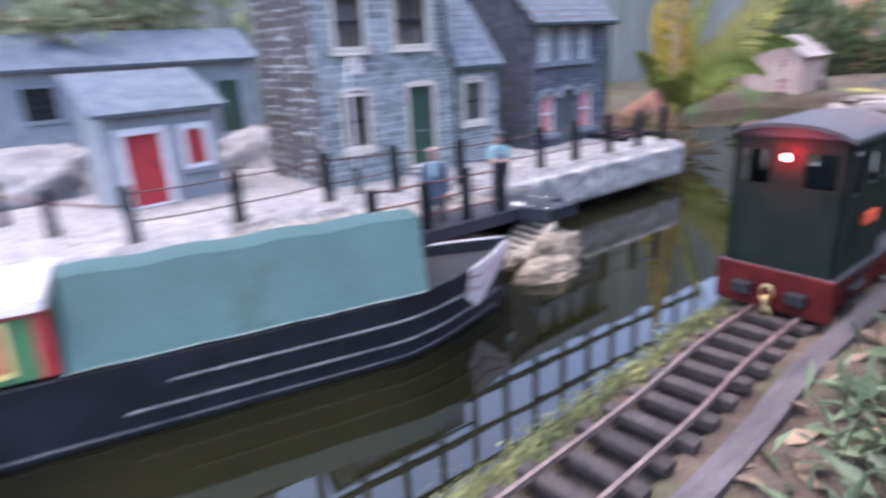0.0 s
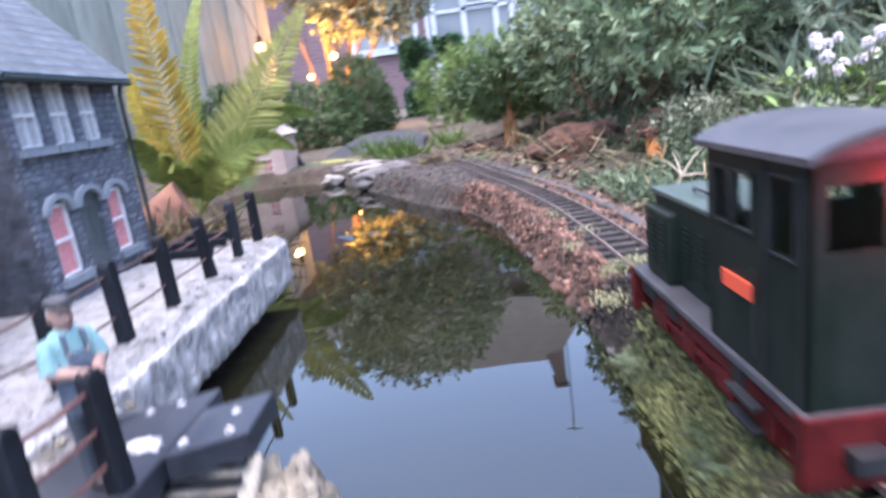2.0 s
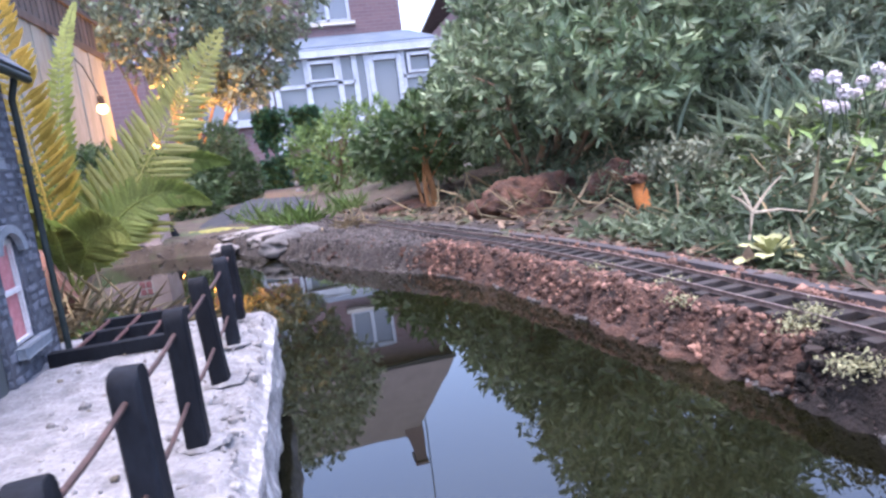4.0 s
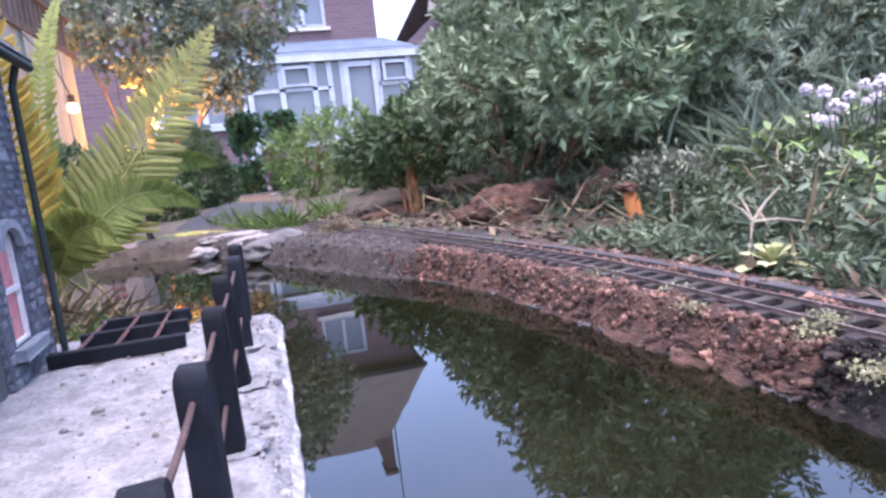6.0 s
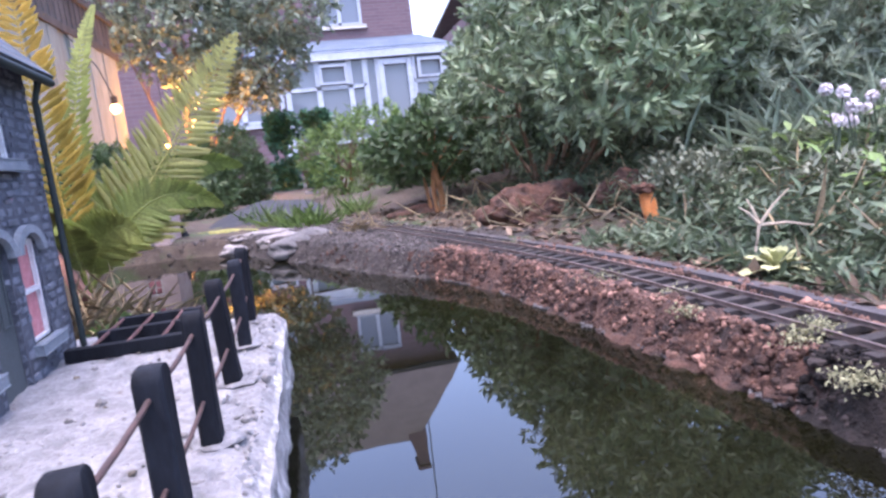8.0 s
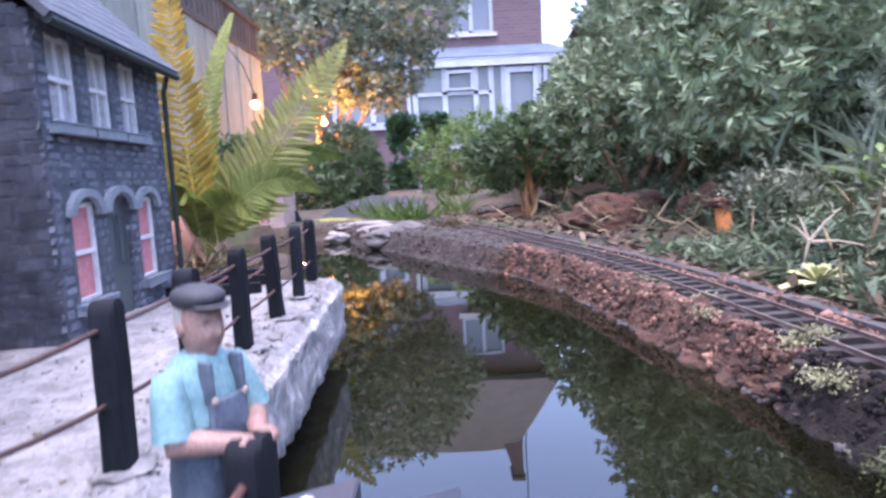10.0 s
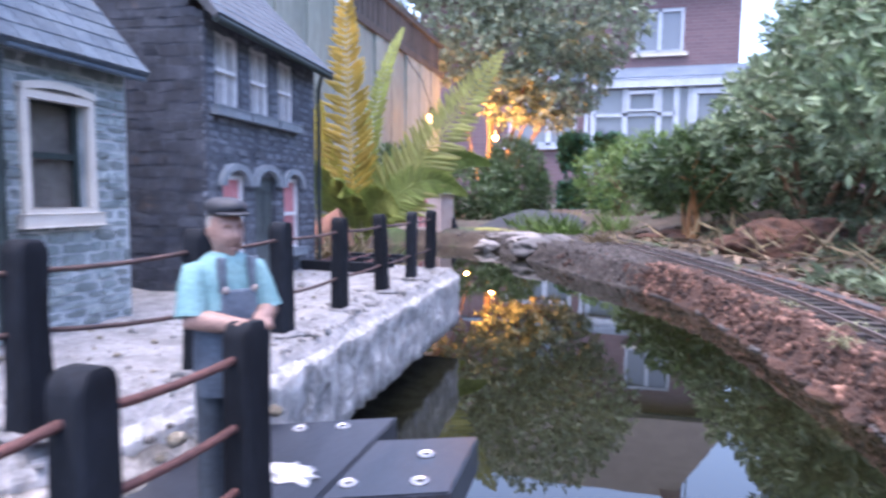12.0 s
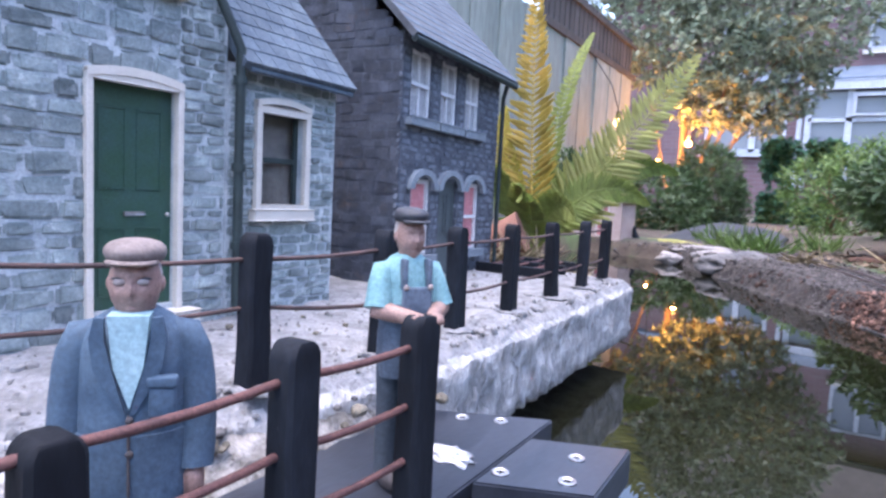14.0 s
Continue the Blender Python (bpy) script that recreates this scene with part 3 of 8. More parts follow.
def sash_window(house, frame_m, u0, u1, v0, v1, trim, sash, bars=1, sill=M_trim, arch=0.004, back=M_shadow_room, surround=True, deep=0.006, t=0.004):
    """Surround, sash with glazing bars, glass, cloth behind, sill: all parts of one window."""
    bm = bmesh.new()
    if surround:
        bar_frame(bm, frame_m, u0 - t, u1 + t, v0, v1 + t * 0.4, t, -0.001, 0.0035)
        head_stone(bm, frame_m, u0 - t, u1 + t, v1 + 0.0005, arch, t * 0.9, -0.001, 0.004)
    else:
        box(bm, u0, u1, -deep - 0.002, -deep - 0.001, v0, v1, 0, frame_m)
    window = wpart("window", bm, trim, house, "sash window with painted surround")
    bm = bmesh.new()
    s = (u1 - u0) * 0.09
    bar_frame(bm, frame_m, u0, u1, v0, v1, s, -deep, -deep + 0.0022)
    box(bm, u0 + s, u1 - s, -deep, -deep + 0.0026, (v0 + v1) / 2 - s * 0.5, (v0 + v1) / 2 + s * 0.5, 0, frame_m)
    for k in range(bars):
        u = u0 + (u1 - u0) * (k + 1) / (bars + 1)
        box(bm, u - s * 0.3, u + s * 0.3, -deep, -deep + 0.0018, v0, v1, 0, frame_m)
    worldly(part("sash", bm, sash, None, "glazing bars"), window)
    bm = bmesh.new()
    box(bm, u0, u1, -deep - 0.0012, -deep - 0.0004, v0, v1, 0, frame_m)
    pane = worldly(part("pane", bm, M_pane if back is M_shadow_room else back, None, ""), window)
    if back is M_shadow_room:
        pane.visible_shadow = False
        bm = bmesh.new()
        box(bm, u0, u1, -deep - 0.0040, -deep - 0.0030, v0, v1, 0, frame_m)
        worldly(part("blind", bm, back, None, "grey-brown cloth blind"), window)
    bm = bmesh.new()
    box(bm, u0 - t * 1.6, u1 + t * 1.6, -0.004, 0.006, v0 - 0.0065, v0, 0.0008, frame_m)
    worldly(part("sill", bm, sill, None, ""), window)
    return window


def front(x, y, z, turn=0.0):
    """The frame of a wall that looks along +x: along = +y."""
    return pose(x, y, z, 0, 0, 90 + turn) @ Matrix.Diagonal((1, -1, 1, 1))


def gable(x, y, z):
    """The frame of a wall that looks along -y: along = +x."""
    return pose(x, y, z, 0, 0, 0) @ Matrix.Diagonal((1, -1, 1, 1))


def roof_slope(bm, p_eave0, p_eave1, p_ridge0, p_ridge1, thick=0.004):
    a, b, c, d = (Vector(p) for p in (p_eave0, p_eave1, p_ridge1, p_ridge0))
    n = (b - a).cross(d - a).normalized()
    if n.z < 0:
        n = -n
    lo = [bm.verts.new(p) for p in (a, b, c, d)]
    hi = [bm.verts.new(p + n * thick) for p in (a, b, c, d)]
    bm.faces.new(lo[::-1])
    bm.faces.new(hi)
    for k in range(4):
        bm.faces.new((lo[k], lo[(k + 1) % 4], hi[(k + 1) % 4], hi[k]))
    return n


def slates(parent, p_eave0, p_eave1, p_ridge0, p_ridge1, rows, cols, material, label="", single=True):
    """Lapped slates on a slope, each an object on a shared mesh."""
    a, b, d = Vector(p_eave0), Vector(p_eave1), Vector(p_ridge0)
    along, up = (b - a), (d - a)
    n = along.cross(up).normalized()
    if n.z < 0:
        n = -n
    w, h = along.length / cols, up.length / rows
    bm = bmesh.new()
    box(bm, -0.48, 0.48, -0.5, 0.62, -0.5, 0.5)
    me = mesh_of("slate", bm, material)
    base = Matrix((( *along.normalized(), 0), (*up.normalized(), 0), (*n, 0), (0, 0, 0, 1))).transposed()
    rnd = random.Random(rows * 31 + cols)
    for r in range(rows):
        for c in range(cols + (r % 2)):
            s = (c + (0.5 if r % 2 == 0 else 0.0)) / cols
            s = min(max(s, 0.25 / cols), 1 - 0.25 / cols)
            wide = w * (1.0 if 0.3 / cols < s < 1 - 0.3 / cols else 0.5)
            p = a + along * s + up * ((r + 0.5) / rows) + n * 0.0046
            ob = new("slate", me)
            worldly(ob, parent)
            ob.matrix_basis = Matrix.Translation(p) @ base @ Euler((-0.045, 0, rnd.uniform(-0.015, 0.015))).to_matrix().to_4x4() @ Matrix.Diagonal((wide, h, 0.0008, 1))


# grey stone cottage with its lower extension
GX = -0.566
grey = thing("stone_cottage", pose(-0.64, 0.43, QUAY), "grey painted stone cottage with green door and cream window surrounds", "model house")
F = front(GX, 0.0, 0.0)
door_hole = (0.4592, 0.5008, 0.074, 0.1785)
main_holes = [door_hole, (0.364, 0.398, 0.108, 0.176), (0.361, 0.401, 0.229, 0.292), (0.446, 0.497, 0.229, 0.292)]
bm = wall_cells(bmesh.new(), F, 0.330, 0.531, QUAY - 0.004, 0.345, 0.012, main_holes)
grey_wall = wpart("wall", bm, M_mortar, grey)
for x0, x1, y0, y1 in ((GX - 0.165, GX - 0.012, 0.330, 0.342), (GX - 0.165, GX - 0.012, 0.519, 0.531), (GX - 0.177, GX - 0.165, 0.330, 0.531)):
    bm = bmesh.new()
    box(bm, x0, x1, y0, y1, QUAY - 0.004, 0.345)
    wpart("side_wall", bm, M_mortar, grey)
bm = bmesh.new()
extrude_poly(bm, [(GX - 0.177, 0.345), (GX, 0.345), (GX - 0.088, 0.425)], "y", 0.330, 0.342)
wpart("gable", bm, M_mortar, grey)
lay_stones(grey_wall, F, 0.331, 0.503, QUAY, 0.300, main_holes, 0.0080, 0.0168, STONES, 3, 0.0017)
lay_stones(grey_wall, F, 0.503, 0.530, QUAY, 0.300, main_holes, 0.0056, 0.0135, STONES, 4, 0.0017)
# side stonework, much darker than the front stones
stone_sheet("side_stonework", grey, gable(0, 0.330, 0), GX - 0.176, GX, QUAY, 0.42, [], 0.010, 0.022, M_brick_dim, 5, "dark stone side", clip=lambda u, v: v < 0.343 or abs(u - GX + 0.088) < (0.424 - v) * 1.1)
bm = bmesh.new()
roof_slope(bm, (GX + 0.008, 0.322, 0.340), (GX + 0.008, 0.539, 0.340), (GX - 0.088, 0.322, 0.428), (GX - 0.088, 0.539, 0.428))
roof_slope(bm, (GX - 0.185, 0.322, 0.340), (GX - 0.185, 0.539, 0.340), (GX - 0.088, 0.322, 0.428), (GX - 0.088, 0.539, 0.428))
wpart("roof", bm, M_slate, grey)
sash_window(grey, F, 0.364, 0.398, 0.108, 0.176, M_trim, M_black, 1)
sash_window(grey, F, 0.361, 0.401, 0.229, 0.292, M_trim, M_black, 1)
sash_window(grey, F, 0.446, 0.497, 0.229, 0.292, M_trim, M_black, 1)
# door
bm = bmesh.new()
bar_frame(bm, F, 0.4563, 0.5037, 0.066, 0.1812, 0.0031, -0.001, 0.0035)
head_stone(bm, F, 0.4565, 0.5035, 0.1785, 0.003, 0.004, -0.001, 0.004)
wpart("door_frame", bm, M_trim, grey, "cream painted frame")
bm = bmesh.new()
box(bm, 0.4592, 0.5008, -0.006, -0.003, 0.072, 0.1785, 0, F)
door = wpart("door", bm, M_green_door, grey, "dark green panelled door")
for a, b, c, d in ((0.4645, 0.4775, 0.130, 0.168), (0.4825, 0.4955, 0.130, 0.168), (0.4645, 0.4775, 0.080, 0.112), (0.4825, 0.4955, 0.080, 0.112)):
    bm = bmesh.new()
    bar_frame(bm, F, a, b, c, d, 0.0009, -0.0035, -0.0026)
    worldly(part("panel", bm, M_green_door), door)
bm = bmesh.new()
box(bm, 0.4765, 0.4865, -0.0035, -0.0018, 0.1180, 0.1198, 0.0003, F)
wpart("letterbox", bm, M_screw, grey)
bm = bmesh.new()
bmesh.ops.create_uvsphere(bm, u_segments=10, v_segments=7, radius=0.0011, matrix=F @ Matrix.Translation((0.4972, 0.0, 0.1185)))
wpart("door_knob", bm, M_screw, grey, "pale metal door knob", smooth=1.0)
bm = bmesh.new()
box(bm, 0.4515, 0.5085, -0.004, 0.012, 0.066, 0.0715, 0.0008, F)
wpart("doorstep", bm, M_trim, grey, "pale doorstep")
# downpipe with collars
bm = bmesh.new()
tube(bm, [F @ Vector(p) for p in ((0.520, 0.003, 0.30), (0.5225, 0.0045, 0.23), (0.534, 0.0075, 0.206), (0.5345, 0.0065, 0.15), (0.5345, 0.0065, 0.066))], 0.0026, 8)
pipe = wpart("downpipe", bm, M_pipe, grey, "black cast drainpipe", smooth=1.0)
for z in (0.10, 0.142, 0.188, 0.24):
    bm = bmesh.new()
    rod(bm, F @ Vector((0.5345 if z < 0.2 else 0.5222, 0.0065 if z < 0.2 else 0.0045, z)), F @ Vector((0.5345 if z < 0.2 else 0.5222, 0.0065 if z < 0.2 else 0.0045, z + 0.004)), 0.0037, n=10)
    wpart("pipe_collar", bm, M_pipe, grey)
# extension
ext = thing("stone_extension", pose(-0.61, 0.575, QUAY), "low grey stone lean-to with slate roof beside the cottage", "model house")
ext_holes = [(0.5535, 0.5875, 0.1215, 0.1785)]
bm = wall_cells(bmesh.new(), F, 0.5312, 0.616, QUAY - 0.004, 0.200, 0.012, ext_holes)
ext_wall = wpart("wall", bm, M_mortar, ext)
bm = bmesh.new()
extrude_poly(bm, [(GX - 0.15, QUAY - 0.004), (GX - 0.012, QUAY - 0.004), (GX - 0.012, 0.2), (GX - 0.075, 0.285), (GX - 0.15, 0.199)], "y", 0.604, 0.616)
wpart("side_wall", bm, M_mortar, ext)
lay_stones(ext_wall, F, 0.5325, 0.6155, QUAY, 0.199, ext_holes, 0.0050, 0.0128, STONES, 8, 0.0016)
bm = bmesh.new()
e0, e1, r0, r1 = (GX + 0.009, 0.533, 0.196), (GX + 0.009, 0.622, 0.196), (GX - 0.075, 0.533, 0.290), (GX - 0.075, 0.622, 0.290)
roof_slope(bm, e0, e1, r0, r1)
roof_slope(bm, (GX - 0.16, 0.533, 0.196), (GX - 0.16, 0.622, 0.196), r0, r1)
ext_roof = wpart("roof", bm, M_slate, ext)
slates(ext_roof, e0, e1, r0, r1, 11, 8, M_slate)
bm = bmesh.new()
tube(bm, [(GX + 0.010, 0.538, 0.1965), (GX + 0.010, 0.620, 0.1955)], 0.0015, 8)
wpart("gutter", bm, M_slate, ext, smooth=1.0)
sash_window(ext, F, 0.5535, 0.5875, 0.1215, 0.1785, M_trim, M_pipe, 0, arch=0.003)

# dark stone cottage with arched ground-floor windows
BT = -4.5
dark = thing("dark_cottage", pose(-0.65, 0.79, QUAY), "dark slate-stone cottage with white sash windows and arched heads", "model house")
B = front(-0.573, 0.697, 0.0, -BT)
BW = 0.190
up = [(0.013, 0.046), (0.063, 0.094), (0.111, 0.142)]
b_holes = [(a, b, 0.1945, 0.248) for a, b in up] + [(0.020, 0.052, 0.083, 0.146), (0.068, 0.104, QUAY - 0.004, 0.146), (0.120, 0.152, 0.083, 0.146)]
bm = wall_cells(bmesh.new(), B, 0.0, BW, QUAY - 0.004, 0.257, 0.012, b_holes)
dark_wall = wpart("wall", bm, M_dark_mortar, dark)
bm = bmesh.new()
box(bm, 0.0, BW, -0.172, -0.16, QUAY - 0.004, 0.257, 0, B)
wpart("back_wall", bm, M_dark_mortar, dark)
for u in (0.0, BW - 0.012):
    bm = bmesh.new()
    loft(bm, [[B @ Vector((u + o, q, z)) for q, z in ((-0.16, QUAY - 0.004), (-0.012, QUAY - 0.004), (-0.012, 0.257), (-0.086, 0.345), (-0.16, 0.262))] for o in (0.0, 0.012)])
    wpart("side_wall", bm, M_dark_mortar, dark)
lay_stones(dark_wall, B, 0.0, BW, QUAY, 0.256, b_holes, 0.0060, 0.0185, DARK_STONES, 12, 0.0015, -0.0006)
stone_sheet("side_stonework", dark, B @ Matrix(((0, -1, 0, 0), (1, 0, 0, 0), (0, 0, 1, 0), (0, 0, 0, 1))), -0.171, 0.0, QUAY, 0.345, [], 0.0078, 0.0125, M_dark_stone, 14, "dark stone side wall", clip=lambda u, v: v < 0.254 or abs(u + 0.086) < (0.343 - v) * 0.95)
bm = bmesh.new()
be0, be1 = B @ Vector((-0.009, 0.013, 0.249)), B @ Vector((BW + 0.010, 0.013, 0.249))
br0, br1 = B @ Vector((-0.009, -0.086, 0.350)), B @ Vector((BW + 0.010, -0.086, 0.350))
roof_slope(bm, be0, be1, br0, br1, 0.005)
roof_slope(bm, B @ Vector((-0.009, -0.185, 0.249)), B @ Vector((BW + 0.010, -0.185, 0.249)), br0, br1, 0.005)
dark_roof = wpart("roof", bm, M_dark_slate, dark)
slates(dark_roof, be0, be1, br0, br1, 11, 13, M_slate)
bm = bmesh.new()
tube(bm, [B @ Vector((-0.008, 0.014, 0.249)), B @ Vector((BW + 0.009, 0.014, 0.2485))], 0.003, 8)
wpart("gutter", bm, M_pipe, dark, smooth=1.0)
bm = bmesh.new()
tube(bm, [B @ Vector((BW - 0.004, 0.010, 0.248)), B @ Vector((BW - 0.001, 0.005, 0.235)), B @ Vector((BW - 0.001, 0.005, QUAY))], 0.0023, 8)
wpart("downpipe", bm, M_pipe, dark, "black drainpipe", smooth=1.0)
M_sill_grey = surf("blue_grey_sill", (0.16, 0.19, 0.22), (0.22, 0.25, 0.28), 80, 0.7, 0.4, 700)
for a, b in up:
    sash_window(dark, B, a, b, 0.1945, 0.248, M_white, M_white, 1, sill=M_sill_grey, back=M_blind, surround=False, deep=0.004)
for a, b in ((0.020, 0.052), (0.120, 0.152)):
    sash_window(dark, B, a, b, 0.083, 0.146, M_white, M_white, 0, sill=M_sill_grey, back=M_redcurtain, surround=False, deep=0.004)
for a, b in ((0.020, 0.052), (0.068, 0.104), (0.120, 0.152)):
    bm = bmesh.new()
    rings = []
    for k in range(13):
        s = math.pi * k / 12
        r0_, r1_ = (b - a) / 2 + 0.0005, (b - a) / 2 + 0.0075
        c_, s_ = -math.cos(s), math.sin(s) * 0.72
        mid = (a + b) / 2
        rings.append([B @ Vector((mid + r0_ * c_, 0.0005, 0.138 + r0_ * s_)), B @ Vector((mid + r0_ * c_, 0.0045, 0.138 + r0_ * s_)), B @ Vector((mid + r1_ * c_, 0.0045, 0.138 + r1_ * s_)), B @ Vector((mid + r1_ * c_, 0.0005, 0.138 + r1_ * s_))])
    loft(bm, rings)
    wpart("arch", bm, M_sill_grey, dark, "blue-grey arched window head")
bm = bmesh.new()
box(bm, 0.069, 0.103, -0.006, -0.003, QUAY - 0.002, 0.146, 0, B)
for a, b in ((0.073, 0.084), (0.088, 0.099)):
    bar_frame(bm, B, a, b, 0.10, 0.135, 0.001, -0.0032, -0.002)
M_greydoor = surf("slate_grey_paint", (0.055, 0.07, 0.075), (0.075, 0.09, 0.095), 80, 0.6, 0.3, 800)
wpart("door", bm, M_greydoor, dark, "slate grey panelled door")

# red-doored hut
hut = thing("harbour_hut", pose(-0.69, 0.155, QUAY, 0, 0, 8), "small grey hut with red door and red arched window", "model hut")
HF = pose(-0.655, 0.106, 0, 0, 0, 90 + 6) @ Matrix.Diagonal((1, -1, 1, 1))
h_holes = [(0.017, 0.062, QUAY - 0.004, 0.148), (0.088, 0.115, 0.105, 0.148)]
M_hut = surf("blue_grey_render", (0.17, 0.20, 0.23), (0.25, 0.28, 0.31), 50, 0.8, 0.5, 600, stain=(0.33, 0.29, 0.27), stain_scale=70, stain_at=0.66)
HW, HD = 0.131, 0.085
bm = wall_cells(bmesh.new(), HF, 0.0, HW, QUAY - 0.004, 0.172, 0.008, h_holes)
box(bm, 0, 0.008, -HD, -0.008, QUAY - 0.004, 0.172, 0, HF)
box(bm, HW - 0.008, HW, -HD, -0.008, QUAY - 0.004, 0.172, 0, HF)
box(bm, 0, HW, -HD - 0.008, -HD, QUAY - 0.004, 0.205, 0, HF)
wpart("wall", bm, M_hut, hut)
for u in (0.0, HW - 0.008):
    bm = bmesh.new()
    loft(bm, [[HF @ Vector((u + q, y, z)) for y, z in ((0.0, 0.172), (-HD, 0.172), (-HD, 0.205))] for q in (0, 0.008)])
    wpart("gable", bm, M_hut, hut)
bm = bmesh.new()
roof_slope(bm, HF @ Vector((-0.012, 0.012, 0.170)), HF @ Vector((HW + 0.012, 0.012, 0.170)), HF @ Vector((-0.012, -HD - 0.012, 0.214)), HF @ Vector((HW + 0.012, -HD - 0.012, 0.214)), 0.005)
wpart("roof", bm, M_slate, hut, "pale slate mono-pitch roof")
bm = bmesh.new()
box(bm, 0.0175, 0.0615, -0.006, -0.003, QUAY - 0.002, 0.148, 0, HF)
wpart("door", bm, M_red_paint, hut, "bright red door")
bm = bmesh.new()
bar_frame(bm, HF, 0.011, 0.068, QUAY - 0.003, 0.155, 0.0065, -0.001, 0.003)
wpart("door_frame", bm, M_white, hut, "white door frame")
bm = bmesh.new()
box(bm, 0.088, 0.115, -0.005, -0.003, 0.105, 0.148, 0, HF)
wpart("window", bm, M_red_paint, hut, "red painted window")
bm = bmesh.new()
bar_frame(bm, HF, 0.083, 0.120, 0.100, 0.154, 0.0055, -0.001, 0.003)
for sd in (0, 1):
    u0 = 0.088 if sd == 0 else 0.115
    du = 0.010 if sd == 0 else -0.010
    extrude = [(u0, 0.1485), (u0 + du, 0.1485), (u0 + du * 0.35, 0.145), (u0, 0.138)]
    loft(bm, [[HF @ Vector((u, q, z)) for u, z in extrude] for q in (-0.003, 0.002)])
wpart("window_frame", bm, M_white, hut, "white window frame")
bm = bmesh.new()
box(bm, 0.081, 0.122, 0.0, 0.005, 0.0945, 0.0995, 0.0005, HF)
wpart("sill", bm, M_sill_grey, hut)

# long low building at the back of the yard
low = thing("low_store", pose(-1.0, 0.2, QUAY), "long low grey store with slate roof behind the hut", "model building")
LF = front(-0.93, 0.0, 0.0)
l_holes = [(0.052, 0.094, 0.155, 0.200), (0.324, 0.362, 0.108, 0.192)]
bm = wall_cells(bmesh.new(), LF, -0.35, 0.392, QUAY - 0.01, 0.226, 0.01, l_holes)
box(bm, -1.07, -0.94, 0.382, 0.392, QUAY - 0.01, 0.226)
wpart("wall", bm, M_hut, low)
bm = bmesh.new()
roof_slope(bm, (-0.917, -0.36, 0.222), (-0.917, 0.400, 0.222), (-1.01, -0.36, 0.272), (-1.01, 0.400, 0.272), 0.005)
roof_slope(bm, (-1.10, -0.36, 0.222), (-1.10, 0.400, 0.222), (-1.01, -0.36, 0.272), (-1.01, 0.400, 0.272), 0.005)
wpart("roof", bm, M_slate, low)
bm = bmesh.new()
box(bm, 0.052, 0.094, -0.008, -0.005, 0.155, 0.200, 0, LF)
for j in range(4):
    box(bm, 0.052, 0.094, -0.006, -0.002, 0.159 + 0.011 * j, 0.163 + 0.011 * j, 0, LF)
wpart("window", bm, M_black, low, "dark louvred opening")
bm = bmesh.new()
box(bm, 0.324, 0.362, -0.008, -0.005, 0.108, 0.192, 0, LF)
wpart("door", bm, M_green_door, low, "faded green door")
bm = bmesh.new()
bar_frame(bm, LF, 0.047, 0.099, 0.150, 0.205, 0.005, -0.001, 0.003)
wpart("window_frame", bm, M_hut, low)

# pale rubble heap in the yard
bm = bmesh.new()
rock(bm, (-0.86, 0.02, 0.06), (0.07, 0.14, 0.066), 0.3, 3, 4, 2.2)
tagged(part("plaster_mound", bm, M_quay, smooth=4), "pale plastered mound before the store", "mound")
bm = bmesh.new()
rock(bm, (-0.86, 0.36, 0.06), (0.06, 0.09, 0.055), 0.3, 5, 4, 2.2)
tagged(part("plaster_mound", bm, M_quay, smooth=4), "pale plastered mound beside the cottage", "mound")

# lamp post on the quay
lamp_post = thing("street_lamp", pose(-0.520, 0.350, QUAY), "thin white model lamp post with black base", "lamp post")
bm = bmesh.new()
tube(bm, [(-0.520, 0.350, QUAY + 0.03), (-0.520, 0.350, 0.195), (-0.520, 0.352, 0.215), (-0.520, 0.358, 0.222), (-0.520, 0.364, 0.218)], 0.0013, 8)
wpart("pole", bm, M_white, lamp_post, smooth=1.0)
bm = bmesh.new()
rod(bm, (-0.520, 0.350, QUAY - 0.002), (-0.520, 0.350, QUAY + 0.031), 0.0042, 0.003, 10)
wpart("base", bm, M_black, lamp_post)
bm = bmesh.new()
rod(bm, (-0.520, 0.364, 0.202), (-0.520, 0.364, 0.218), 0.006, 0.004, 10)
wpart("lantern", bm, M_blind, lamp_post)

# ---- narrow-gauge track ----
M_rail = surf("weathered_rail", (0.10, 0.075, 0.07), (0.20, 0.155, 0.14), 120, 0.5, 0.4, 1200, metal=0.35)
M_sleeper = surf("grey_brown_sleeper", (0.018, 0.016, 0.016), (0.048, 0.040, 0.038), 90, 0.85, 0.6, 900, vary=0.3)
M_edging = surf("weathered_edging_board", (0.036, 0.033, 0.036), (0.080, 0.072, 0.074), 30, 0.8, 0.6, 500, stretch=(3, 0.6, 3))
line = spline(TRACK, 900)
away = np.gradient(line, axis=0)
away /= np.hypot(*away.T)[:, None]
side = np.stack([away[:, 1], -away[:, 0]], 1)
track = thing("railway_track", pose(-0.1, 1.0, RAIL), "narrow-gauge model track with rusty rails along the bank", "railway track")
for s in (-1, 1):
    bm = bmesh.new()
    prof = [(-0.0013, -0.0036), (0.0013, -0.0036), (0.0007, -0.0012), (0.0012, -0.001), (0.0012, 0.0), (-0.0012, 0.0), (-0.0012, -0.001), (-0.0007, -0.0012)]
    loft(bm, [[(p[0] + q[0] * (s * 0.0165 + a), p[1] + q[1] * (s * 0.0165 + a), RAIL + b) for a, b in prof] for p, q in zip(line[::3], side[::3])])
    wpart("rail", bm, M_rail, track)
bm = bmesh.new()
box(bm, -0.027, 0.027, -0.0050, 0.0050, -0.0055, 0.0, 0.0006)
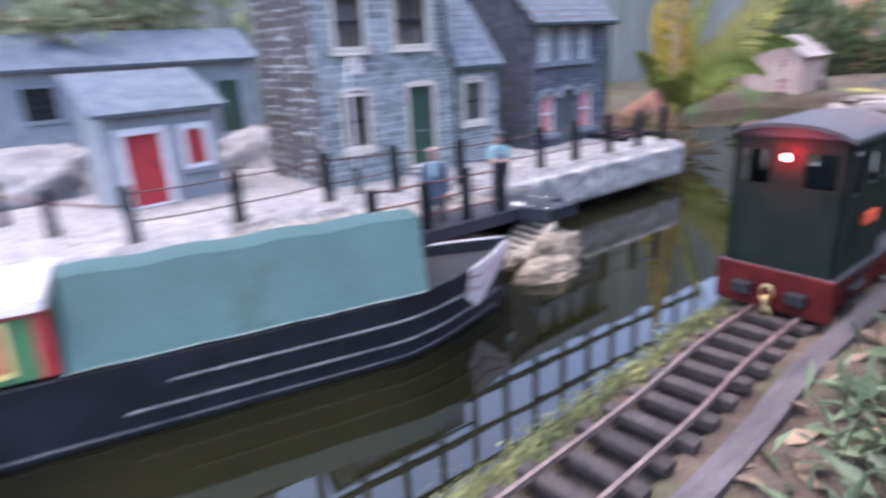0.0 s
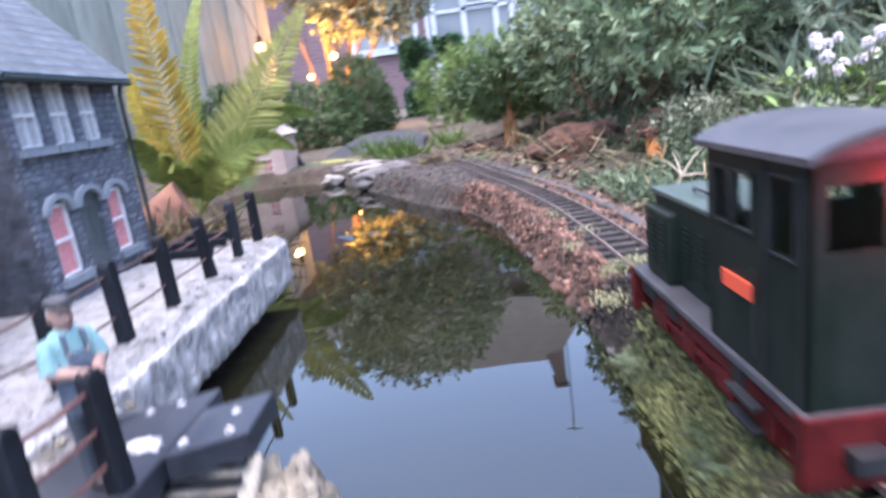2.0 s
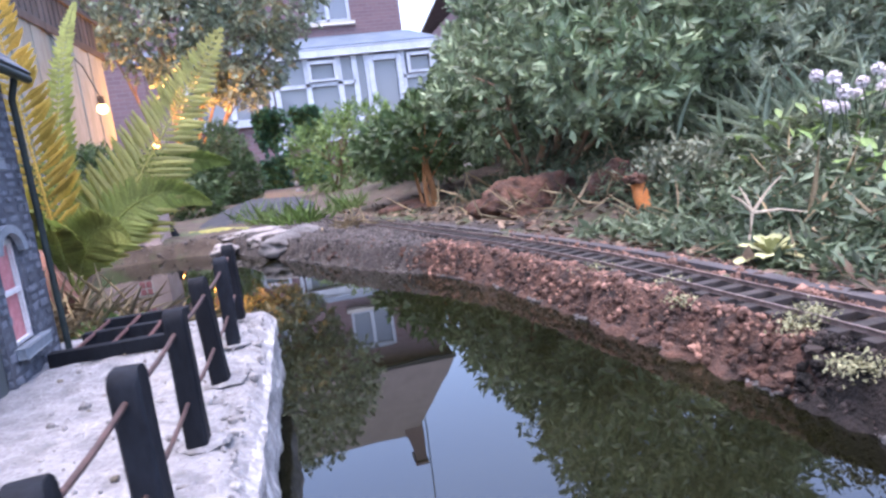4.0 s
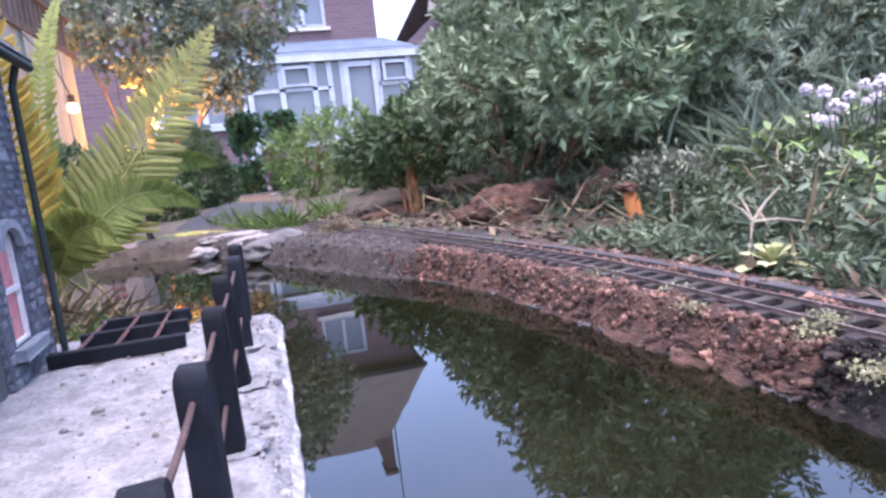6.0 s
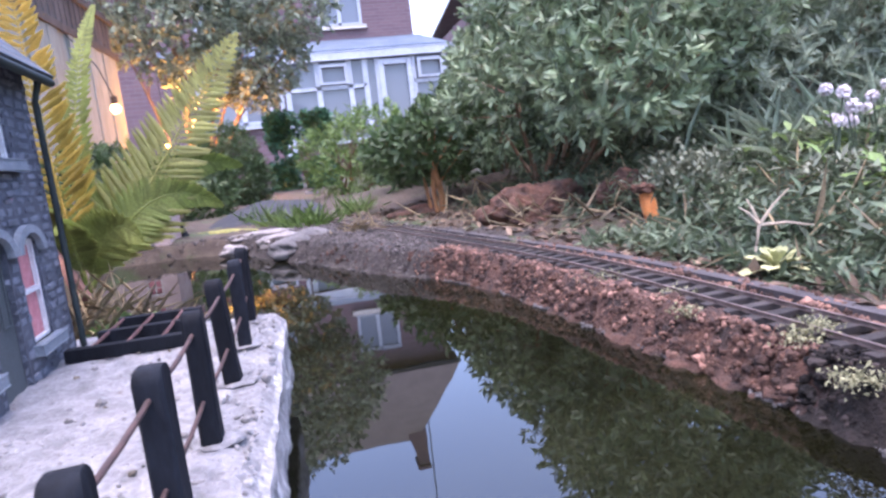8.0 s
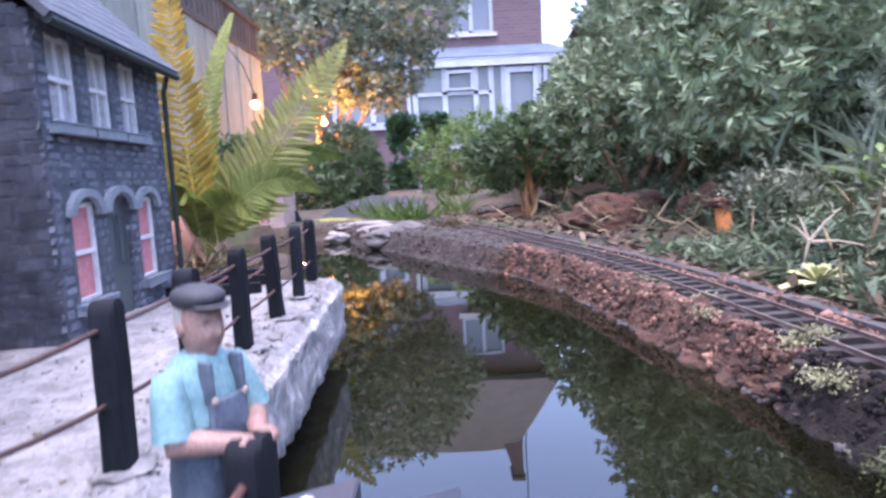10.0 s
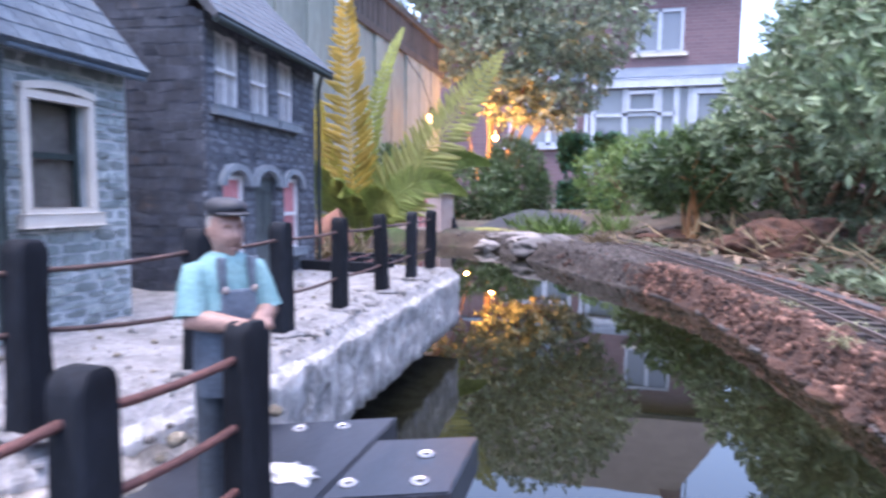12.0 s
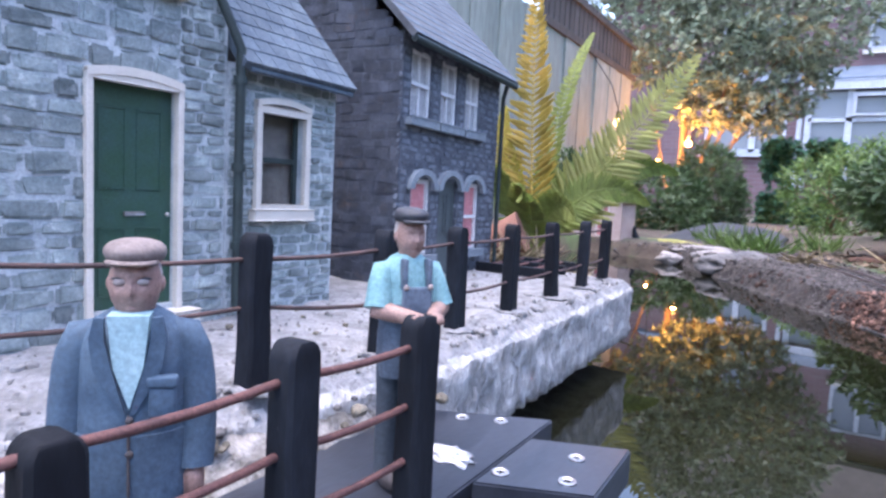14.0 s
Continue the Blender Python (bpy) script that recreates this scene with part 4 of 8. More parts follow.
sleeper_mesh = mesh_of("sleeper", bm, M_sleeper)
far = np.r_[0, np.cumsum(np.hypot(*np.diff(line, axis=0).T))]
rnd = random.Random(4)
for d in np.arange(0.01, far[-1], 0.0250):
    x, y = np.interp(d, far, line[:, 0]), np.interp(d, far, line[:, 1])
    k = min(int(np.searchsorted(far, d)), len(line) - 1)
    ob = new("sleeper", sleeper_mesh)
    worldly(ob, track)
    ob.matrix_basis = pose(x + rnd.uniform(-0.001, 0.001), y, RAIL - 0.0034, 0, 0, -math.degrees(math.atan2(away[k, 0], away[k, 1])) + rnd.uniform(-2, 2))
bm = bmesh.new()
pick = [k for k in range(len(line)) if -0.6 < line[k, 1] < 1.6][::6]
loft(bm, [[(line[k, 0] + side[k, 0] * (0.045 + a), line[k, 1] + side[k, 1] * (0.045 + a), RAIL - 0.002 + b) for a, b in ((-0.007, -0.016), (0.007, -0.016), (0.007, 0.001), (-0.007, 0.001))] for k in pick])
tagged(part("edging_board", bm, M_edging), "grey weathered timber edging beside the track", "edging board")

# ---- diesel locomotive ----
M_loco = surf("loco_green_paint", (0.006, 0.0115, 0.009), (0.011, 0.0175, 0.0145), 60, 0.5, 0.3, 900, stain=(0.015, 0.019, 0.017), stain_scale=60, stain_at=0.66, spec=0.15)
# bonnet top: reflected sky is painted in as a paler green
M_loco_top = surf("sky_sheen_bonnet_top", (0.040, 0.062, 0.057), (0.062, 0.090, 0.083), 60, 0.4, 0.3, 900)
M_loco_red = surf("loco_red_frame", (0.052, 0.006, 0.007), (0.092, 0.011, 0.011), 60, 0.5, 0.4, 900, stain=(0.05, 0.016, 0.016), stain_scale=60, stain_at=0.6, spec=0.15)
M_roof_grey = surf("grey_cab_roof", (0.030, 0.030, 0.035), (0.054, 0.054, 0.063), 50, 0.42, 0.3, 900)
M_brass = surf("brass_chain", (0.55, 0.42, 0.22), (0.7, 0.55, 0.30), 200, 0.35, 0.2, 1500, metal=1.0)
M_plate = surf("orange_red_nameplate", (0.62, 0.07, 0.03), (0.70, 0.10, 0.04), 100, 0.5, 0.2, 900)
M_led = glow("red_tail_light", (1.0, 0.13, 0.13), 22.0)
M_cabglass = glass("cab_glass", (0.85, 0.87, 0.88), 0.03)
M_cabglass.node_tree.nodes["Principled BSDF"].inputs["Transmission Weight"].default_value = 1.0
M_cabglass.node_tree.nodes["Principled BSDF"].inputs["IOR"].default_value = 1.15

loco_y = 0.44
k = int(np.argmin(np.abs(line[:, 1] - loco_y - 0.09)))
loco = thing("diesel_locomotive", pose(line[k, 0], line[k, 1] - 0.09, RAIL, 0, 0, -math.degrees(math.atan2(away[k, 0], away[k, 1]))), "dark green model diesel locomotive with red frames and tail light", "locomotive")
CW = 0.0375
bm = bmesh.new()
box(bm, -0.036, 0.036, 0.004, 0.206, 0.014, 0.026, 0.001)
for y in (0.0, 0.207):
    box(bm, -0.041, 0.041, y - 0.004, y + 0.004, -0.001, 0.030, 0.0012)
box(bm, -0.033, -0.030, 0.02, 0.19, -0.004, 0.016)
box(bm, 0.030, 0.033, 0.02, 0.19, -0.004, 0.016)
part("frame", bm, M_loco_red, loco, "red frame and buffer beams")
for sx in (-1, 1):
    # black plates on the solid frame stand in for shaded cutouts
    for y0, y1 in ((0.172, 0.198), (0.052, 0.064), (0.134, 0.150)):
        bm = bmesh.new()
        box(bm, sx * 0.0362 - 0.0004, sx * 0.0362 + 0.0004, y0, y1, 0.0145, 0.0250)
        part("frame_opening", bm, M_black, loco)
    bm = bmesh.new()
    box(bm, sx * 0.0345 - 0.0012, sx * 0.0345 + 0.0012, 0.028, 0.172, 0.0062, 0.0092, 0.0006)
    part("leaf_spring", bm, M_loco_red, loco)
for sx in (-1, 1):
    for y in (0.035, 0.075, 0.12, 0.165):
        bm = bmesh.new()
        box(bm, sx * 0.033 - 0.003, sx * 0.033 + 0.003, y - 0.009, y + 0.009, 0.0, 0.013, 0.0012)
        part("axle_box" if y in (0.075, 0.165) else "spring_box", bm, M_loco_red, loco)
bm = bmesh.new()
box(bm, -0.040, 0.040, -0.002, 0.209, 0.0262, 0.0305, 0.0008)
part("footplate", bm, M_roof_grey, loco, "grey footplate")
# cab: four walls with window openings
def cab_wall(name, m, u1, holes):
    bm = wall_cells(bmesh.new(), m, 0.0, u1, 0.0305, 0.126, 0.0022, holes)
    bmesh.ops.remove_doubles(bm, verts=bm.verts, dist=1e-5)
    return part(name, bm, M_loco, loco)
rear = pose(-CW, 0.0, 0, 0, 0, 0) @ Matrix.Diagonal((1, -1, 1, 1))
rear_holes = [(0.006, 0.026, 0.092, 0.116), (0.049, 0.069, 0.092, 0.116)]
cab_wall("cab_rear", rear, 2 * CW, rear_holes)
side_holes = [(0.008, 0.026, 0.088, 0.118), (0.040, 0.056, 0.092, 0.116), (0.060, 0.076, 0.092, 0.116)]
for s in (-1, 1):
    m = Matrix(((0, s, 0, s * CW), (1, 0, 0, 0.0), (0, 0, 1, 0), (0, 0, 0, 1)))
    cab_wall("cab_side", m, 0.084, side_holes)
    bm = bmesh.new()
    for a, b, c, d in side_holes:
        bar_frame(bm, m, a - 0.001, b + 0.001, c - 0.001, d + 0.001, 0.0014, 0.0, 0.0012)
    for u in (0.004, 0.031):
        box(bm, u - 0.0005, u + 0.0005, 0.0, 0.0008, 0.032, 0.124, 0, m)
    part("window_frame", bm, M_black, loco)
    bm = bmesh.new()
    for a, b, c, d in side_holes:
        box(bm, a, b, -0.0016, -0.0008, c, d, 0, m)
    part("window_pane", bm, M_cabglass, loco)
    bm = bmesh.new()
    box(bm, 0.038, 0.066, 0.0004, 0.0020, 0.062, 0.0695, 0.0003, m)
    part("nameplate", bm, M_plate, loco, "orange-red nameplate")
    bm = bmesh.new()
    tube(bm, [m @ Vector((0.034, 0.003, 0.040)), m @ Vector((0.034, 0.003, 0.078))], 0.0006, 6)
    part("handrail", bm, M_black, loco)
    bm = bmesh.new()
    box(bm, 0.030, 0.056, 0.001, 0.006, 0.004, 0.006, 0, m)
    box(bm, 0.030, 0.056, 0.001, 0.006, 0.015, 0.017, 0, m)
    part("cab_step", bm, M_black, loco)
for a, b, c, d in rear_holes:
    bm = bmesh.new()
    box(bm, a, b, -0.0016, -0.0008, c, d, 0, rear)
    part("rear_window", bm, M_cabglass, loco)
front_m = pose(-CW, 0.0818, 0, 0, 0, 0)
cab_wall("cab_front", front_m, 2 * CW, [(0.008, 0.028, 0.092, 0.116), (0.047, 0.067, 0.092, 0.116)])
bm = bmesh.new()
rings = []
for k in range(13):
    a = -1 + k / 6
    x, z = a * 0.0415, 0.1245 + 0.0085 * (1 - abs(a) ** 2.6)
    rings.append([(x, -0.006, z), (x, 0.091, z), (x, 0.091, z + 0.003), (x, -0.006, z + 0.003)])
loft(bm, rings)
for y in (0.001, 0.0815):
    extrude_poly(bm, [(-CW, 0.1245)] + [(-CW + 2 * CW * q / 8, 0.1245 + 0.0085 * (1 - abs(q / 4 - 1) ** 2.6)) for q in range(9)] + [(CW, 0.1245)], "y", y - 0.001, y + 0.001)
part("cab_roof", bm, M_roof_grey, loco, "grey curved cab roof", smooth=0.5)
# bonnet
bm = bmesh.new()
box(bm, -0.026, 0.026, 0.084, 0.196, 0.0305, 0.083, 0.002)
part("bonnet", bm, M_loco, loco)
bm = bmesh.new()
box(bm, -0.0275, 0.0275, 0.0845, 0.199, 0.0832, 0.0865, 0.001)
part("bonnet_top", bm, M_loco_top, loco, "green bonnet top with pale sky sheen in its colour")
for s in (-1, 1):
    bm = bmesh.new()
    box(bm, s * 0.026 - 0.007, s * 0.026 + 0.007, 0.155, 0.197, 0.0305, 0.076, 0.0025)
    part("side_tank", bm, M_loco, loco)
    for y0 in (0.094, 0.116, 0.138, 0.160, 0.178):
        bm = bmesh.new()
        x = s * (0.0262 if y0 < 0.15 else 0.0332)
        for j in range(9):
            z = 0.040 + 0.0036 * j
            box(bm, x - 0.0008, x + 0.0008, y0, y0 + 0.010, z, z + 0.0014)
        part("louvre", bm, M_loco, loco)
bm = bmesh.new()
box(bm, -0.021, 0.021, 0.196, 0.200, 0.036, 0.078, 0.001)
for j in range(10):
    box(bm, -0.019, 0.019, 0.1995, 0.2012, 0.040 + 0.0036 * j, 0.0415 + 0.0036 * j)
part("radiator", bm, M_black, loco)
bm = bmesh.new()
rod(bm, (0.010, 0.112, 0.086), (0.010, 0.112, 0.094), 0.0045, n=12)
rod(bm, (0.010, 0.112, 0.094), (0.010, 0.112, 0.098), 0.0065, 0.006, 12)
part("exhaust", bm, M_black, loco, "black exhaust stack", smooth=0.6)
bm = bmesh.new()
tube(bm, [(-0.014, 0.10, 0.0862), (-0.014, 0.10, 0.0895), (-0.014, 0.16, 0.0895), (-0.014, 0.16, 0.0862)], 0.0008, 6)
part("bonnet_handrail", bm, M_black, loco)
bm = bmesh.new()
rod(bm, (0.0, -0.0035, 0.1125), (0.0, 0.0005, 0.1125), 0.0032, n=12)
part("tail_lamp_housing", bm, M_black, loco)
bm = bmesh.new()
bmesh.ops.create_uvsphere(bm, u_segments=12, v_segments=8, radius=0.0024, matrix=pose(0, -0.0036, 0.1125))
part("tail_lamp", bm, M_led, loco, "glowing red tail light", smooth=1.0)
tail = bpy.data.lights.new("tail_light", "POINT")
tail.energy, tail.color, tail.shadow_soft_size = 0.022, (1.0, 0.03, 0.04), 0.003
tail_ob = new("tail_light", tail)
tail_ob.location = loco.matrix_basis @ Vector((0, -0.010, 0.1125))
for s in (-1, 1):
    bm = bmesh.new()
    box(bm, s * 0.019 - 0.007, s * 0.019 + 0.007, -0.012, -0.003, 0.009, 0.018, 0.0015)
    part("buffer_block", bm, M_black, loco, "black rubber buffer block")
bm = bmesh.new()
for j in range(3):
    z = 0.014 - 0.0085 * j
    ring = [Vector((0.0040 * math.cos(a) if j % 2 == 0 else 0.0, -0.010 + (0.0040 * math.cos(a) if j % 2 else 0.0), z + 0.0064 * math.sin(a))) for a in [2 * math.pi * q / 14 for q in range(15)]]
    tube(bm, ring, 0.0011, 6, cap=False)
part("coupling_chain", bm, M_brass, loco, "brass coupling chain", smooth=1.0)
for s in (-1, 1):
    for y in (0.05, 0.155):
        bm = bmesh.new()
        rod(bm, (s * 0.0135, y, 0.0125), (s * 0.0185, y, 0.0125), 0.0125, n=24)
        rod(bm, (s * 0.0125, y, 0.0125), (s * 0.0135, y, 0.0125), 0.0140, n=24)
        part("wheel", bm, M_black, loco)

# ---- narrowboat ----
M_hull = surf("black_blue_hull", (0.008, 0.010, 0.013), (0.014, 0.018, 0.025), 40, 0.5, 0.3, 700, spec=0.3, stain=(0.10, 0.11, 0.12), stain_scale=50, stain_at=0.72)
M_canvas = surf("teal_canvas", (0.018, 0.060, 0.064), (0.031, 0.081, 0.085), 14, 0.8, 0.4, 800, stain=(0.017, 0.044, 0.040), stain_scale=11, stain_at=0.58)
M_boat_green = surf("boat_green_paint", (0.03, 0.13, 0.05), (0.045, 0.17, 0.07), 60, 0.45, 0.2, 800)
M_yellow = surf("yellow_paint", (0.75, 0.60, 0.22), (0.8, 0.66, 0.28), 90, 0.5, 0.2, 800)
M_scuff = surf("worn_rubbing_strake", (0.05, 0.055, 0.065), (0.17, 0.18, 0.19), 90, 0.6, 0.6, 900)
M_waterline = surf("dull_waterline", (0.025, 0.029, 0.035), (0.085, 0.090, 0.098), 70, 0.7, 0.5, 900)
boat = thing("narrowboat", pose(-0.345, 0.0, WATER, 0, 0, -10.6), "black narrowboat with teal canvas cover and white bow board", "boat")
HWID = 0.058
def hull_half(y):
    """Half width of the hull at the gunwale along its length."""
    return HWID * (1 - max(0.0, (y - 0.235) / 0.142) ** 2.0) if y < 0.377 else 0.0
ys_ = [-0.42, -0.38, -0.2, 0.0, 0.15, 0.235, 0.265, 0.295, 0.320, 0.342, 0.358, 0.370, 0.3765]
def gun(y):
    return 0.054 + 0.013 * max(0.0, (y - 0.20) / 0.177) ** 2.0
bm = bmesh.new()
rings = []
for y in ys_:
    h = max(hull_half(y), 0.0012)
    g = gun(y)
    flare = 0.94 if y < 0.25 else 0.94 - 0.35 * (y - 0.25) / 0.127
    low_h = h * flare
    back = 0.012 * max(0.0, (y - 0.25) / 0.127)
    rings.append([(-low_h, y - back, -0.03), (-low_h, y - back, 0.004), (-h, y, g), (-h + min(0.004, h * 0.5), y, g), (-h + min(0.004, h * 0.5), y, g - 0.012), (h - min(0.004, h * 0.5), y, g - 0.012), (h - min(0.004, h * 0.5), y, g), (h, y, g), (low_h, y - back, 0.004), (low_h, y - back, -0.03)])
loft(bm, rings)
part("hull", bm, M_hull, boat, smooth=0.5)
for z, y0 in ((0.018, 0.045), (0.036, 0.075), (0.0045, -0.4)):
    for s in (-1, 1):
        bm = bmesh.new()
        pts = []
        for y in np.linspace(y0, 0.372, 26):
            h = max(hull_half(y), 0.001)
            flare = 0.94 if y < 0.25 else 0.94 - 0.35 * (y - 0.25) / 0.127
            zz = z + 0.55 * (gun(y) - 0.055) * z / 0.05
            q = min(1.0, (zz - 0.004) / (gun(y) - 0.004))
            pts.append((s * (h * (flare + (1 - flare) * q) + 0.0004), y - (1 - q) * 0.012 * max(0.0, (y - 0.25) / 0.127), zz))
        tube(bm, pts, 0.0013, 6)
        part("rubbing_strake", bm, M_scuff if z > 0.01 else M_waterline, boat, "scuffed grey rubbing strake" if z > 0.01 else "dull grey waterline", smooth=1.0)
bm = bmesh.new()
prof = [(-0.0555, 0.056), (-0.017, 0.107), (0.0, 0.111), (0.017, 0.107), (0.0555, 0.056), (0.052, 0.054), (0.0, 0.105), (-0.052, 0.054)]
rings = []
for j in range(15):
    y = 0.018 + 0.257 * j / 14
    sag = 0.0012 * math.sin(j * 1.7)
    rings.append([(x, y + (0.006 if j == 14 and z > 0.09 else 0) - (0.006 if j == 14 and z < 0.07 else 0), z + sag * (1 if 0.06 < z else 0)) for x, z in prof])
loft(bm, rings)
canvas = part("canvas_cover", bm, M_canvas, boat, "faded teal canvas side cloth", smooth=0.6)
M_hem = surf("worn_canvas_hem", (0.06, 0.11, 0.11), (0.17, 0.21, 0.21), 90, 0.85, 0.4, 800)
for sx in (-1, 1):
    bm = bmesh.new()
    tube(bm, [(sx * 0.0560, 0.018 + 0.250 * j / 12, 0.0560 + 0.0004 * math.sin(j * 2.1)) for j in range(13)], 0.0008, 6)
    part("hem", bm, M_hem, canvas, "worn pale hem", smooth=1.0)
# cabin
bm = bmesh.new()
for s in (-1, 1):
    loft(bm, [[(s * 0.052, y, 0.056), (s * 0.046, y, 0.098), (s * 0.042, y, 0.098), (s * 0.048, y, 0.056)] for y in (-0.30, 0.012)])
loft(bm, [[(-0.050, y, 0.056), (0.050, y, 0.056), (0.044, y, 0.098), (-0.044, y, 0.098)] for y in (0.006, 0.012)])
loft(bm, [[(-0.050, y, 0.056), (0.050, y, 0.056), (0.044, y, 0.098), (-0.044, y, 0.098)] for y in (-0.30, -0.294)])
part("cabin", bm, M_boat_green, boat, "green cabin side")
bm = bmesh.new()
loft(bm, [[(-0.050, y, 0.0985), (0.050, y, 0.0985), (0.046, y, 0.105), (0.0, y, 0.109), (-0.046, y, 0.105)] for y in (-0.305, 0.014)])
part("cabin_roof", bm, M_blind, boat, "white cabin roof")
for s in (-1, 1):
    for y0 in (-0.033, -0.106, -0.18):
        for w, mat, out in ((0.024, M_yellow, 0.0008), (0.017, M_red_paint, 0.0016)):
            bm = bmesh.new()
            y1 = y0 + 0.012 - w / 2
            z0_, z1_ = 0.060 + (0.024 - w) / 2, 0.094 - (0.024 - w) / 2
            loft(bm, [[(s * (0.0522 - (z - 0.056) * 0.143 + o), y, z) for y, z in ((y1, z0_), (y1 + w, z0_), (y1 + w, z1_), (y1, z1_))] for o in (-0.001, out)])
            part("painted_panel", bm, mat, boat, "red panel with yellow border")
    bm = bmesh.new()
    loft(bm, [[(s * 0.0528, y, 0.056), (s * 0.0468, y, 0.0985), (s * 0.045, y, 0.0985), (s * 0.050, y, 0.056)] for y in (0.006, 0.014)])
    loft(bm, [[(s * 0.0472, y, 0.0955), (s * 0.0468, y, 0.0985), (s * 0.044, y, 0.0985), (s * 0.044, y, 0.0955)] for y in (-0.30, 0.012)])
    part("cabin_trim", bm, M_red_paint, boat, "red cabin edging")
# white bow boards with dark red lines
M_maroon = surf("dark_red_line", (0.12, 0.02, 0.025), (0.18, 0.03, 0.035), 150, 0.6, 0.0, 900)
for s in (-1, 1):
    bm = bmesh.new()
    sheets = []
    for j in range(7):
        y = 0.316 + 0.058 * j / 6
        h = max(hull_half(y), 0.0008)
        g = gun(y)
        drop = 0.010 + 0.036 * (1 - abs(j / 6 - 0.35) / 0.65) if j < 6 else 0.016
        flare = 0.94 - 0.35 * (y - 0.25) / 0.127
        q = max(0.0, (g - drop - 0.004) / (g - 0.004))
        lowx = h * (flare + (1 - flare) * q)
        sheets.append([(s * (h + 0.0006), y, g + 0.0006), (s * (h + 0.0018), y, g + 0.0006), (s * (lowx + 0.0018), y - (1 - q) * 0.008, g - drop), (s * (lowx + 0.0006), y - (1 - q) * 0.008, g - drop)])
    loft(bm, sheets)
    board = part("bow_board", bm, M_white, boat, "white painted bow board")
    for q in (0.30, 0.62):
        bm = bmesh.new()
        tube(bm, [Vector(row[1]).lerp(Vector(row[2]), q) + Vector((s * 0.0003, 0, 0)) for row in sheets[:-1]], 0.0006, 5)
        part("painted_line", bm, M_maroon, board, "dark red line")
bm = bmesh.new()
rings = []
for y in np.linspace(0.27, 0.372, 9):
    h = max(hull_half(y) - 0.003, 0.0006)
    rings.append([(-h, y, gun(y) - 0.010), (h, y, gun(y) - 0.010), (h, y, gun(y) - 0.013), (-h, y, gun(y) - 0.013)])
loft(bm, rings)
part("fore_deck", bm, M_black, boat)

# ---- painted figures: one plain mesh each ----
M_skin = surf("figure_face_paint", (0.205, 0.122, 0.100), (0.29, 0.180, 0.150), 150, 0.55, 0.2, 1200)
M_teal = surf("teal_shirt_paint", (0.115, 0.235, 0.255), (0.165, 0.305, 0.325), 110, 0.7, 0.4, 900)
M_denim = surf("denim_paint", (0.050, 0.070, 0.100), (0.092, 0.118, 0.155), 110, 0.75, 0.5, 900)
M_trouser = surf("dark_trouser_paint", (0.022, 0.032, 0.044), (0.048, 0.062, 0.080), 110, 0.75, 0.5, 900)
M_jacket = surf("blue_grey_jacket_paint", (0.034, 0.062, 0.098), (0.066, 0.106, 0.152), 90, 0.75, 0.6, 800)
M_cap = surf("dark_cap_paint", (0.02, 0.022, 0.03), (0.035, 0.037, 0.045), 110, 0.6, 0.3, 900)
M_tweed = surf("brown_tweed_paint", (0.135, 0.108, 0.10), (0.20, 0.162, 0.15), 140, 0.8, 0.5, 1200)
M_hair = surf("grey_hair_paint", (0.30, 0.27, 0.25), (0.40, 0.37, 0.35), 160, 0.8, 0.5, 1200)


M_lens = surf("spectacle_lens_paint", (0.22, 0.17, 0.155), (0.32, 0.27, 0.255), 150, 0.2, 0.0, 900)
M_line = surf("dark_seam_paint", (0.035, 0.03, 0.035), (0.06, 0.05, 0.05), 150, 0.6, 0.0, 900)


def body_rings(rows, w, d, n=22):
    """Rings of a cloth body between given heights, with small folds."""
    rows = np.array(rows, float)
    rings = []
    for z in np.linspace(rows[0, 0], rows[-1, 0], 3 * len(rows)):
        rx, ry, cy = (np.interp(z, rows[:, 0], rows[:, k]) for k in (1, 2, 3))
        ring = []
        for k in range(n):
            a = 2 * math.pi * k / n
            c, q = math.cos(a), math.sin(a)
            fold = 1 + 0.05 * noise.noise(Vector((3 * c, 3 * q, z * 260)))
            ring.append((rx * w * fold * math.copysign(abs(c) ** 0.85, c), cy + ry * d * fold * math.copysign(abs(q) ** 0.85, q), z))
        rings.append(ring)
    return rings


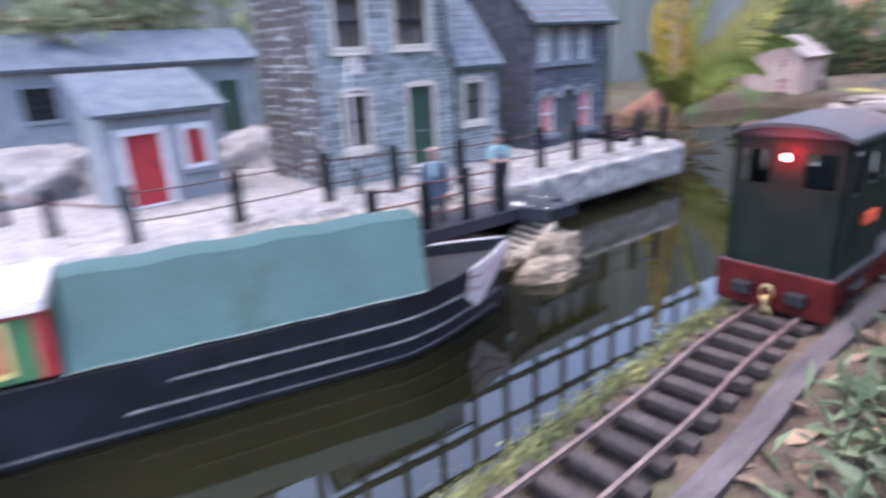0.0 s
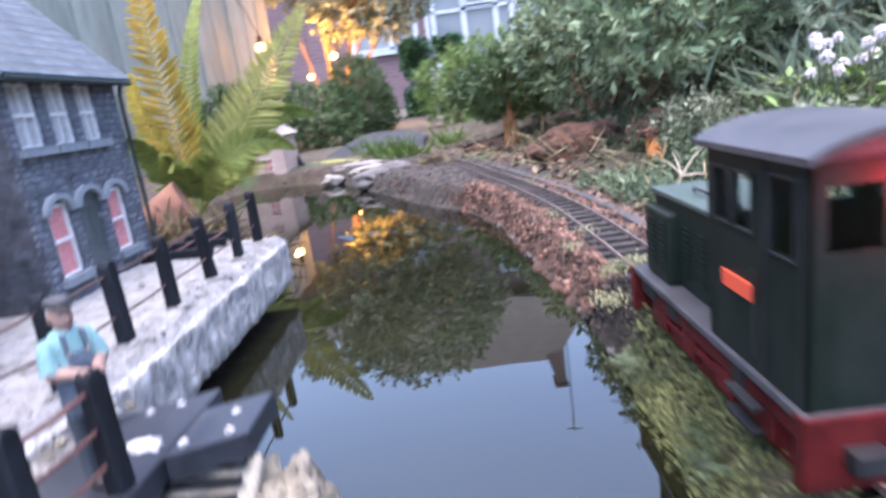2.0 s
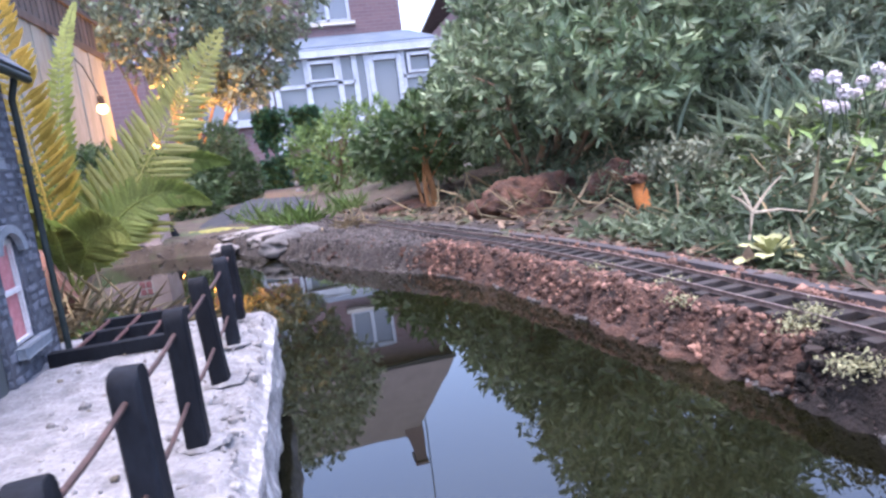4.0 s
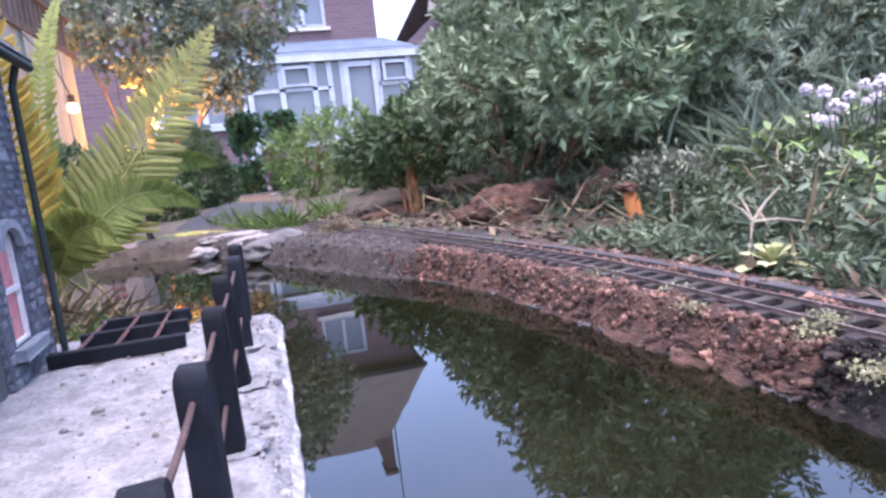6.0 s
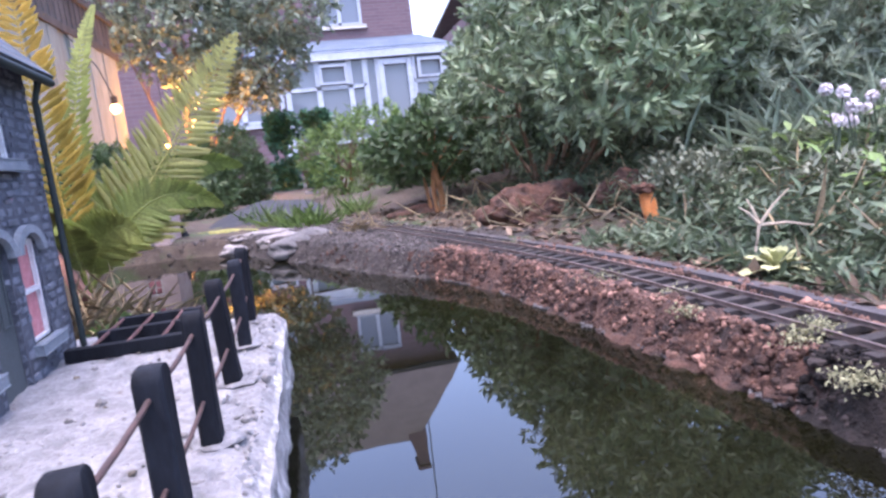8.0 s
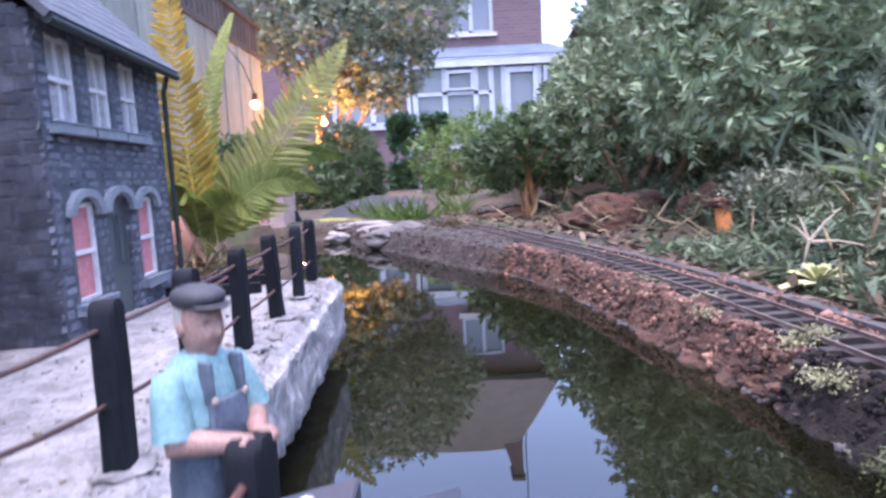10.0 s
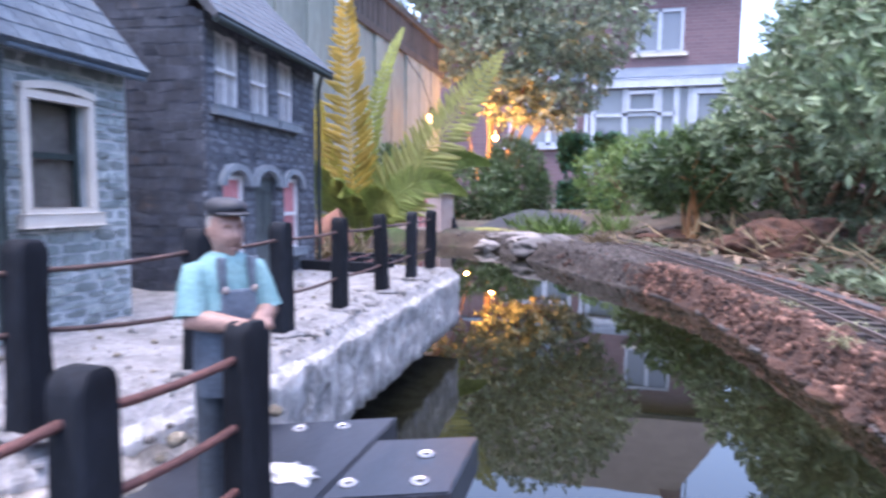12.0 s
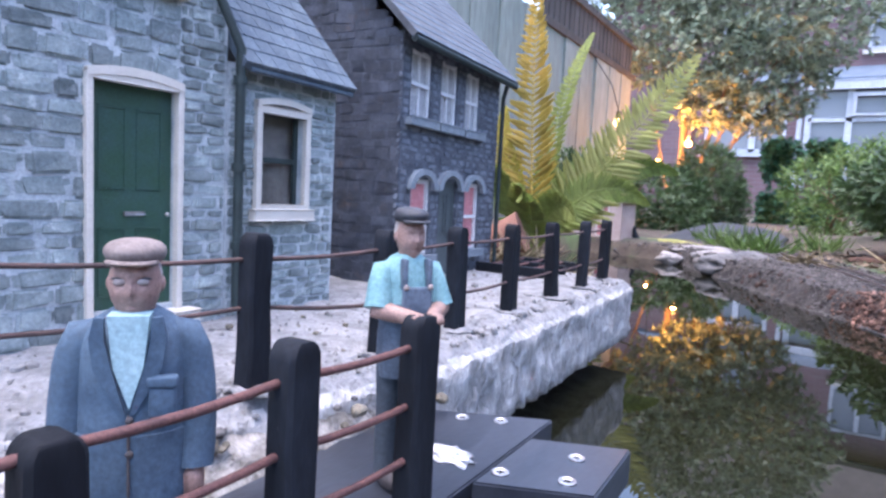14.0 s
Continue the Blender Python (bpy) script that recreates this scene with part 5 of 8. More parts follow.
def figure(name, m, cap, shirt, over, legs, label, leaning, w, d):
    """A standing painted figure that looks along -y, 0.092 m high, w and d wide and deep."""
    bm = bmesh.new()

    def layer(k, act):
        before = set(bm.faces)
        act()
        for f in bm.faces:
            if f not in before:
                f.material_index = k

    def head(k, c, size, rough=0.06, seed=5, sub=2):
        layer(k, lambda: rock(bm, c, size, rough, seed, sub))

    for s in (-1, 1):
        layer(3, lambda: tube(bm, [(s * 0.0064 * w, 0.0, 0.003), (s * 0.0066 * w, 0.0012, 0.012), (s * 0.0064 * w, 0.0, 0.024), (s * 0.0060 * w, 0.0008, 0.036), (s * 0.0052 * w, 0, 0.049)], [0.0052 * w, 0.0049 * w, 0.0054 * w, 0.0060 * w, 0.0066 * w], 14))
        head(7, (s * 0.0074 * w, -0.003, 0.0028), (0.0040 * w, 0.0078, 0.0034), 0.1, 2)
    hips = (0.036, 0.0116, 0.0088, 0.0)
    layer(2, lambda: loft(bm, body_rings([hips, (0.043, 0.0124, 0.0096, 0.0), (0.052, 0.0118, 0.0094, -0.0004), (0.060, 0.0118, 0.0090, -0.0004), (0.066, 0.0120, 0.0084, 0.0), (0.0694, 0.0112, 0.0074, 0.0003), (0.0724, 0.0086, 0.0060, 0.0004), (0.0745, 0.0050, 0.0046, 0.0)], w, d)))
    if leaning:
        layer(1, lambda: loft(bm, body_rings([(0.0555, 0.0123, 0.0096, 0.0), (0.060, 0.0121, 0.0094, 0.0), (0.067, 0.0125, 0.0088, 0.0), (0.0712, 0.0117, 0.0076, 0.0003), (0.0738, 0.0083, 0.0061, 0.0004), (0.0752, 0.0052, 0.0048, 0.0)], w, d)))
        layer(2, lambda: [box(bm, -0.0068 * w, 0.0068 * w, -0.0108 * d, -0.0086 * d, 0.050, 0.0655, 0.0008), box(bm, -0.0068 * w, -0.0046 * w, -0.0104 * d, -0.0060 * d, 0.0645, 0.0742, 0.0006), box(bm, 0.0046 * w, 0.0068 * w, -0.0104 * d, -0.0060 * d, 0.0645, 0.0742, 0.0006)])
        for s in (-1, 1):
            head(6, (s * 0.0057 * w, -0.0110 * d, 0.0655), (0.0010, 0.0005, 0.0010))
    else:
        layer(2, lambda: loft(bm, body_rings([(0.030, 0.0132, 0.0102, 0.0), (0.040, 0.0130, 0.0104, 0.0), (0.050, 0.0124, 0.0101, -0.0004)], w, d)))
        layer(1, lambda: extrude_poly(bm, [(-0.0042 * w, 0.0745), (0.0042 * w, 0.0745), (0.0030 * w, 0.064), (0.0002, 0.0555), (-0.0030 * w, 0.064)], "y", -0.0101 * d, -0.0040))
        for s in (-1, 1):
            layer(2, lambda: loft(bm, [[(s * (x + o) * w, y * d, z) for o, y in ((0, -0.0092), (0, -0.0108), (wide_, -0.0102), (wide_, -0.0080))] for x, z, wide_ in ((0.0004, 0.0545, 0.0010), (0.0032, 0.0640, 0.0036), (0.0046, 0.0700, 0.0030), (0.0046, 0.0742, 0.0020))]))
        layer(2, lambda: [box(bm, 0.0040 * w, 0.0096 * w, -0.0104 * d, -0.0080 * d, 0.0535, 0.0600, 0.0007), box(bm, 0.0036 * w, 0.0100 * w, -0.0108 * d, -0.0080 * d, 0.0597, 0.0622, 0.0006)])
        head(7, (0.0004, -0.0108 * d, 0.0535), (0.0008, 0.0005, 0.0008))
        head(7, (0.0004, -0.0108 * d, 0.0465), (0.0008, 0.0005, 0.0008))
        layer(7, lambda: tube(bm, [(0.0002, -0.0105 * d, 0.0545), (0.0002, -0.0106 * d, 0.042), (0.0003, -0.0106 * d, 0.031)], 0.0003, 5))
    for s in (-1, 1):
        if leaning:
            a, b, c = (s * 0.0115 * w, 0.0002, 0.0694), (s * 0.0150 * w, -0.0030, 0.0580), (s * 0.0016, -0.0150, 0.0565)
        else:
            a, b, c = (s * 0.0106 * w, 0.0002, 0.0682), (s * 0.0138 * w, 0.0004, 0.0560), (s * 0.0130 * w, -0.0030, 0.0405)
        a, b, c = Vector(a), Vector(b), Vector(c)
        inner = a + Vector((-s * 0.0042, 0, 0.0010))
        if leaning:
            layer(1, lambda: limb(bm, [inner, a, a.lerp(b, 0.3), a.lerp(b, 0.65), a.lerp(b, 0.98)], [0.0030, 0.0040, 0.0042, 0.0042, 0.0044], 18))
            layer(0, lambda: tube(bm, [a.lerp(b, 0.8), b, b.lerp(c, 0.35), b.lerp(c, 0.7), c], [0.0029, 0.0031, 0.0028, 0.0023, 0.0020], 14))
        else:
            bend = [a.lerp(b, q) * (1 - q) + b.lerp(c, q) * q for q in (0.0, 0.12, 0.25, 0.4, 0.55, 0.7, 0.85, 1.0)]
            layer(2, lambda: limb(bm, [inner] + bend, [0.0034, 0.0043, 0.0046, 0.0046, 0.0045, 0.0044, 0.0043, 0.0042, 0.0040], 18))
        head(0, c + (Vector((s * 0.0010, -0.0010, 0.0002)) if leaning else Vector((0, -0.0010, -0.0028))), (0.0030, 0.0026, 0.0021) if leaning else (0.0024, 0.0030, 0.0044), 0.18, 3 + s)
    k, dn = (0.90, -0.0012) if leaning else (1.0, -0.0022)

    def hd(slot, x, y, z, sx, sy, sz, rough=0.05, seed=5, sub=2):
        head(slot, (x, y, z + dn), (sx, sy, sz), rough, seed, sub)

    def face():
        made = bmesh.ops.create_icosphere(bm, subdivisions=5, radius=1.0)["verts"]
        for v in made:
            x, y, z = v.co
            jaw = 1 - 0.16 * max(0.0, -z) ** 1.5
            out = 0.0
            if y < 0:
                def bump(cx, cz, wx, wz):
                    return math.exp(-((x - cx) / wx) ** 2 - ((z - cz) / wz) ** 2)
                out += 0.0013 * bump(0, -0.16, 0.13, 0.14) + 0.0007 * bump(0, 0.08, 0.10, 0.20)
                out -= 0.0008 * (bump(0.38, 0.13, 0.20, 0.12) + bump(-0.38, 0.13, 0.20, 0.12))
                out += 0.0004 * (bump(0.36, 0.34, 0.30, 0.08) + bump(-0.36, 0.34, 0.30, 0.08))
                out += 0.0005 * (bump(0.50, -0.22, 0.22, 0.22) + bump(-0.50, -0.22, 0.22, 0.22))
                out -= 0.0005 * bump(0, -0.50, 0.34, 0.045)
                out += 0.0004 * (bump(0, -0.42, 0.28, 0.06) + bump(0, -0.58, 0.26, 0.06)) + 0.0009 * bump(0, -0.84, 0.32, 0.16)
            v.co = Vector((0.0050 * k * x * jaw, -0.0012 + 0.0058 * k * y * jaw - out, 0.0818 + dn + 0.0078 * z))

    layer(0, lambda: tube(bm, [(0, -0.0002, 0.0705), (0, -0.0010, 0.079)], [0.0040 * k, 0.0038 * k], 14))
    layer(0, face)
    layer(1, lambda: loft(bm, [ring_of(0, -0.0004, z + dn * 0.5, r, r * 0.98) for z, r in ((0.0722, 0.0052), (0.0744, 0.0045), (0.0750, 0.0042))]))
    for s in (-1, 1):
        hd(0, s * 0.0049 * k, 0.0, 0.0818, 0.0008, 0.0012, 0.0017, 0.05, 7, 2)
        if not leaning:
            hd(7, s * 0.0021, -0.0058 * k, 0.0836, 0.0018, 0.0005, 0.0004, 0.02, 8, 2)
            hd(6, s * 0.0021, -0.0062 * k, 0.0829, 0.0013, 0.0004, 0.0007, 0.02, 8, 3)
    hd(5, 0, 0.0014, 0.0838, 0.0049 * k, 0.0047 * k, 0.0056, 0.08, 8, 3)
    layer(4, lambda: loft(bm, [ring_of(0, -0.0006, z + dn, rx * 0.92 * k, ry * 0.94 * k, 24, front=fr) for z, rx, ry, fr in ((0.0866, 0.0053, 0.0060, 0.0), (0.0872, 0.0060, 0.0066, 0.0008), (0.0884, 0.0065, 0.0071, 0.0014), (0.0896, 0.0063, 0.0069, 0.0012), (0.0906, 0.0052, 0.0057, 0.0004), (0.0912, 0.0030, 0.0034, 0.0), (0.0914, 0.0010, 0.0012, 0.0))]))
    layer(4, lambda: loft(bm, [ring_of(0, -0.0056 * k, z + dn, rx * k, ry, 20) for z, rx, ry in ((0.0863, 0.0046, 0.0034), (0.0868, 0.0050, 0.0040), (0.0873, 0.0048, 0.0036))]))
    ob = part(name, bm, [M_skin, shirt, over, legs, cap, M_hair, M_lens, M_line], smooth=1.2)
    ob.matrix_basis = m
    return tagged(ob, label, "figurine", "painted figures on the landing stage")


def ring_of(cx, cy, z, rx, ry, n=16, front=0.0):
    return [(cx + rx * math.cos(a), cy + ry * math.sin(a) - (front if math.sin(a) < 0 else 0) * abs(math.sin(a)), z) for a in [2 * math.pi * k / n for k in range(n)]]


figure("figurine", pose(-0.4035, 0.4745, STAGE, 0, 0, 60) @ Matrix.Scale(1.012, 4), M_cap, M_teal, M_denim, M_trouser, "painted figurine in teal shirt and denim bib overalls", True, 0.73, 0.80)
M_paleshirt = surf("pale_blue_shirt_paint", (0.22, 0.34, 0.37), (0.31, 0.44, 0.47), 110, 0.7, 0.4, 900)
figure("figurine", pose(-0.4135, 0.3880, STAGE - 0.008, 0, 0, 50) @ Matrix.Scale(1.025, 4), M_tweed, M_paleshirt, M_jacket, M_trouser, "painted figurine in blue-grey jacket and brown flat cap", False, 0.92, 0.92)

# ---- plants ----
M_laurel = surf("laurel_leaf", (0.122, 0.182, 0.100), (0.250, 0.315, 0.188), 6, 0.50, 0.0, 300, island=0.6, trans=0.26)
M_ivy = surf("ivy_leaf", (0.031, 0.102, 0.054), (0.060, 0.162, 0.085), 8, 0.4, 0.0, 300, island=0.45, trans=0.12)
M_bush = surf("shrub_leaf", (0.175, 0.228, 0.145), (0.310, 0.365, 0.240), 6, 0.45, 0.0, 300, island=0.5, trans=0.4)
M_lightbush = surf("fresh_green_leaf", (0.105, 0.185, 0.040), (0.175, 0.255, 0.090), 6, 0.5, 0.0, 300, island=0.45, trans=0.25)
M_tree = surf("tree_leaf", (0.150, 0.195, 0.130), (0.260, 0.300, 0.205), 6, 0.5, 0.0, 300, island=0.5, trans=0.2)
M_cover = surf("low_plant_leaf", (0.058, 0.092, 0.052), (0.140, 0.180, 0.108), 9, 0.55, 0.0, 400, island=0.6, trans=0.3)
M_sage = surf("grey_green_leaf", (0.145, 0.165, 0.115), (0.215, 0.235, 0.165), 9, 0.7, 0.0, 400, island=0.35, trans=0.15)
M_round = surf("dense_shrub_leaf", (0.040, 0.078, 0.028), (0.086, 0.135, 0.052), 6, 0.5, 0.0, 300, island=0.5, trans=0.25)
M_blade = surf("pale_grass_blade", (0.27, 0.35, 0.26), (0.40, 0.48, 0.37), 9, 0.5, 0.0, 300, island=0.4, trans=0.4)
M_hedge = surf("pale_hedge_leaf", (0.23, 0.30, 0.22), (0.40, 0.46, 0.35), 6, 0.45, 0.0, 300, island=0.45, trans=0.45)
M_pale = surf("pale_yellow_leaf", (0.30, 0.32, 0.15), (0.44, 0.45, 0.24), 20, 0.5, 0.2, 400, island=0.2, trans=0.2)
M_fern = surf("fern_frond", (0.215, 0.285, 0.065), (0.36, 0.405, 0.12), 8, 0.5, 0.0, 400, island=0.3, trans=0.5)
# gold leaf colour holds the lamplight that falls on the fern
M_fern_gold = surf("lamp_gold_fern_frond", (0.43, 0.40, 0.08), (0.62, 0.49, 0.10), 8, 0.5, 0.0, 400, island=0.3, trans=0.5)
M_moss = surf("bank_moss", (0.060, 0.078, 0.030), (0.205, 0.220, 0.092), 20, 0.9, 0.0, 500, island=0.45, trans=0.15)
M_weed = surf("track_weed", (0.17, 0.175, 0.095), (0.31, 0.31, 0.185), 40, 0.9, 0.0, 500, island=0.4, trans=0.15)
M_dry = surf("dry_grass", (0.22, 0.17, 0.10), (0.34, 0.27, 0.16), 20, 0.8, 0.0, 500, island=0.4)
M_bark = surf("brown_bark", (0.12, 0.075, 0.045), (0.22, 0.14, 0.085), 30, 0.85, 0.8, 200, stretch=(1, 1, 0.25))
M_pink = surf("pale_lilac_flower", (0.56, 0.51, 0.53), (0.70, 0.65, 0.66), 60, 0.8, 0.0, 600, island=0.2)


def leaf_mesh(name, base, way, out, length, width, material, parent=None, kind="stuff", label=""):
    """Folded leaves, one for each row: base place, way of the midrib, side the face looks to."""
    base, way, out = (np.asarray(a, float) for a in (base, way, out))
    length, width = np.asarray(length, float)[:, None], np.asarray(width, float)[:, None]
    way = way / np.linalg.norm(way, axis=1, keepdims=True)
    across = np.cross(way, out)
    across /= np.maximum(np.linalg.norm(across, axis=1, keepdims=True), 1e-9)
    face = np.cross(across, way)
    tip = base + way * length - face * length * 0.12
    mid = base + way * length * 0.48
    a = mid + across * width * 0.5 + face * width * 0.14
    b = mid - across * width * 0.5 + face * width * 0.14
    verts = np.stack([base, a, tip, b], 1).reshape(-1, 3)
    n = len(base)
    idx = np.arange(n)[:, None] * 4
    faces = np.concatenate([idx + [0, 1, 2], idx + [0, 2, 3]], 1).reshape(-1, 3)
    me = bpy.data.meshes.new(name)
    me.vertices.add(4 * n)
    me.vertices.foreach_set("co", verts.reshape(-1))
    me.loops.add(6 * n)
    me.loops.foreach_set("vertex_index", faces.reshape(-1).astype(np.int32))
    me.polygons.add(2 * n)
    me.polygons.foreach_set("loop_start", np.arange(0, 6 * n, 3, dtype=np.int32))
    me.update(calc_edges=True)
    me.validate()
    me.materials.append(material)
    ob = new(name, me)
    if parent is not None:
        ob.parent = parent
        ob.matrix_parent_inverse = parent.matrix_basis.inverted()
    return tagged(ob, label, kind=kind)


def unit(v):
    return v / np.maximum(np.linalg.norm(v, axis=-1, keepdims=True), 1e-9)


def crown_leaves(rng, lobes, sprigs, per, length, width, up=0.35, fill=0.25, boxy=1.0):
    """Sprigs of leaves over the skin of some lobes, thinner within."""
    lobes = np.array(lobes, float)
    area = (lobes[:, 3] * lobes[:, 4] + lobes[:, 4] * lobes[:, 5] + lobes[:, 3] * lobes[:, 5])
    which = rng.choice(len(lobes), sprigs, p=area / area.sum())
    d = unit(rng.normal(size=(sprigs, 3)))
    if boxy > 1:
        d = np.sign(d) * np.abs(d) ** (1 / boxy)
        d = d / np.max(np.abs(d), axis=1, keepdims=True) * 0.98
    reach = np.where(rng.random(sprigs) < fill, rng.uniform(0.45, 0.9, sprigs), rng.uniform(0.86, 1.10, sprigs))
    centre = lobes[which, :3] + d * lobes[which, 3:] * reach[:, None]
    outward = unit(d / lobes[which, 3:])
    keep = np.ones(sprigs, bool)
    for k, lobe in enumerate(lobes):
        q = np.linalg.norm((centre - lobe[:3]) / lobe[3:], axis=1)
        keep &= ~((which != k) & (q < 0.62))
    centre, outward = centre[keep], outward[keep]
    n = len(centre)
    axis = unit(outward + np.array([0, 0, up]) + 0.5 * rng.normal(size=(n, 3)))
    base = np.repeat(centre, per, 0)
    ax = np.repeat(axis, per, 0)
    away_ = unit(rng.normal(size=ax.shape))
    away_ = unit(away_ - ax * np.sum(away_ * ax, 1, keepdims=True))
    level = np.tile(np.linspace(0, 1, per), n)[:, None]
    size = length * rng.uniform(0.65, 1.25, len(ax))
    base = base + ax * level * length * 0.9
    way = unit(ax * (0.35 + 0.6 * level) + away_ * (1.0 - 0.55 * level))
    return base, way, unit(ax + 0.25 * rng.normal(size=ax.shape)), size, size * width * rng.uniform(0.8, 1.2, len(ax))


def bush(name, place, lobes, sprigs, per, length, width, material, label, category, seed, stems=5, boxy=1.0, fill=0.25, up=0.35, bark=None, bole=None):
    """A shrub: stems that fork up into the crown, and a crown of leaves."""
    rng = np.random.default_rng(seed)
    ob = thing(name, pose(*place), label, category)
    bm = bmesh.new()
    if bole:
        tube(bm, [Vector(place) + Vector((0.01 * math.sin(5 * q), 0, q * bole[1])) for q in (-0.05, 0.3, 0.6, 1.0)], [bole[0] * 1.3, bole[0], bole[0] * 0.85, bole[0] * 0.6], 12)
    for k in range(stems):
        lobe = lobes[k % len(lobes)]
        start = Vector(place) + Vector((rng.uniform(-0.03, 0.03), rng.uniform(-0.03, 0.03), -0.02))
        end = Vector(lobe[:3]) + Vector(rng.uniform(-0.5, 0.5, 3) * np.array(lobe[3:]))
        r = 0.010 * (lobe[3] / 0.3) ** 0.5
        midp = start.lerp(end, 0.5) + Vector(rng.uniform(-0.03, 0.03, 3))
        tube(bm, [start, midp, end], [r, r * 0.7, r * 0.3], 7)
        for q in range(3):
            tube(bm, [midp.lerp(end, 0.3 * q), Vector(lobe[:3]) + Vector(rng.uniform(-0.8, 0.8, 3) * np.array(lobe[3:]))], [r * 0.4, r * 0.15], 5)
    wpart("trunk", bm, bark or M_bark, ob, smooth=1.0)
    leaf_mesh("crown", *crown_leaves(rng, lobes, sprigs, per, length, width, up, fill, boxy), material, ob)
    return ob


bush("laurel_bush", (0.10, 1.75, 0.03), [(0.24, 1.58, 0.35, 0.22, 0.24, 0.16), (0.06, 1.84, 0.28, 0.15, 0.22, 0.12), (0.37, 1.57, 0.49, 0.19, 0.25, 0.23), (0.42, 1.90, 0.55, 0.32, 0.34, 0.26), (0.60, 1.90, 0.57, 0.22, 0.28, 0.24), (0.12, 1.42, 0.26, 0.11, 0.13, 0.08), (0.58, 2.1, 0.76, 0.33, 0.38, 0.28)],
     5000, 9, 0.027, 0.36, M_laurel, "large laurel bush with glossy green leaves over the track", "bush", 3, stems=9)
bush("hedge_shrub", (0.05, 2.5, 0.0), [(0.05, 2.35, 0.22, 0.17, 0.22, 0.14), (0.20, 2.75, 0.26, 0.22, 0.3, 0.17), (-0.05, 2.75, 0.17, 0.14, 0.2, 0.12), (0.55, 2.6, 0.5, 0.32, 0.35, 0.32)],
     2100, 8, 0.027, 0.4, M_round, "dark green shrub beside the far bend of the track", "bush", 5)
bush("laurel_spray", (0.17, 2.30, 0.02), [(0.155, 2.30, 0.44, 0.10, 0.14, 0.085), (0.205, 2.30, 0.54, 0.075, 0.11, 0.11), (0.165, 2.32, 0.60, 0.035, 0.06, 0.07)], 330, 8, 0.028, 0.38, M_laurel, "loose upper shoots of laurel against the sky", "bush", 17, stems=5, fill=0.15)
M_stem = surf("orange_brown_bark", (0.24, 0.11, 0.045), (0.36, 0.17, 0.07), 60, 0.85, 0.8, 300, stretch=(1, 1, 0.3))
bush("stem_shrub", (-0.11, 1.95, 0.015), [(-0.08, 2.00, 0.215, 0.12, 0.13, 0.075), (-0.16, 2.12, 0.185, 0.09, 0.12, 0.06)], 420, 9, 0.026, 0.40, M_round, "small dark shrub on an orange-brown stem by the track", "bush", 15, stems=3, bark=M_stem, bole=(0.0085, 0.17))
bush("light_shrub", (-0.30, 3.5, 0.0), [(-0.28, 3.4, 0.22, 0.17, 0.2, 0.16), (-0.10, 3.55, 0.26, 0.2, 0.2, 0.18)], 700, 8, 0.035, 0.22, M_lightbush, "fresh green feathery shrub by the path", "bush", 6)
bush("ivy_block", (-0.5, 6.1, 0.0), [(-0.51, 6.15, 0.33, 0.23, 0.2, 0.30)], 1400, 8, 0.045, 0.8, M_ivy, "clipped dark ivy block before the conservatory", "bush", 7, boxy=2.5, fill=0.1)
bush("round_bush", (-0.89, 4.05, -0.02), [(-0.885, 4.05, 0.22, 0.17, 0.17, 0.235), (-0.83, 4.0, 0.13, 0.15, 0.14, 0.15), (-0.95, 4.05, 0.13, 0.13, 0.14, 0.15)], 2600, 8, 0.028, 0.25, M_round, "round dense green bush beside the pond end", "bush", 8)
bush("garden_tree", (-1.24, 5.05, 0.0), [(-1.25, 5.1, 1.25, 0.42, 0.4, 0.34), (-0.75, 5.2, 1.05, 0.36, 0.35, 0.26), (-0.55, 5.0, 1.40, 0.42, 0.4, 0.32), (-1.05, 5.0, 0.88, 0.26, 0.25, 0.17), (-1.6, 5.2, 1.6, 0.5, 0.45, 0.4), (-0.9, 5.3, 1.75, 0.6, 0.5, 0.4), (-0.75, 5.0, 0.78, 0.16, 0.2, 0.12)],
     3600, 8, 0.048, 0.45, M_tree, "small spreading garden tree hung with warm lights", "tree", 9, stems=7, up=0.0, bole=(0.030, 1.1))
bush("overhanging_bush", (-1.2, 0.15, 0.04), [(-1.16, 0.05, 0.36, 0.22, 0.3, 0.12), (-1.2, 0.3, 0.38, 0.2, 0.25, 0.12), (-1.15, -0.25, 0.36, 0.22, 0.25, 0.12)], 900, 8, 0.030, 0.4, M_bush, "leafy green branches over the store roof", "bush", 10)
bush("back_shrub", (0.95, 1.1, 0.1), [(1.0, 1.2, 0.35, 0.3, 0.4, 0.26), (1.2, 0.7, 0.35, 0.35, 0.4, 0.28), (1.05, 1.7, 0.36, 0.35, 0.4, 0.28)], 1300, 8, 0.04, 0.3, M_bush, "tall green shrub behind the flower bed", "bush", 11)
bush("pond_end_shrub", (-1.15, 2.9, 0.0), [(-1.2, 2.9, 0.15, 0.2, 0.25, 0.16), (-0.98, 3.2, 0.14, 0.2, 0.2, 0.15)], 900, 8, 0.035, 0.3, M_round, "low green shrub behind the small tower house", "bush", 12)


def height_at(x, y):
    return float(ground_height(np.array([x]), np.array([y]))[0])


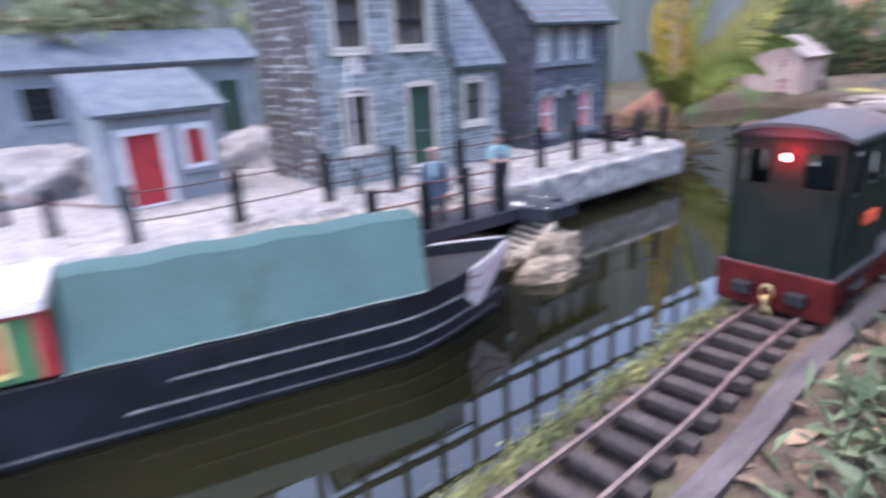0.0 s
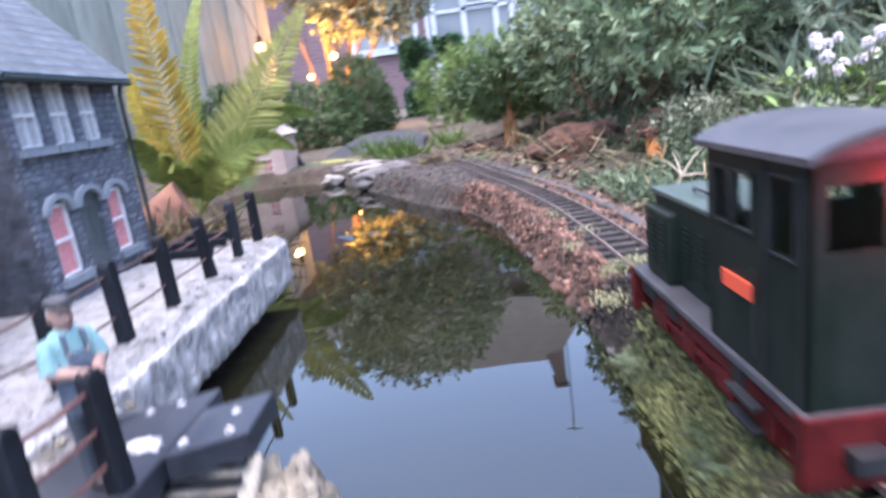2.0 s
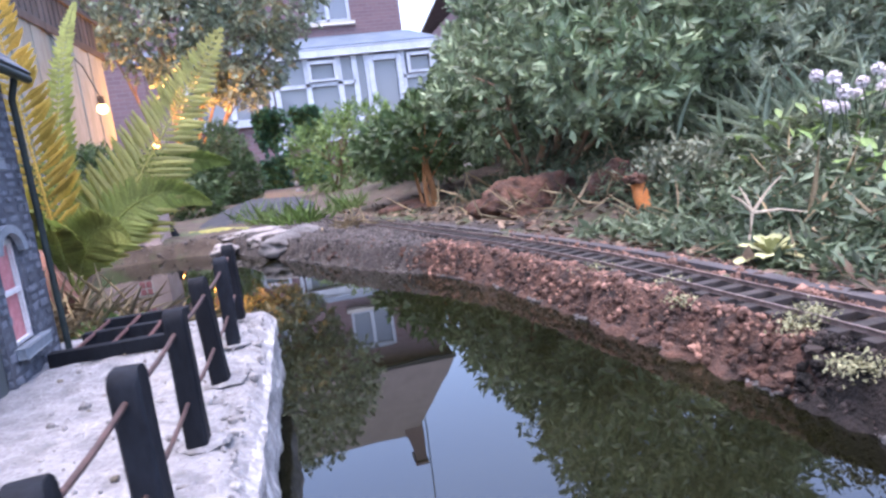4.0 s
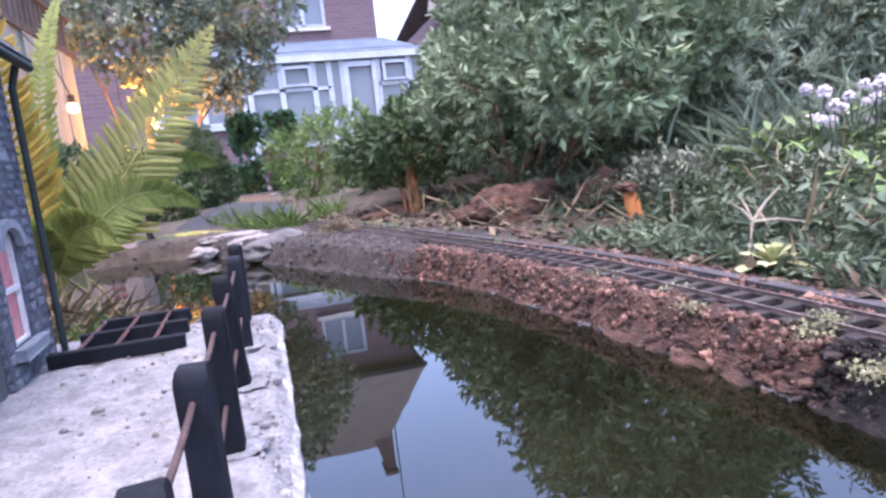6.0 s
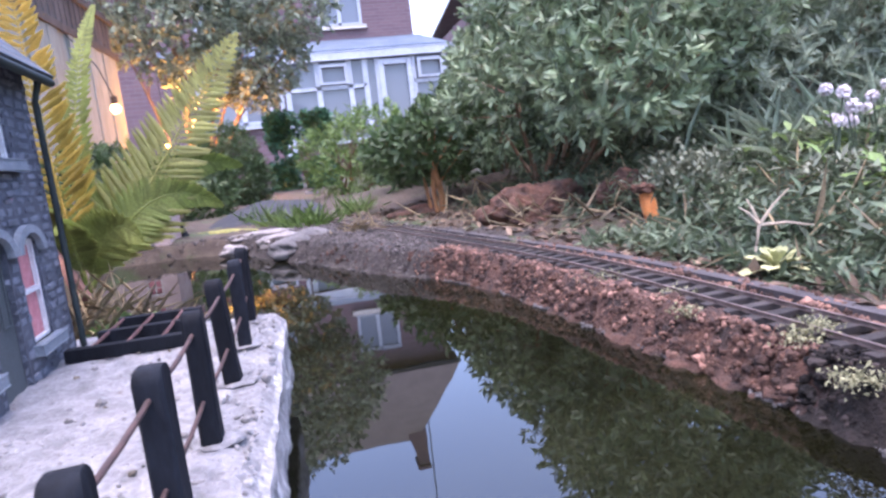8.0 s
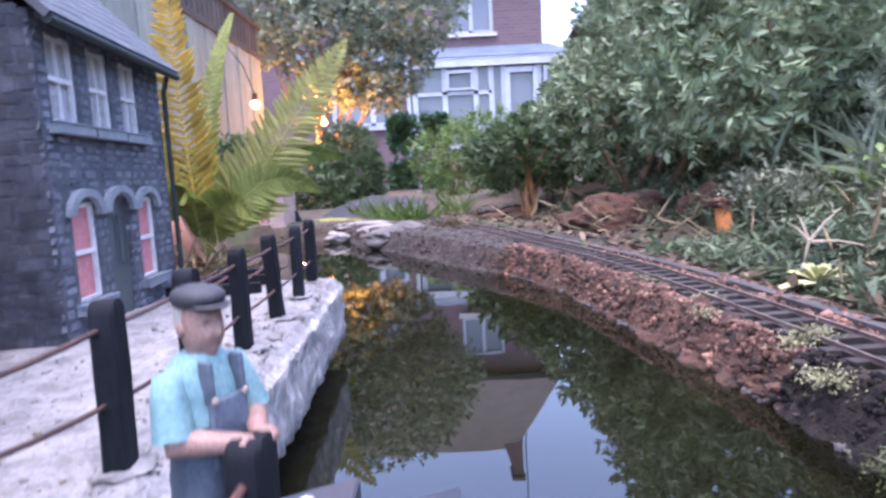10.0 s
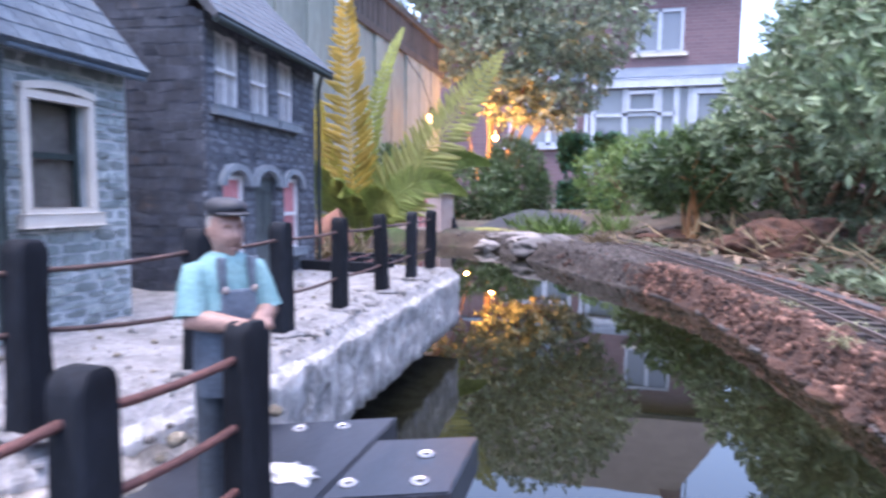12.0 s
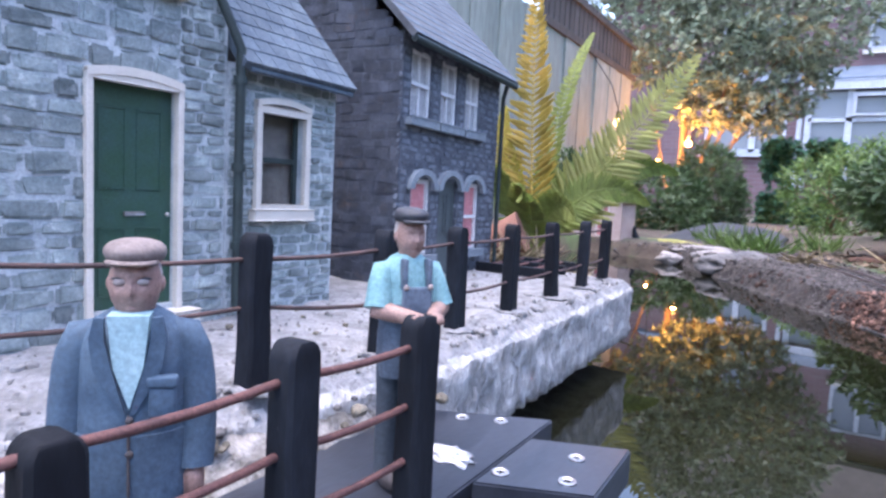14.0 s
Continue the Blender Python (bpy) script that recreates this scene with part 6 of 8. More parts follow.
# low planting on the slope by the track
rng = np.random.default_rng(21)
rows_ = []
for _ in range(3000):
    y = rng.uniform(0.25, 1.9)
    edge = np.interp(y, TRACK_LINE[:, 1], TRACK_LINE[:, 0]) + 0.075
    x = edge + rng.gamma(1.3, 0.22) + (0.16 if y > 1.22 else 0.0)
    if x > 1.5:
        continue
    rows_.append((x, y, height_at(x, y)))
tuft = np.array(rows_)
n_per = 11
base = np.repeat(tuft, n_per, 0) + rng.normal(size=(len(tuft) * n_per, 3)) * [0.012, 0.012, 0.004]
lift = np.repeat(rng.uniform(0.0, 0.07, len(tuft)) * np.where(tuft[:, 0] < 0.06, 0.3, 1.0), n_per)
base[:, 2] += lift * rng.random(len(base))
way = unit(rng.normal(size=base.shape) * [1, 1, 0.5] + [0, 0, 0.55])
size = rng.uniform(0.010, 0.028, len(base))
leaf_mesh("ground_cover_plants", base, way, unit(rng.normal(size=base.shape) * 0.5 + [0, 0, 1]), size, size * rng.uniform(0.14, 0.36, len(base)), M_cover, label="tangle of low leafy plants on the slope by the track")
bpy.data.objects["ground_cover_plants"]["category"] = "plants"


def tuft_of(name, place, count, length, width, material, label, category, seed, spread=0.02, lift=0.6, group="", tall=0.2):
    rng = np.random.default_rng(seed)
    b = np.array(place) + rng.normal(size=(count, 3)) * [spread, spread, spread * tall]
    w = unit(rng.normal(size=(count, 3)) * [1, 1, 0.35] + [0, 0, lift])
    s = length * rng.uniform(0.6, 1.2, count)
    ob = thing(name, pose(*place), label, category, group)
    leaf_mesh("foliage", b, w, unit(rng.normal(size=(count, 3)) * 0.4 + [0, 0, 1]), s, s * width, material, ob)
    return ob


tuft_of("sage_plant", (0.150, 1.26, 0.100), 1100, 0.016, 0.34, M_sage, "grey-green felted sage plant by the track", "plant", 31, 0.030, 0.9, tall=0.6)
tuft_of("sage_plant", (0.25, 1.05, 0.10), 340, 0.022, 0.30, M_sage, "grey-green sage plant among the low leaves", "plant", 32, 0.04)
tuft_of("sage_plant", (0.42, 1.30, 0.13), 340, 0.026, 0.28, M_sage, "grey-green sage plant below the flower heads", "plant", 33, 0.05)
rosette = thing("rosette_plant", pose(0.006, 0.915, 0.036), "pale yellow-green rosette plant at the track edge", "plant")
rng = np.random.default_rng(34)
for k in range(15):
    a, lift_ = k * 2.4 + 0.5, -0.10 + 1.35 * k / 14
    size_ = 0.036 - 0.012 * k / 14
    side_ = Vector((-math.sin(a), math.cos(a), 0))
    rings_ = []
    for q, w_ in ((0.0, 0.07), (0.25, 0.09), (0.5, 0.17), (0.72, 0.27), (0.90, 0.22), (1.0, 0.06)):
        c_ = Vector((0.004, 0.905, 0.030)) + Vector((math.cos(a), math.sin(a), 0)) * size_ * q * math.cos(lift_) + Vector((0, 0, 1)) * size_ * (q * math.sin(lift_) + 0.35 * q - 0.45 * q * q)
        rings_.append([c_ - side_ * size_ * w_ + Vector((0, 0, 0.0018)), c_, c_ + side_ * size_ * w_ + Vector((0, 0, 0.0018)), c_ - Vector((0, 0, 0.0008))])
    bm = bmesh.new()
    loft(bm, rings_)
    wpart("leaf", bm, M_pale, rosette, smooth=1.0)
for k, (x, y) in enumerate([(0.34, 1.30), (0.44, 1.24), (0.52, 1.40), (0.58, 1.16), (0.66, 1.30), (0.74, 1.05), (0.80, 1.38), (0.86, 1.18), (0.68, 0.92), (0.92, 0.95)]):
    tuft_of("tall_grass", (x, y, height_at(x, y) + 0.02), 90, 0.130, 0.014, M_blade, "tall pale green grass blades behind the bed", "plant", 40 + k, 0.045, 1.1)
bush("feathery_shrub", (0.66, 1.36, 0.1), [(0.46, 1.42, 0.24, 0.12, 0.10, 0.11), (0.62, 1.40, 0.32, 0.13, 0.13, 0.16), (0.78, 1.36, 0.38, 0.16, 0.15, 0.20), (0.95, 1.20, 0.34, 0.16, 0.16, 0.20), (0.76, 1.50, 0.40, 0.18, 0.18, 0.14), (1.00, 1.42, 0.40, 0.20, 0.18, 0.17)],
     4200, 9, 0.026, 0.24, M_hedge, "feathery pale green shrub behind the allium heads", "bush", 16, stems=6, up=1.2)
for k, (x, y, z, count, length) in enumerate([(0.30, 1.16, 0.115, 75, 0.034), (0.42, 1.10, 0.125, 85, 0.038), (0.36, 1.02, 0.115, 75, 0.032), (0.52, 1.06, 0.135, 85, 0.040), (0.24, 0.98, 0.095, 65, 0.030), (0.46, 0.94, 0.120, 75, 0.034), (0.30, 0.86, 0.095, 70, 0.032), (0.60, 0.98, 0.140, 85, 0.040)]):
    tuft_of("broad_leaf_plant", (x, y, z), count, length, 0.38, M_round if k % 2 else M_lightbush, "broad-leaved green plant in the bed below the alliums", "plant", 140 + k, 0.035, 0.75, tall=0.7)
for k, (x, y, z) in enumerate([(-0.50, 2.25, 0.0), (-0.44, 2.10, 0.0), (-0.60, 2.45, 0.0), (-0.30, 2.35, 0.0)]):
    tuft_of("grass_tuft", (x, y, z), 90, 0.10, 0.04, M_lightbush, "green grass tuft by the far stones", "plant", 50 + k, 0.03, 1.2)
for k, (x, y, z) in enumerate([(-0.63, 1.02, 0.03), (-0.68, 1.14, 0.03), (-0.60, 1.10, 0.0)]):
    tuft_of("dry_plant", (x, y, z), 160, 0.065, 0.022, M_dry, "tangle of dry straw-coloured stalks behind the quay", "plant", 60 + k, 0.03, 0.5)
tuft_of("dry_grass_tuft", (-0.33, 1.80, 0.02), 120, 0.05, 0.06, M_dry, "flattened dry grass beside the track", "plant", 64, 0.03, 0.3)
tuft_of("green_sprig", (-0.60, 1.02, 0.03), 60, 0.03, 0.35, M_lightbush, "small green sprig at the quay end", "plant", 65, 0.012, 0.8)

# chive heads on thin stalks
bm = bmesh.new()
for j in range(60):
    d = unit(np.random.default_rng(j).normal(size=3))
    rod(bm, d * 0.003, d * 0.013, 0.0012, 0.0022, 5)
head_mesh = mesh_of("flower_head", bm, M_pink)
bm = bmesh.new()
tube(bm, [(0, 0, -0.16), (0.008, 0.004, -0.08), (0, 0, 0)], [0.0022, 0.002, 0.0016], 6)
stalk_mesh = mesh_of("stalk", bm, M_cover)
rnd = random.Random(9)
for k in range(24):
    y = rnd.uniform(1.04, 1.20)
    x = 0.11 + (y - 1.0) * 1.10 + abs(rnd.gauss(0.09, 0.11))
    z = rnd.uniform(0.150, 0.205)
    ob = thing("chive_flower", pose(x, y, z, rnd.uniform(-12, 12), rnd.uniform(-12, 12), rnd.uniform(0, 360)), "round pale lilac allium seed head on a stalk", "flower", "allium heads")
    for nm, me in (("flower_head", head_mesh), ("stalk", stalk_mesh)):
        c = new(nm, me)
        c.parent = ob
        s = rnd.uniform(0.50, 0.74)
        c.scale = (s, s, 1.0 if nm == "stalk" else s)

# moss along the near bank
rng = np.random.default_rng(77)
pts = []
while len(pts) < 2600:
    y = rng.uniform(-0.3, 0.64)
    e = np.interp(y, [p[1] for p in POND[:8]], [p[0] for p in POND[:8]])
    t = np.interp(y, TRACK_LINE[:, 1], TRACK_LINE[:, 0]) - 0.03
    x = rng.uniform(e - 0.004, max(t, e + 0.01))
    pts.append((x, y, height_at(x, y) + 0.002))
pts = np.array(pts)
base = np.repeat(pts, 16, 0) + rng.normal(size=(len(pts) * 16, 3)) * [0.006, 0.006, 0.003]
clump = np.array([noise.noise(Vector((p[0] * 40, p[1] * 40, 5))) for p in pts])
base[:, 2] += np.repeat(np.clip(clump, -0.1, 0.6) * 0.012, 16) * rng.random(len(base))
size = rng.uniform(0.0018, 0.0045, len(base))
ob = leaf_mesh("bank_moss", base, unit(rng.normal(size=base.shape) + [0, 0, 0.8]), unit(rng.normal(size=base.shape) + [0, 0, 1]), size, size * 0.45, M_moss, label="yellow-green moss and weed on the near bank")
ob["category"] = "moss"
for k, (x, y, z, count, spread) in enumerate([(-0.088, 0.760, RAIL - 0.004, 420, 0.0075), (-0.106, 0.752, RAIL - 0.007, 260, 0.007), (-0.121, 0.690, RAIL - 0.010, 300, 0.008), (-0.124, 0.850, RAIL - 0.007, 200, 0.006), (-0.105, 0.90, RAIL - 0.006, 160, 0.009), (-0.125, 1.0, RAIL - 0.006, 160, 0.010)]):
    tuft_of("bank_weed", (x, y, z), count, 0.0034, 0.60, M_weed, "small pale yellow-green weed between the sleepers", "plant", 90 + k, spread, 0.9, tall=0.38)
# weeds that hang into the water
rng = np.random.default_rng(78)
for k, y in enumerate([0.50, 0.62, 0.40]):
    e = np.interp(y, [p[1] for p in POND[:8]], [p[0] for p in POND[:8]])
    b = np.array([e + 0.006, y, 0.004]) + rng.normal(size=(60, 3)) * [0.006, 0.016, 0.004]
    weed = thing("trailing_weed", pose(e, y, 0.0), "trailing green weed over the water's edge", "plant")
    leaf_mesh("foliage", b, unit(np.array([-0.8, 0, -0.15]) + rng.normal(size=(60, 3)) * 0.35), unit(rng.normal(size=(60, 3)) * 0.3 + [0, 0, 1]), rng.uniform(0.008, 0.020, 60), rng.uniform(0.0010, 0.0020, 60), M_cover, weed)


def fern(place, fronds, seed):
    """A fern: fronds of tapering leaflets along arching ribs."""
    rng = np.random.default_rng(seed)
    ob = thing("fern", pose(*place), "tall green fern with warm lamplight put into its gold frond colours", "fern")
    for (dx, dy, dz), bend, wide, leafmat in fronds:
        start, end = np.array(place), np.array(place) + [dx, dy, dz]
        mid = (start + end) / 2 + bend
        s = np.linspace(0, 1, 44)[:, None]
        rib = (1 - s) ** 2 * start + 2 * s * (1 - s) * mid + s ** 2 * end
        bm = bmesh.new()
        tube(bm, [Vector(p) for p in rib], [0.0020 * (1 - 0.8 * k / 43) for k in range(44)], 5)
        frond = wpart("frond", bm, leafmat, ob, smooth=1.0)
        tang = unit(np.gradient(rib, axis=0))
        flat = unit(np.cross(tang, np.array([0.25, 1.0, 0.2])))
        b, w, o, l, wd = [], [], [], [], []
        for k in range(6, 44):
            q = (k - 6) / 37
            ln = wide * (min(1.0, q * 5 + 0.45)) * (1 - q) ** 0.75 + 0.004
            for sd in (-1, 1):
                dirn = unit(flat[k] * sd + tang[k] * 0.75 + np.array([0, 0, -0.12]) + rng.normal(size=3) * 0.06)
                nrm = unit(np.cross(dirn, tang[k]) * sd)
                for s2 in (-1, 1):
                    b.append(rib[k])
                    w.append(dirn + np.array([0, 0, -0.10]))
                    o.append(nrm + s2 * 0.2 * tang[k])
                    l.append(ln * 1.04)
                    wd.append(0.0100 + 0.03 * ln)
                for j in range(11):
                    f = j / 11
                    p = rib[k] + dirn * ln * f + np.array([0, 0, -0.15]) * ln * f * f
                    for s2 in (-1, 1):
                        b.append(p)
                        w.append(tang[k] * s2 + dirn * 0.7)
                        o.append(nrm + rng.normal(size=3) * 0.15)
                        l.append(0.0014 + (0.030 * ln + 0.0026) * (1 - f) ** 0.7)
                        wd.append(0.6 * l[-1])
        lo = leaf_mesh("frond_foliage", b, w, o, l, wd, leafmat, kind="stuff")
        lo.parent = frond
    return ob


# upright frond: warm lamp glow painted into its amber base colour
M_fern_amber = surf("lamp_amber_fern_frond", (0.46, 0.36, 0.075), (0.66, 0.46, 0.11), 8, 0.5, 0.0, 400, island=0.3, trans=0.5)
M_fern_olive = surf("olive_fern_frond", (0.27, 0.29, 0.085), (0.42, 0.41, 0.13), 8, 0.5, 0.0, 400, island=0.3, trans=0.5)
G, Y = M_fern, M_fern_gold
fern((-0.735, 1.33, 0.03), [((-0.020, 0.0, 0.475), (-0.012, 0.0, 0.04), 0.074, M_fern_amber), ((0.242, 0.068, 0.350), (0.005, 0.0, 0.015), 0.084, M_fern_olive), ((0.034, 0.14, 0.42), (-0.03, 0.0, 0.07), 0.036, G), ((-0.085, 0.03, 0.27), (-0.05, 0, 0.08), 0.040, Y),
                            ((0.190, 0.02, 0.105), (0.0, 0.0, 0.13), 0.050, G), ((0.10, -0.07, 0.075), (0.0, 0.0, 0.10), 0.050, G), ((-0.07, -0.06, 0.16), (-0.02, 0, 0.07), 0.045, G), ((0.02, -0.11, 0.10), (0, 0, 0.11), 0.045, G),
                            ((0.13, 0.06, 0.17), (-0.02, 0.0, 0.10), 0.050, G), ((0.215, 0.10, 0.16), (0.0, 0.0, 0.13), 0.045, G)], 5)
# hedge behind the laurel
bush("tall_hedge", (1.2, 2.6, 0.0), [(0.75, 2.75, 0.50, 0.45, 0.4, 0.55), (1.35, 2.3, 0.46, 0.55, 0.45, 0.44), (1.6, 1.5, 0.42, 0.45, 0.6, 0.50), (1.7, 0.7, 0.38, 0.45, 0.6, 0.45), (0.55, 3.0, 0.40, 0.3, 0.3, 0.42), (1.2, 2.9, 0.25, 0.5, 0.35, 0.35), (1.5, 1.9, 0.25, 0.4, 0.5, 0.35)],
     6400, 7, 0.050, 0.5, M_hedge, "tall mixed green hedge behind the laurel", "hedge", 14, stems=8, fill=0.35)
# dry stalks through the low planting
rng = np.random.default_rng(81)
n = 420
yy = rng.uniform(0.55, 1.9, n)
xx = np.interp(yy, TRACK_LINE[:, 1], TRACK_LINE[:, 0]) + 0.09 + rng.gamma(1.5, 0.20, n)
b = np.stack([xx, yy, ground_height(xx, yy) + rng.uniform(0.0, 0.03, n)], 1)
ln = rng.uniform(0.03, 0.09, n)
ob = leaf_mesh("dry_stalks", b, unit(rng.normal(size=(n, 3)) * [1, 1, 0.5] + [0, 0, 0.7]), unit(rng.normal(size=(n, 3))), ln, rng.uniform(0.0012, 0.0026, n), M_dry, label="thin dry straw stalks among the low plants")
ob["category"] = "stalks"

# ---- rocks, far shore, bank pieces ----
M_brownrock = surf("red_brown_rock", (0.042, 0.025, 0.020), (0.155, 0.076, 0.050), 34, 0.92, 1.0, 160, step=0.009, stain=(0.16, 0.13, 0.11), stain_scale=45, stain_at=0.62)
M_greyrock = surf("grey_flat_rock", (0.055, 0.053, 0.055), (0.145, 0.136, 0.135), 25, 0.8, 0.9, 250, step=0.003)
M_palerock = surf("pale_flat_rock", (0.16, 0.145, 0.138), (0.275, 0.25, 0.24), 25, 0.8, 0.9, 250, step=0.003)
M_plaster_rock = surf("cream_plaster_rock", (0.085, 0.074, 0.058), (0.25, 0.222, 0.175), 55, 0.9, 1.0, 350, step=0.004, stain=(0.09, 0.082, 0.065), stain_scale=48, stain_at=0.55)
M_tarp = surf("dark_grey_liner", (0.030, 0.033, 0.040), (0.055, 0.058, 0.066), 20, 0.8, 0.6, 200, spec=0.2)
M_log = surf("mossy_log", (0.18, 0.18, 0.05), (0.30, 0.28, 0.10), 20, 0.9, 0.9, 200, step=0.003)
M_pinkwall = surf("pink_grey_render", (0.38, 0.28, 0.25), (0.48, 0.37, 0.33), 25, 0.85, 0.5, 400)
M_terracotta = surf("terracotta_pot", (0.58, 0.17, 0.05), (0.70, 0.26, 0.08), 25, 0.8, 0.5, 400)

for name, c, s, seed, mat, label in (
        ("boulder", (0.030, 1.570, 0.038), (0.118, 0.075, 0.062), 1, M_brownrock, "large red-brown boulder beside the track"),
        ("boulder", (0.125, 1.42, 0.060), (0.052, 0.042, 0.046), 2, M_brownrock, "small red-brown boulder under the laurel"),
        ("boulder", (-0.14, 2.02, 0.02), (0.09, 0.06, 0.03), 4, M_brownrock, "low earthy mound by the far shrub"),
        ("flat_rock", (-0.56, 2.02, 0.020), (0.085, 0.045, 0.014), 5, M_palerock, "pale flat rock at the pond's far end"),
        ("flat_rock", (-0.50, 1.88, 0.016), (0.060, 0.050, 0.018), 6, M_palerock, "pale flat rock at the pond's far end"),
        ("flat_rock", (-0.47, 1.76, 0.010), (0.055, 0.050, 0.024), 7, M_greyrock, "grey rock at the pond's far end"),
        ("flat_rock", (-0.41, 1.70, 0.006), (0.040, 0.040, 0.018), 8, M_greyrock, "grey rock at the pond's far end"),
        ("flat_rock", (-0.43, 1.84, 0.020), (0.055, 0.045, 0.018), 9, M_greyrock, "grey rock at the pond's far end"),
        ("flat_rock", (-0.62, 1.92, 0.002), (0.030, 0.025, 0.016), 10, M_palerock, "small pale rock in the shallow water")):
    bm = bmesh.new()
    if seed < 3:
        crag(bm, c, s, seed)
    else:
        rock(bm, c, s, 0.32, seed, 4, 1.5)
    tagged(part(name, bm, mat, smooth=4), label, "rock", "rocks round the pond")
# plastered rock round the landing steps
for c, size, seed in (((-0.325, 0.487, -0.008), (0.021, 0.036, 0.033), 11), ((-0.302, 0.452, -0.016), (0.022, 0.040, 0.024), 13), ((-0.385, 0.452, -0.020), (0.046, 0.042, 0.019), 12), ((-0.366, 0.505, -0.010), (0.034, 0.034, 0.026), 17)):
    bm = bmesh.new()
    crag(bm, c, size, seed)
    tagged(part("plaster_rock", bm, M_plaster_rock, smooth=4), "cream plastered rock round the landing steps", "rock", "plastered rocks at the steps")
bm = bmesh.new()
crag(bm, (-0.415, 0.30, -0.005), (0.045, 0.20, 0.030), 14)
tagged(part("quay_footing", bm, M_plaster_rock, smooth=4), "rough plastered footing under the landing stage", "footing")
# plaster bed of the steps
bm = bmesh.new()
rings = []
for j in range(31):
    q = j / 30
    rings.append([(-0.396 + 0.056 * i / 16, 0.506 - 0.046 * q + 0.002 * math.sin(i), 0.0215 - 0.0335 * q + 0.0013 * noise.noise(Vector((i * 0.7, j * 0.6, 3)))) for i in range(17)] )
loft(bm, rings, cap=False, closed=False)
M_cream = surf("cream_plaster", (0.17, 0.157, 0.13), (0.30, 0.282, 0.245), 60, 0.9, 0.9, 400, step=0.003, stain=(0.14, 0.13, 0.11), stain_scale=60, stain_at=0.60)
ob = part("plaster_bed", bm, M_cream, smooth=4)
ob.modifiers.new("thick", "SOLIDIFY").thickness = 0.008
tagged(ob, "cream plaster bed under the landing steps", "plaster")
# rubble slope from the quay edge down to the stage
bm = bmesh.new()
rings = []
for j in range(121):
    y = 0.16 + 0.37 * j / 120
    e = quay_edge(y)
    ring = []
    for i in range(15):
        q = i / 14
        x = e - 0.012 + (-0.436 - e + 0.014) * q
        n_ = noise.noise(Vector((x * 70, y * 70, 3))) + 0.7 * noise.noise(Vector((x * 170, y * 170, 8))) + 0.4 * noise.noise(Vector((x * 380, y * 380, 2)))
        ring.append((x, y, QUAY - 0.001 + (STAGE - QUAY - 0.004) * q + 0.0024 * n_))
    rings.append(ring)
loft(bm, rings, cap=False, closed=False)
M_debris = surf("grey_plaster_debris", (0.11, 0.10, 0.09), (0.38, 0.36, 0.34), 110, 0.9, 1.0, 420, step=0.004, stain=(0.09, 0.08, 0.065), stain_scale=90, stain_at=0.56)
tagged(part("rubble_slope", bm, M_debris, smooth=4), "slope of grey broken plaster between quay and stage", "rubble")
for k, (x, y) in enumerate(QUAY_POSTS[4:]):
    bm = bmesh.new()
    rock(bm, (x + 0.002, y - 0.001, QUAY + 0.0006), (0.0100, 0.0085, 0.0012), 0.4, 50 + k, 3, 2.0)
    tagged(part("plaster_pad", bm, M_quay, smooth=4), "white plaster pad round a post foot", "plaster", "plaster pads at the posts")
# rubble between quay and stage
rnd = random.Random(12)
for k in range(90):
    y = rnd.uniform(0.22, 0.54)
    x = quay_edge(y) + rnd.uniform(-0.030, 0.022)
    z = QUAY - 0.004 - max(0.0, x - quay_edge(y) + 0.004) * 0.8
    bm = bmesh.new()
    r = rnd.uniform(0.0012, 0.0034)
    rock(bm, (x, y, z), (r, r * rnd.uniform(0.7, 1.3), r * 0.7), 0.4, k, 2, 1.6)
    tagged(part("rubble_stone", bm, (M_quay, M_plaster_rock, M_greyrock)[k % 3], smooth=4), "small loose rubble stone on the quay edge", "stone", "loose stones on the quay")
for k in range(40):
    y, x = rnd.uniform(-0.1, 0.9), rnd.uniform(-0.56, -0.47)
    bm = bmesh.new()
    r = rnd.uniform(0.0008, 0.0020)
    rock(bm, (x, y, QUAY + r * 0.4), (r, r * rnd.uniform(0.7, 1.3), r * 0.7), 0.4, k, 2, 1.6)
    tagged(part("rubble_stone", bm, M_plaster_rock, smooth=4), "small grit stone on the quay", "stone", "loose stones on the quay")

# crumbs of broken plaster before the cottages
ico = bmesh.new()
bmesh.ops.create_icosphere(ico, subdivisions=1, radius=1.0)
iv = np.array([v.co[:] for v in ico.verts])
ifc = np.array([[v.index for v in f.verts] for f in ico.faces])
ico.free()
rng = np.random.default_rng(18)
n = 1900
yy = 0.18 + 0.72 * rng.random(n) ** 1.5
edge_x = np.interp(yy, [-0.6, 0.1, 0.40, 0.55, 0.905], [-0.50, -0.485, -0.462, -0.432, -0.442])
xx = np.where(rng.random(n) < 0.55, edge_x - 0.004 - np.abs(rng.normal(0, 0.018, n)), rng.uniform(-0.566, -0.47, n))
r = rng.gamma(1.3, 0.00042, n) + 0.00030
v = iv[None] * (r[:, None, None] * rng.uniform(0.6, 1.4, (n, 1, 3))) * rng.uniform(0.8, 1.2, (n, len(iv), 1)) + np.stack([xx, yy, QUAY + 0.2 * r - 0.0002], 1)[:, None]
f = (ifc[None] + (np.arange(n) * len(iv))[:, None, None]).reshape(-1, 3)
M_crumb = surf("plaster_crumbs", (0.17, 0.162, 0.158), (0.27, 0.264, 0.262), 60, 0.9, 0.0, 700, island=0.25)
crumbs = raw_part("plaster_crumbs", v.reshape(-1, 3).tolist(), f.tolist(), M_crumb, label="crumbs of broken plaster strewn over the quay", kind="stuff")
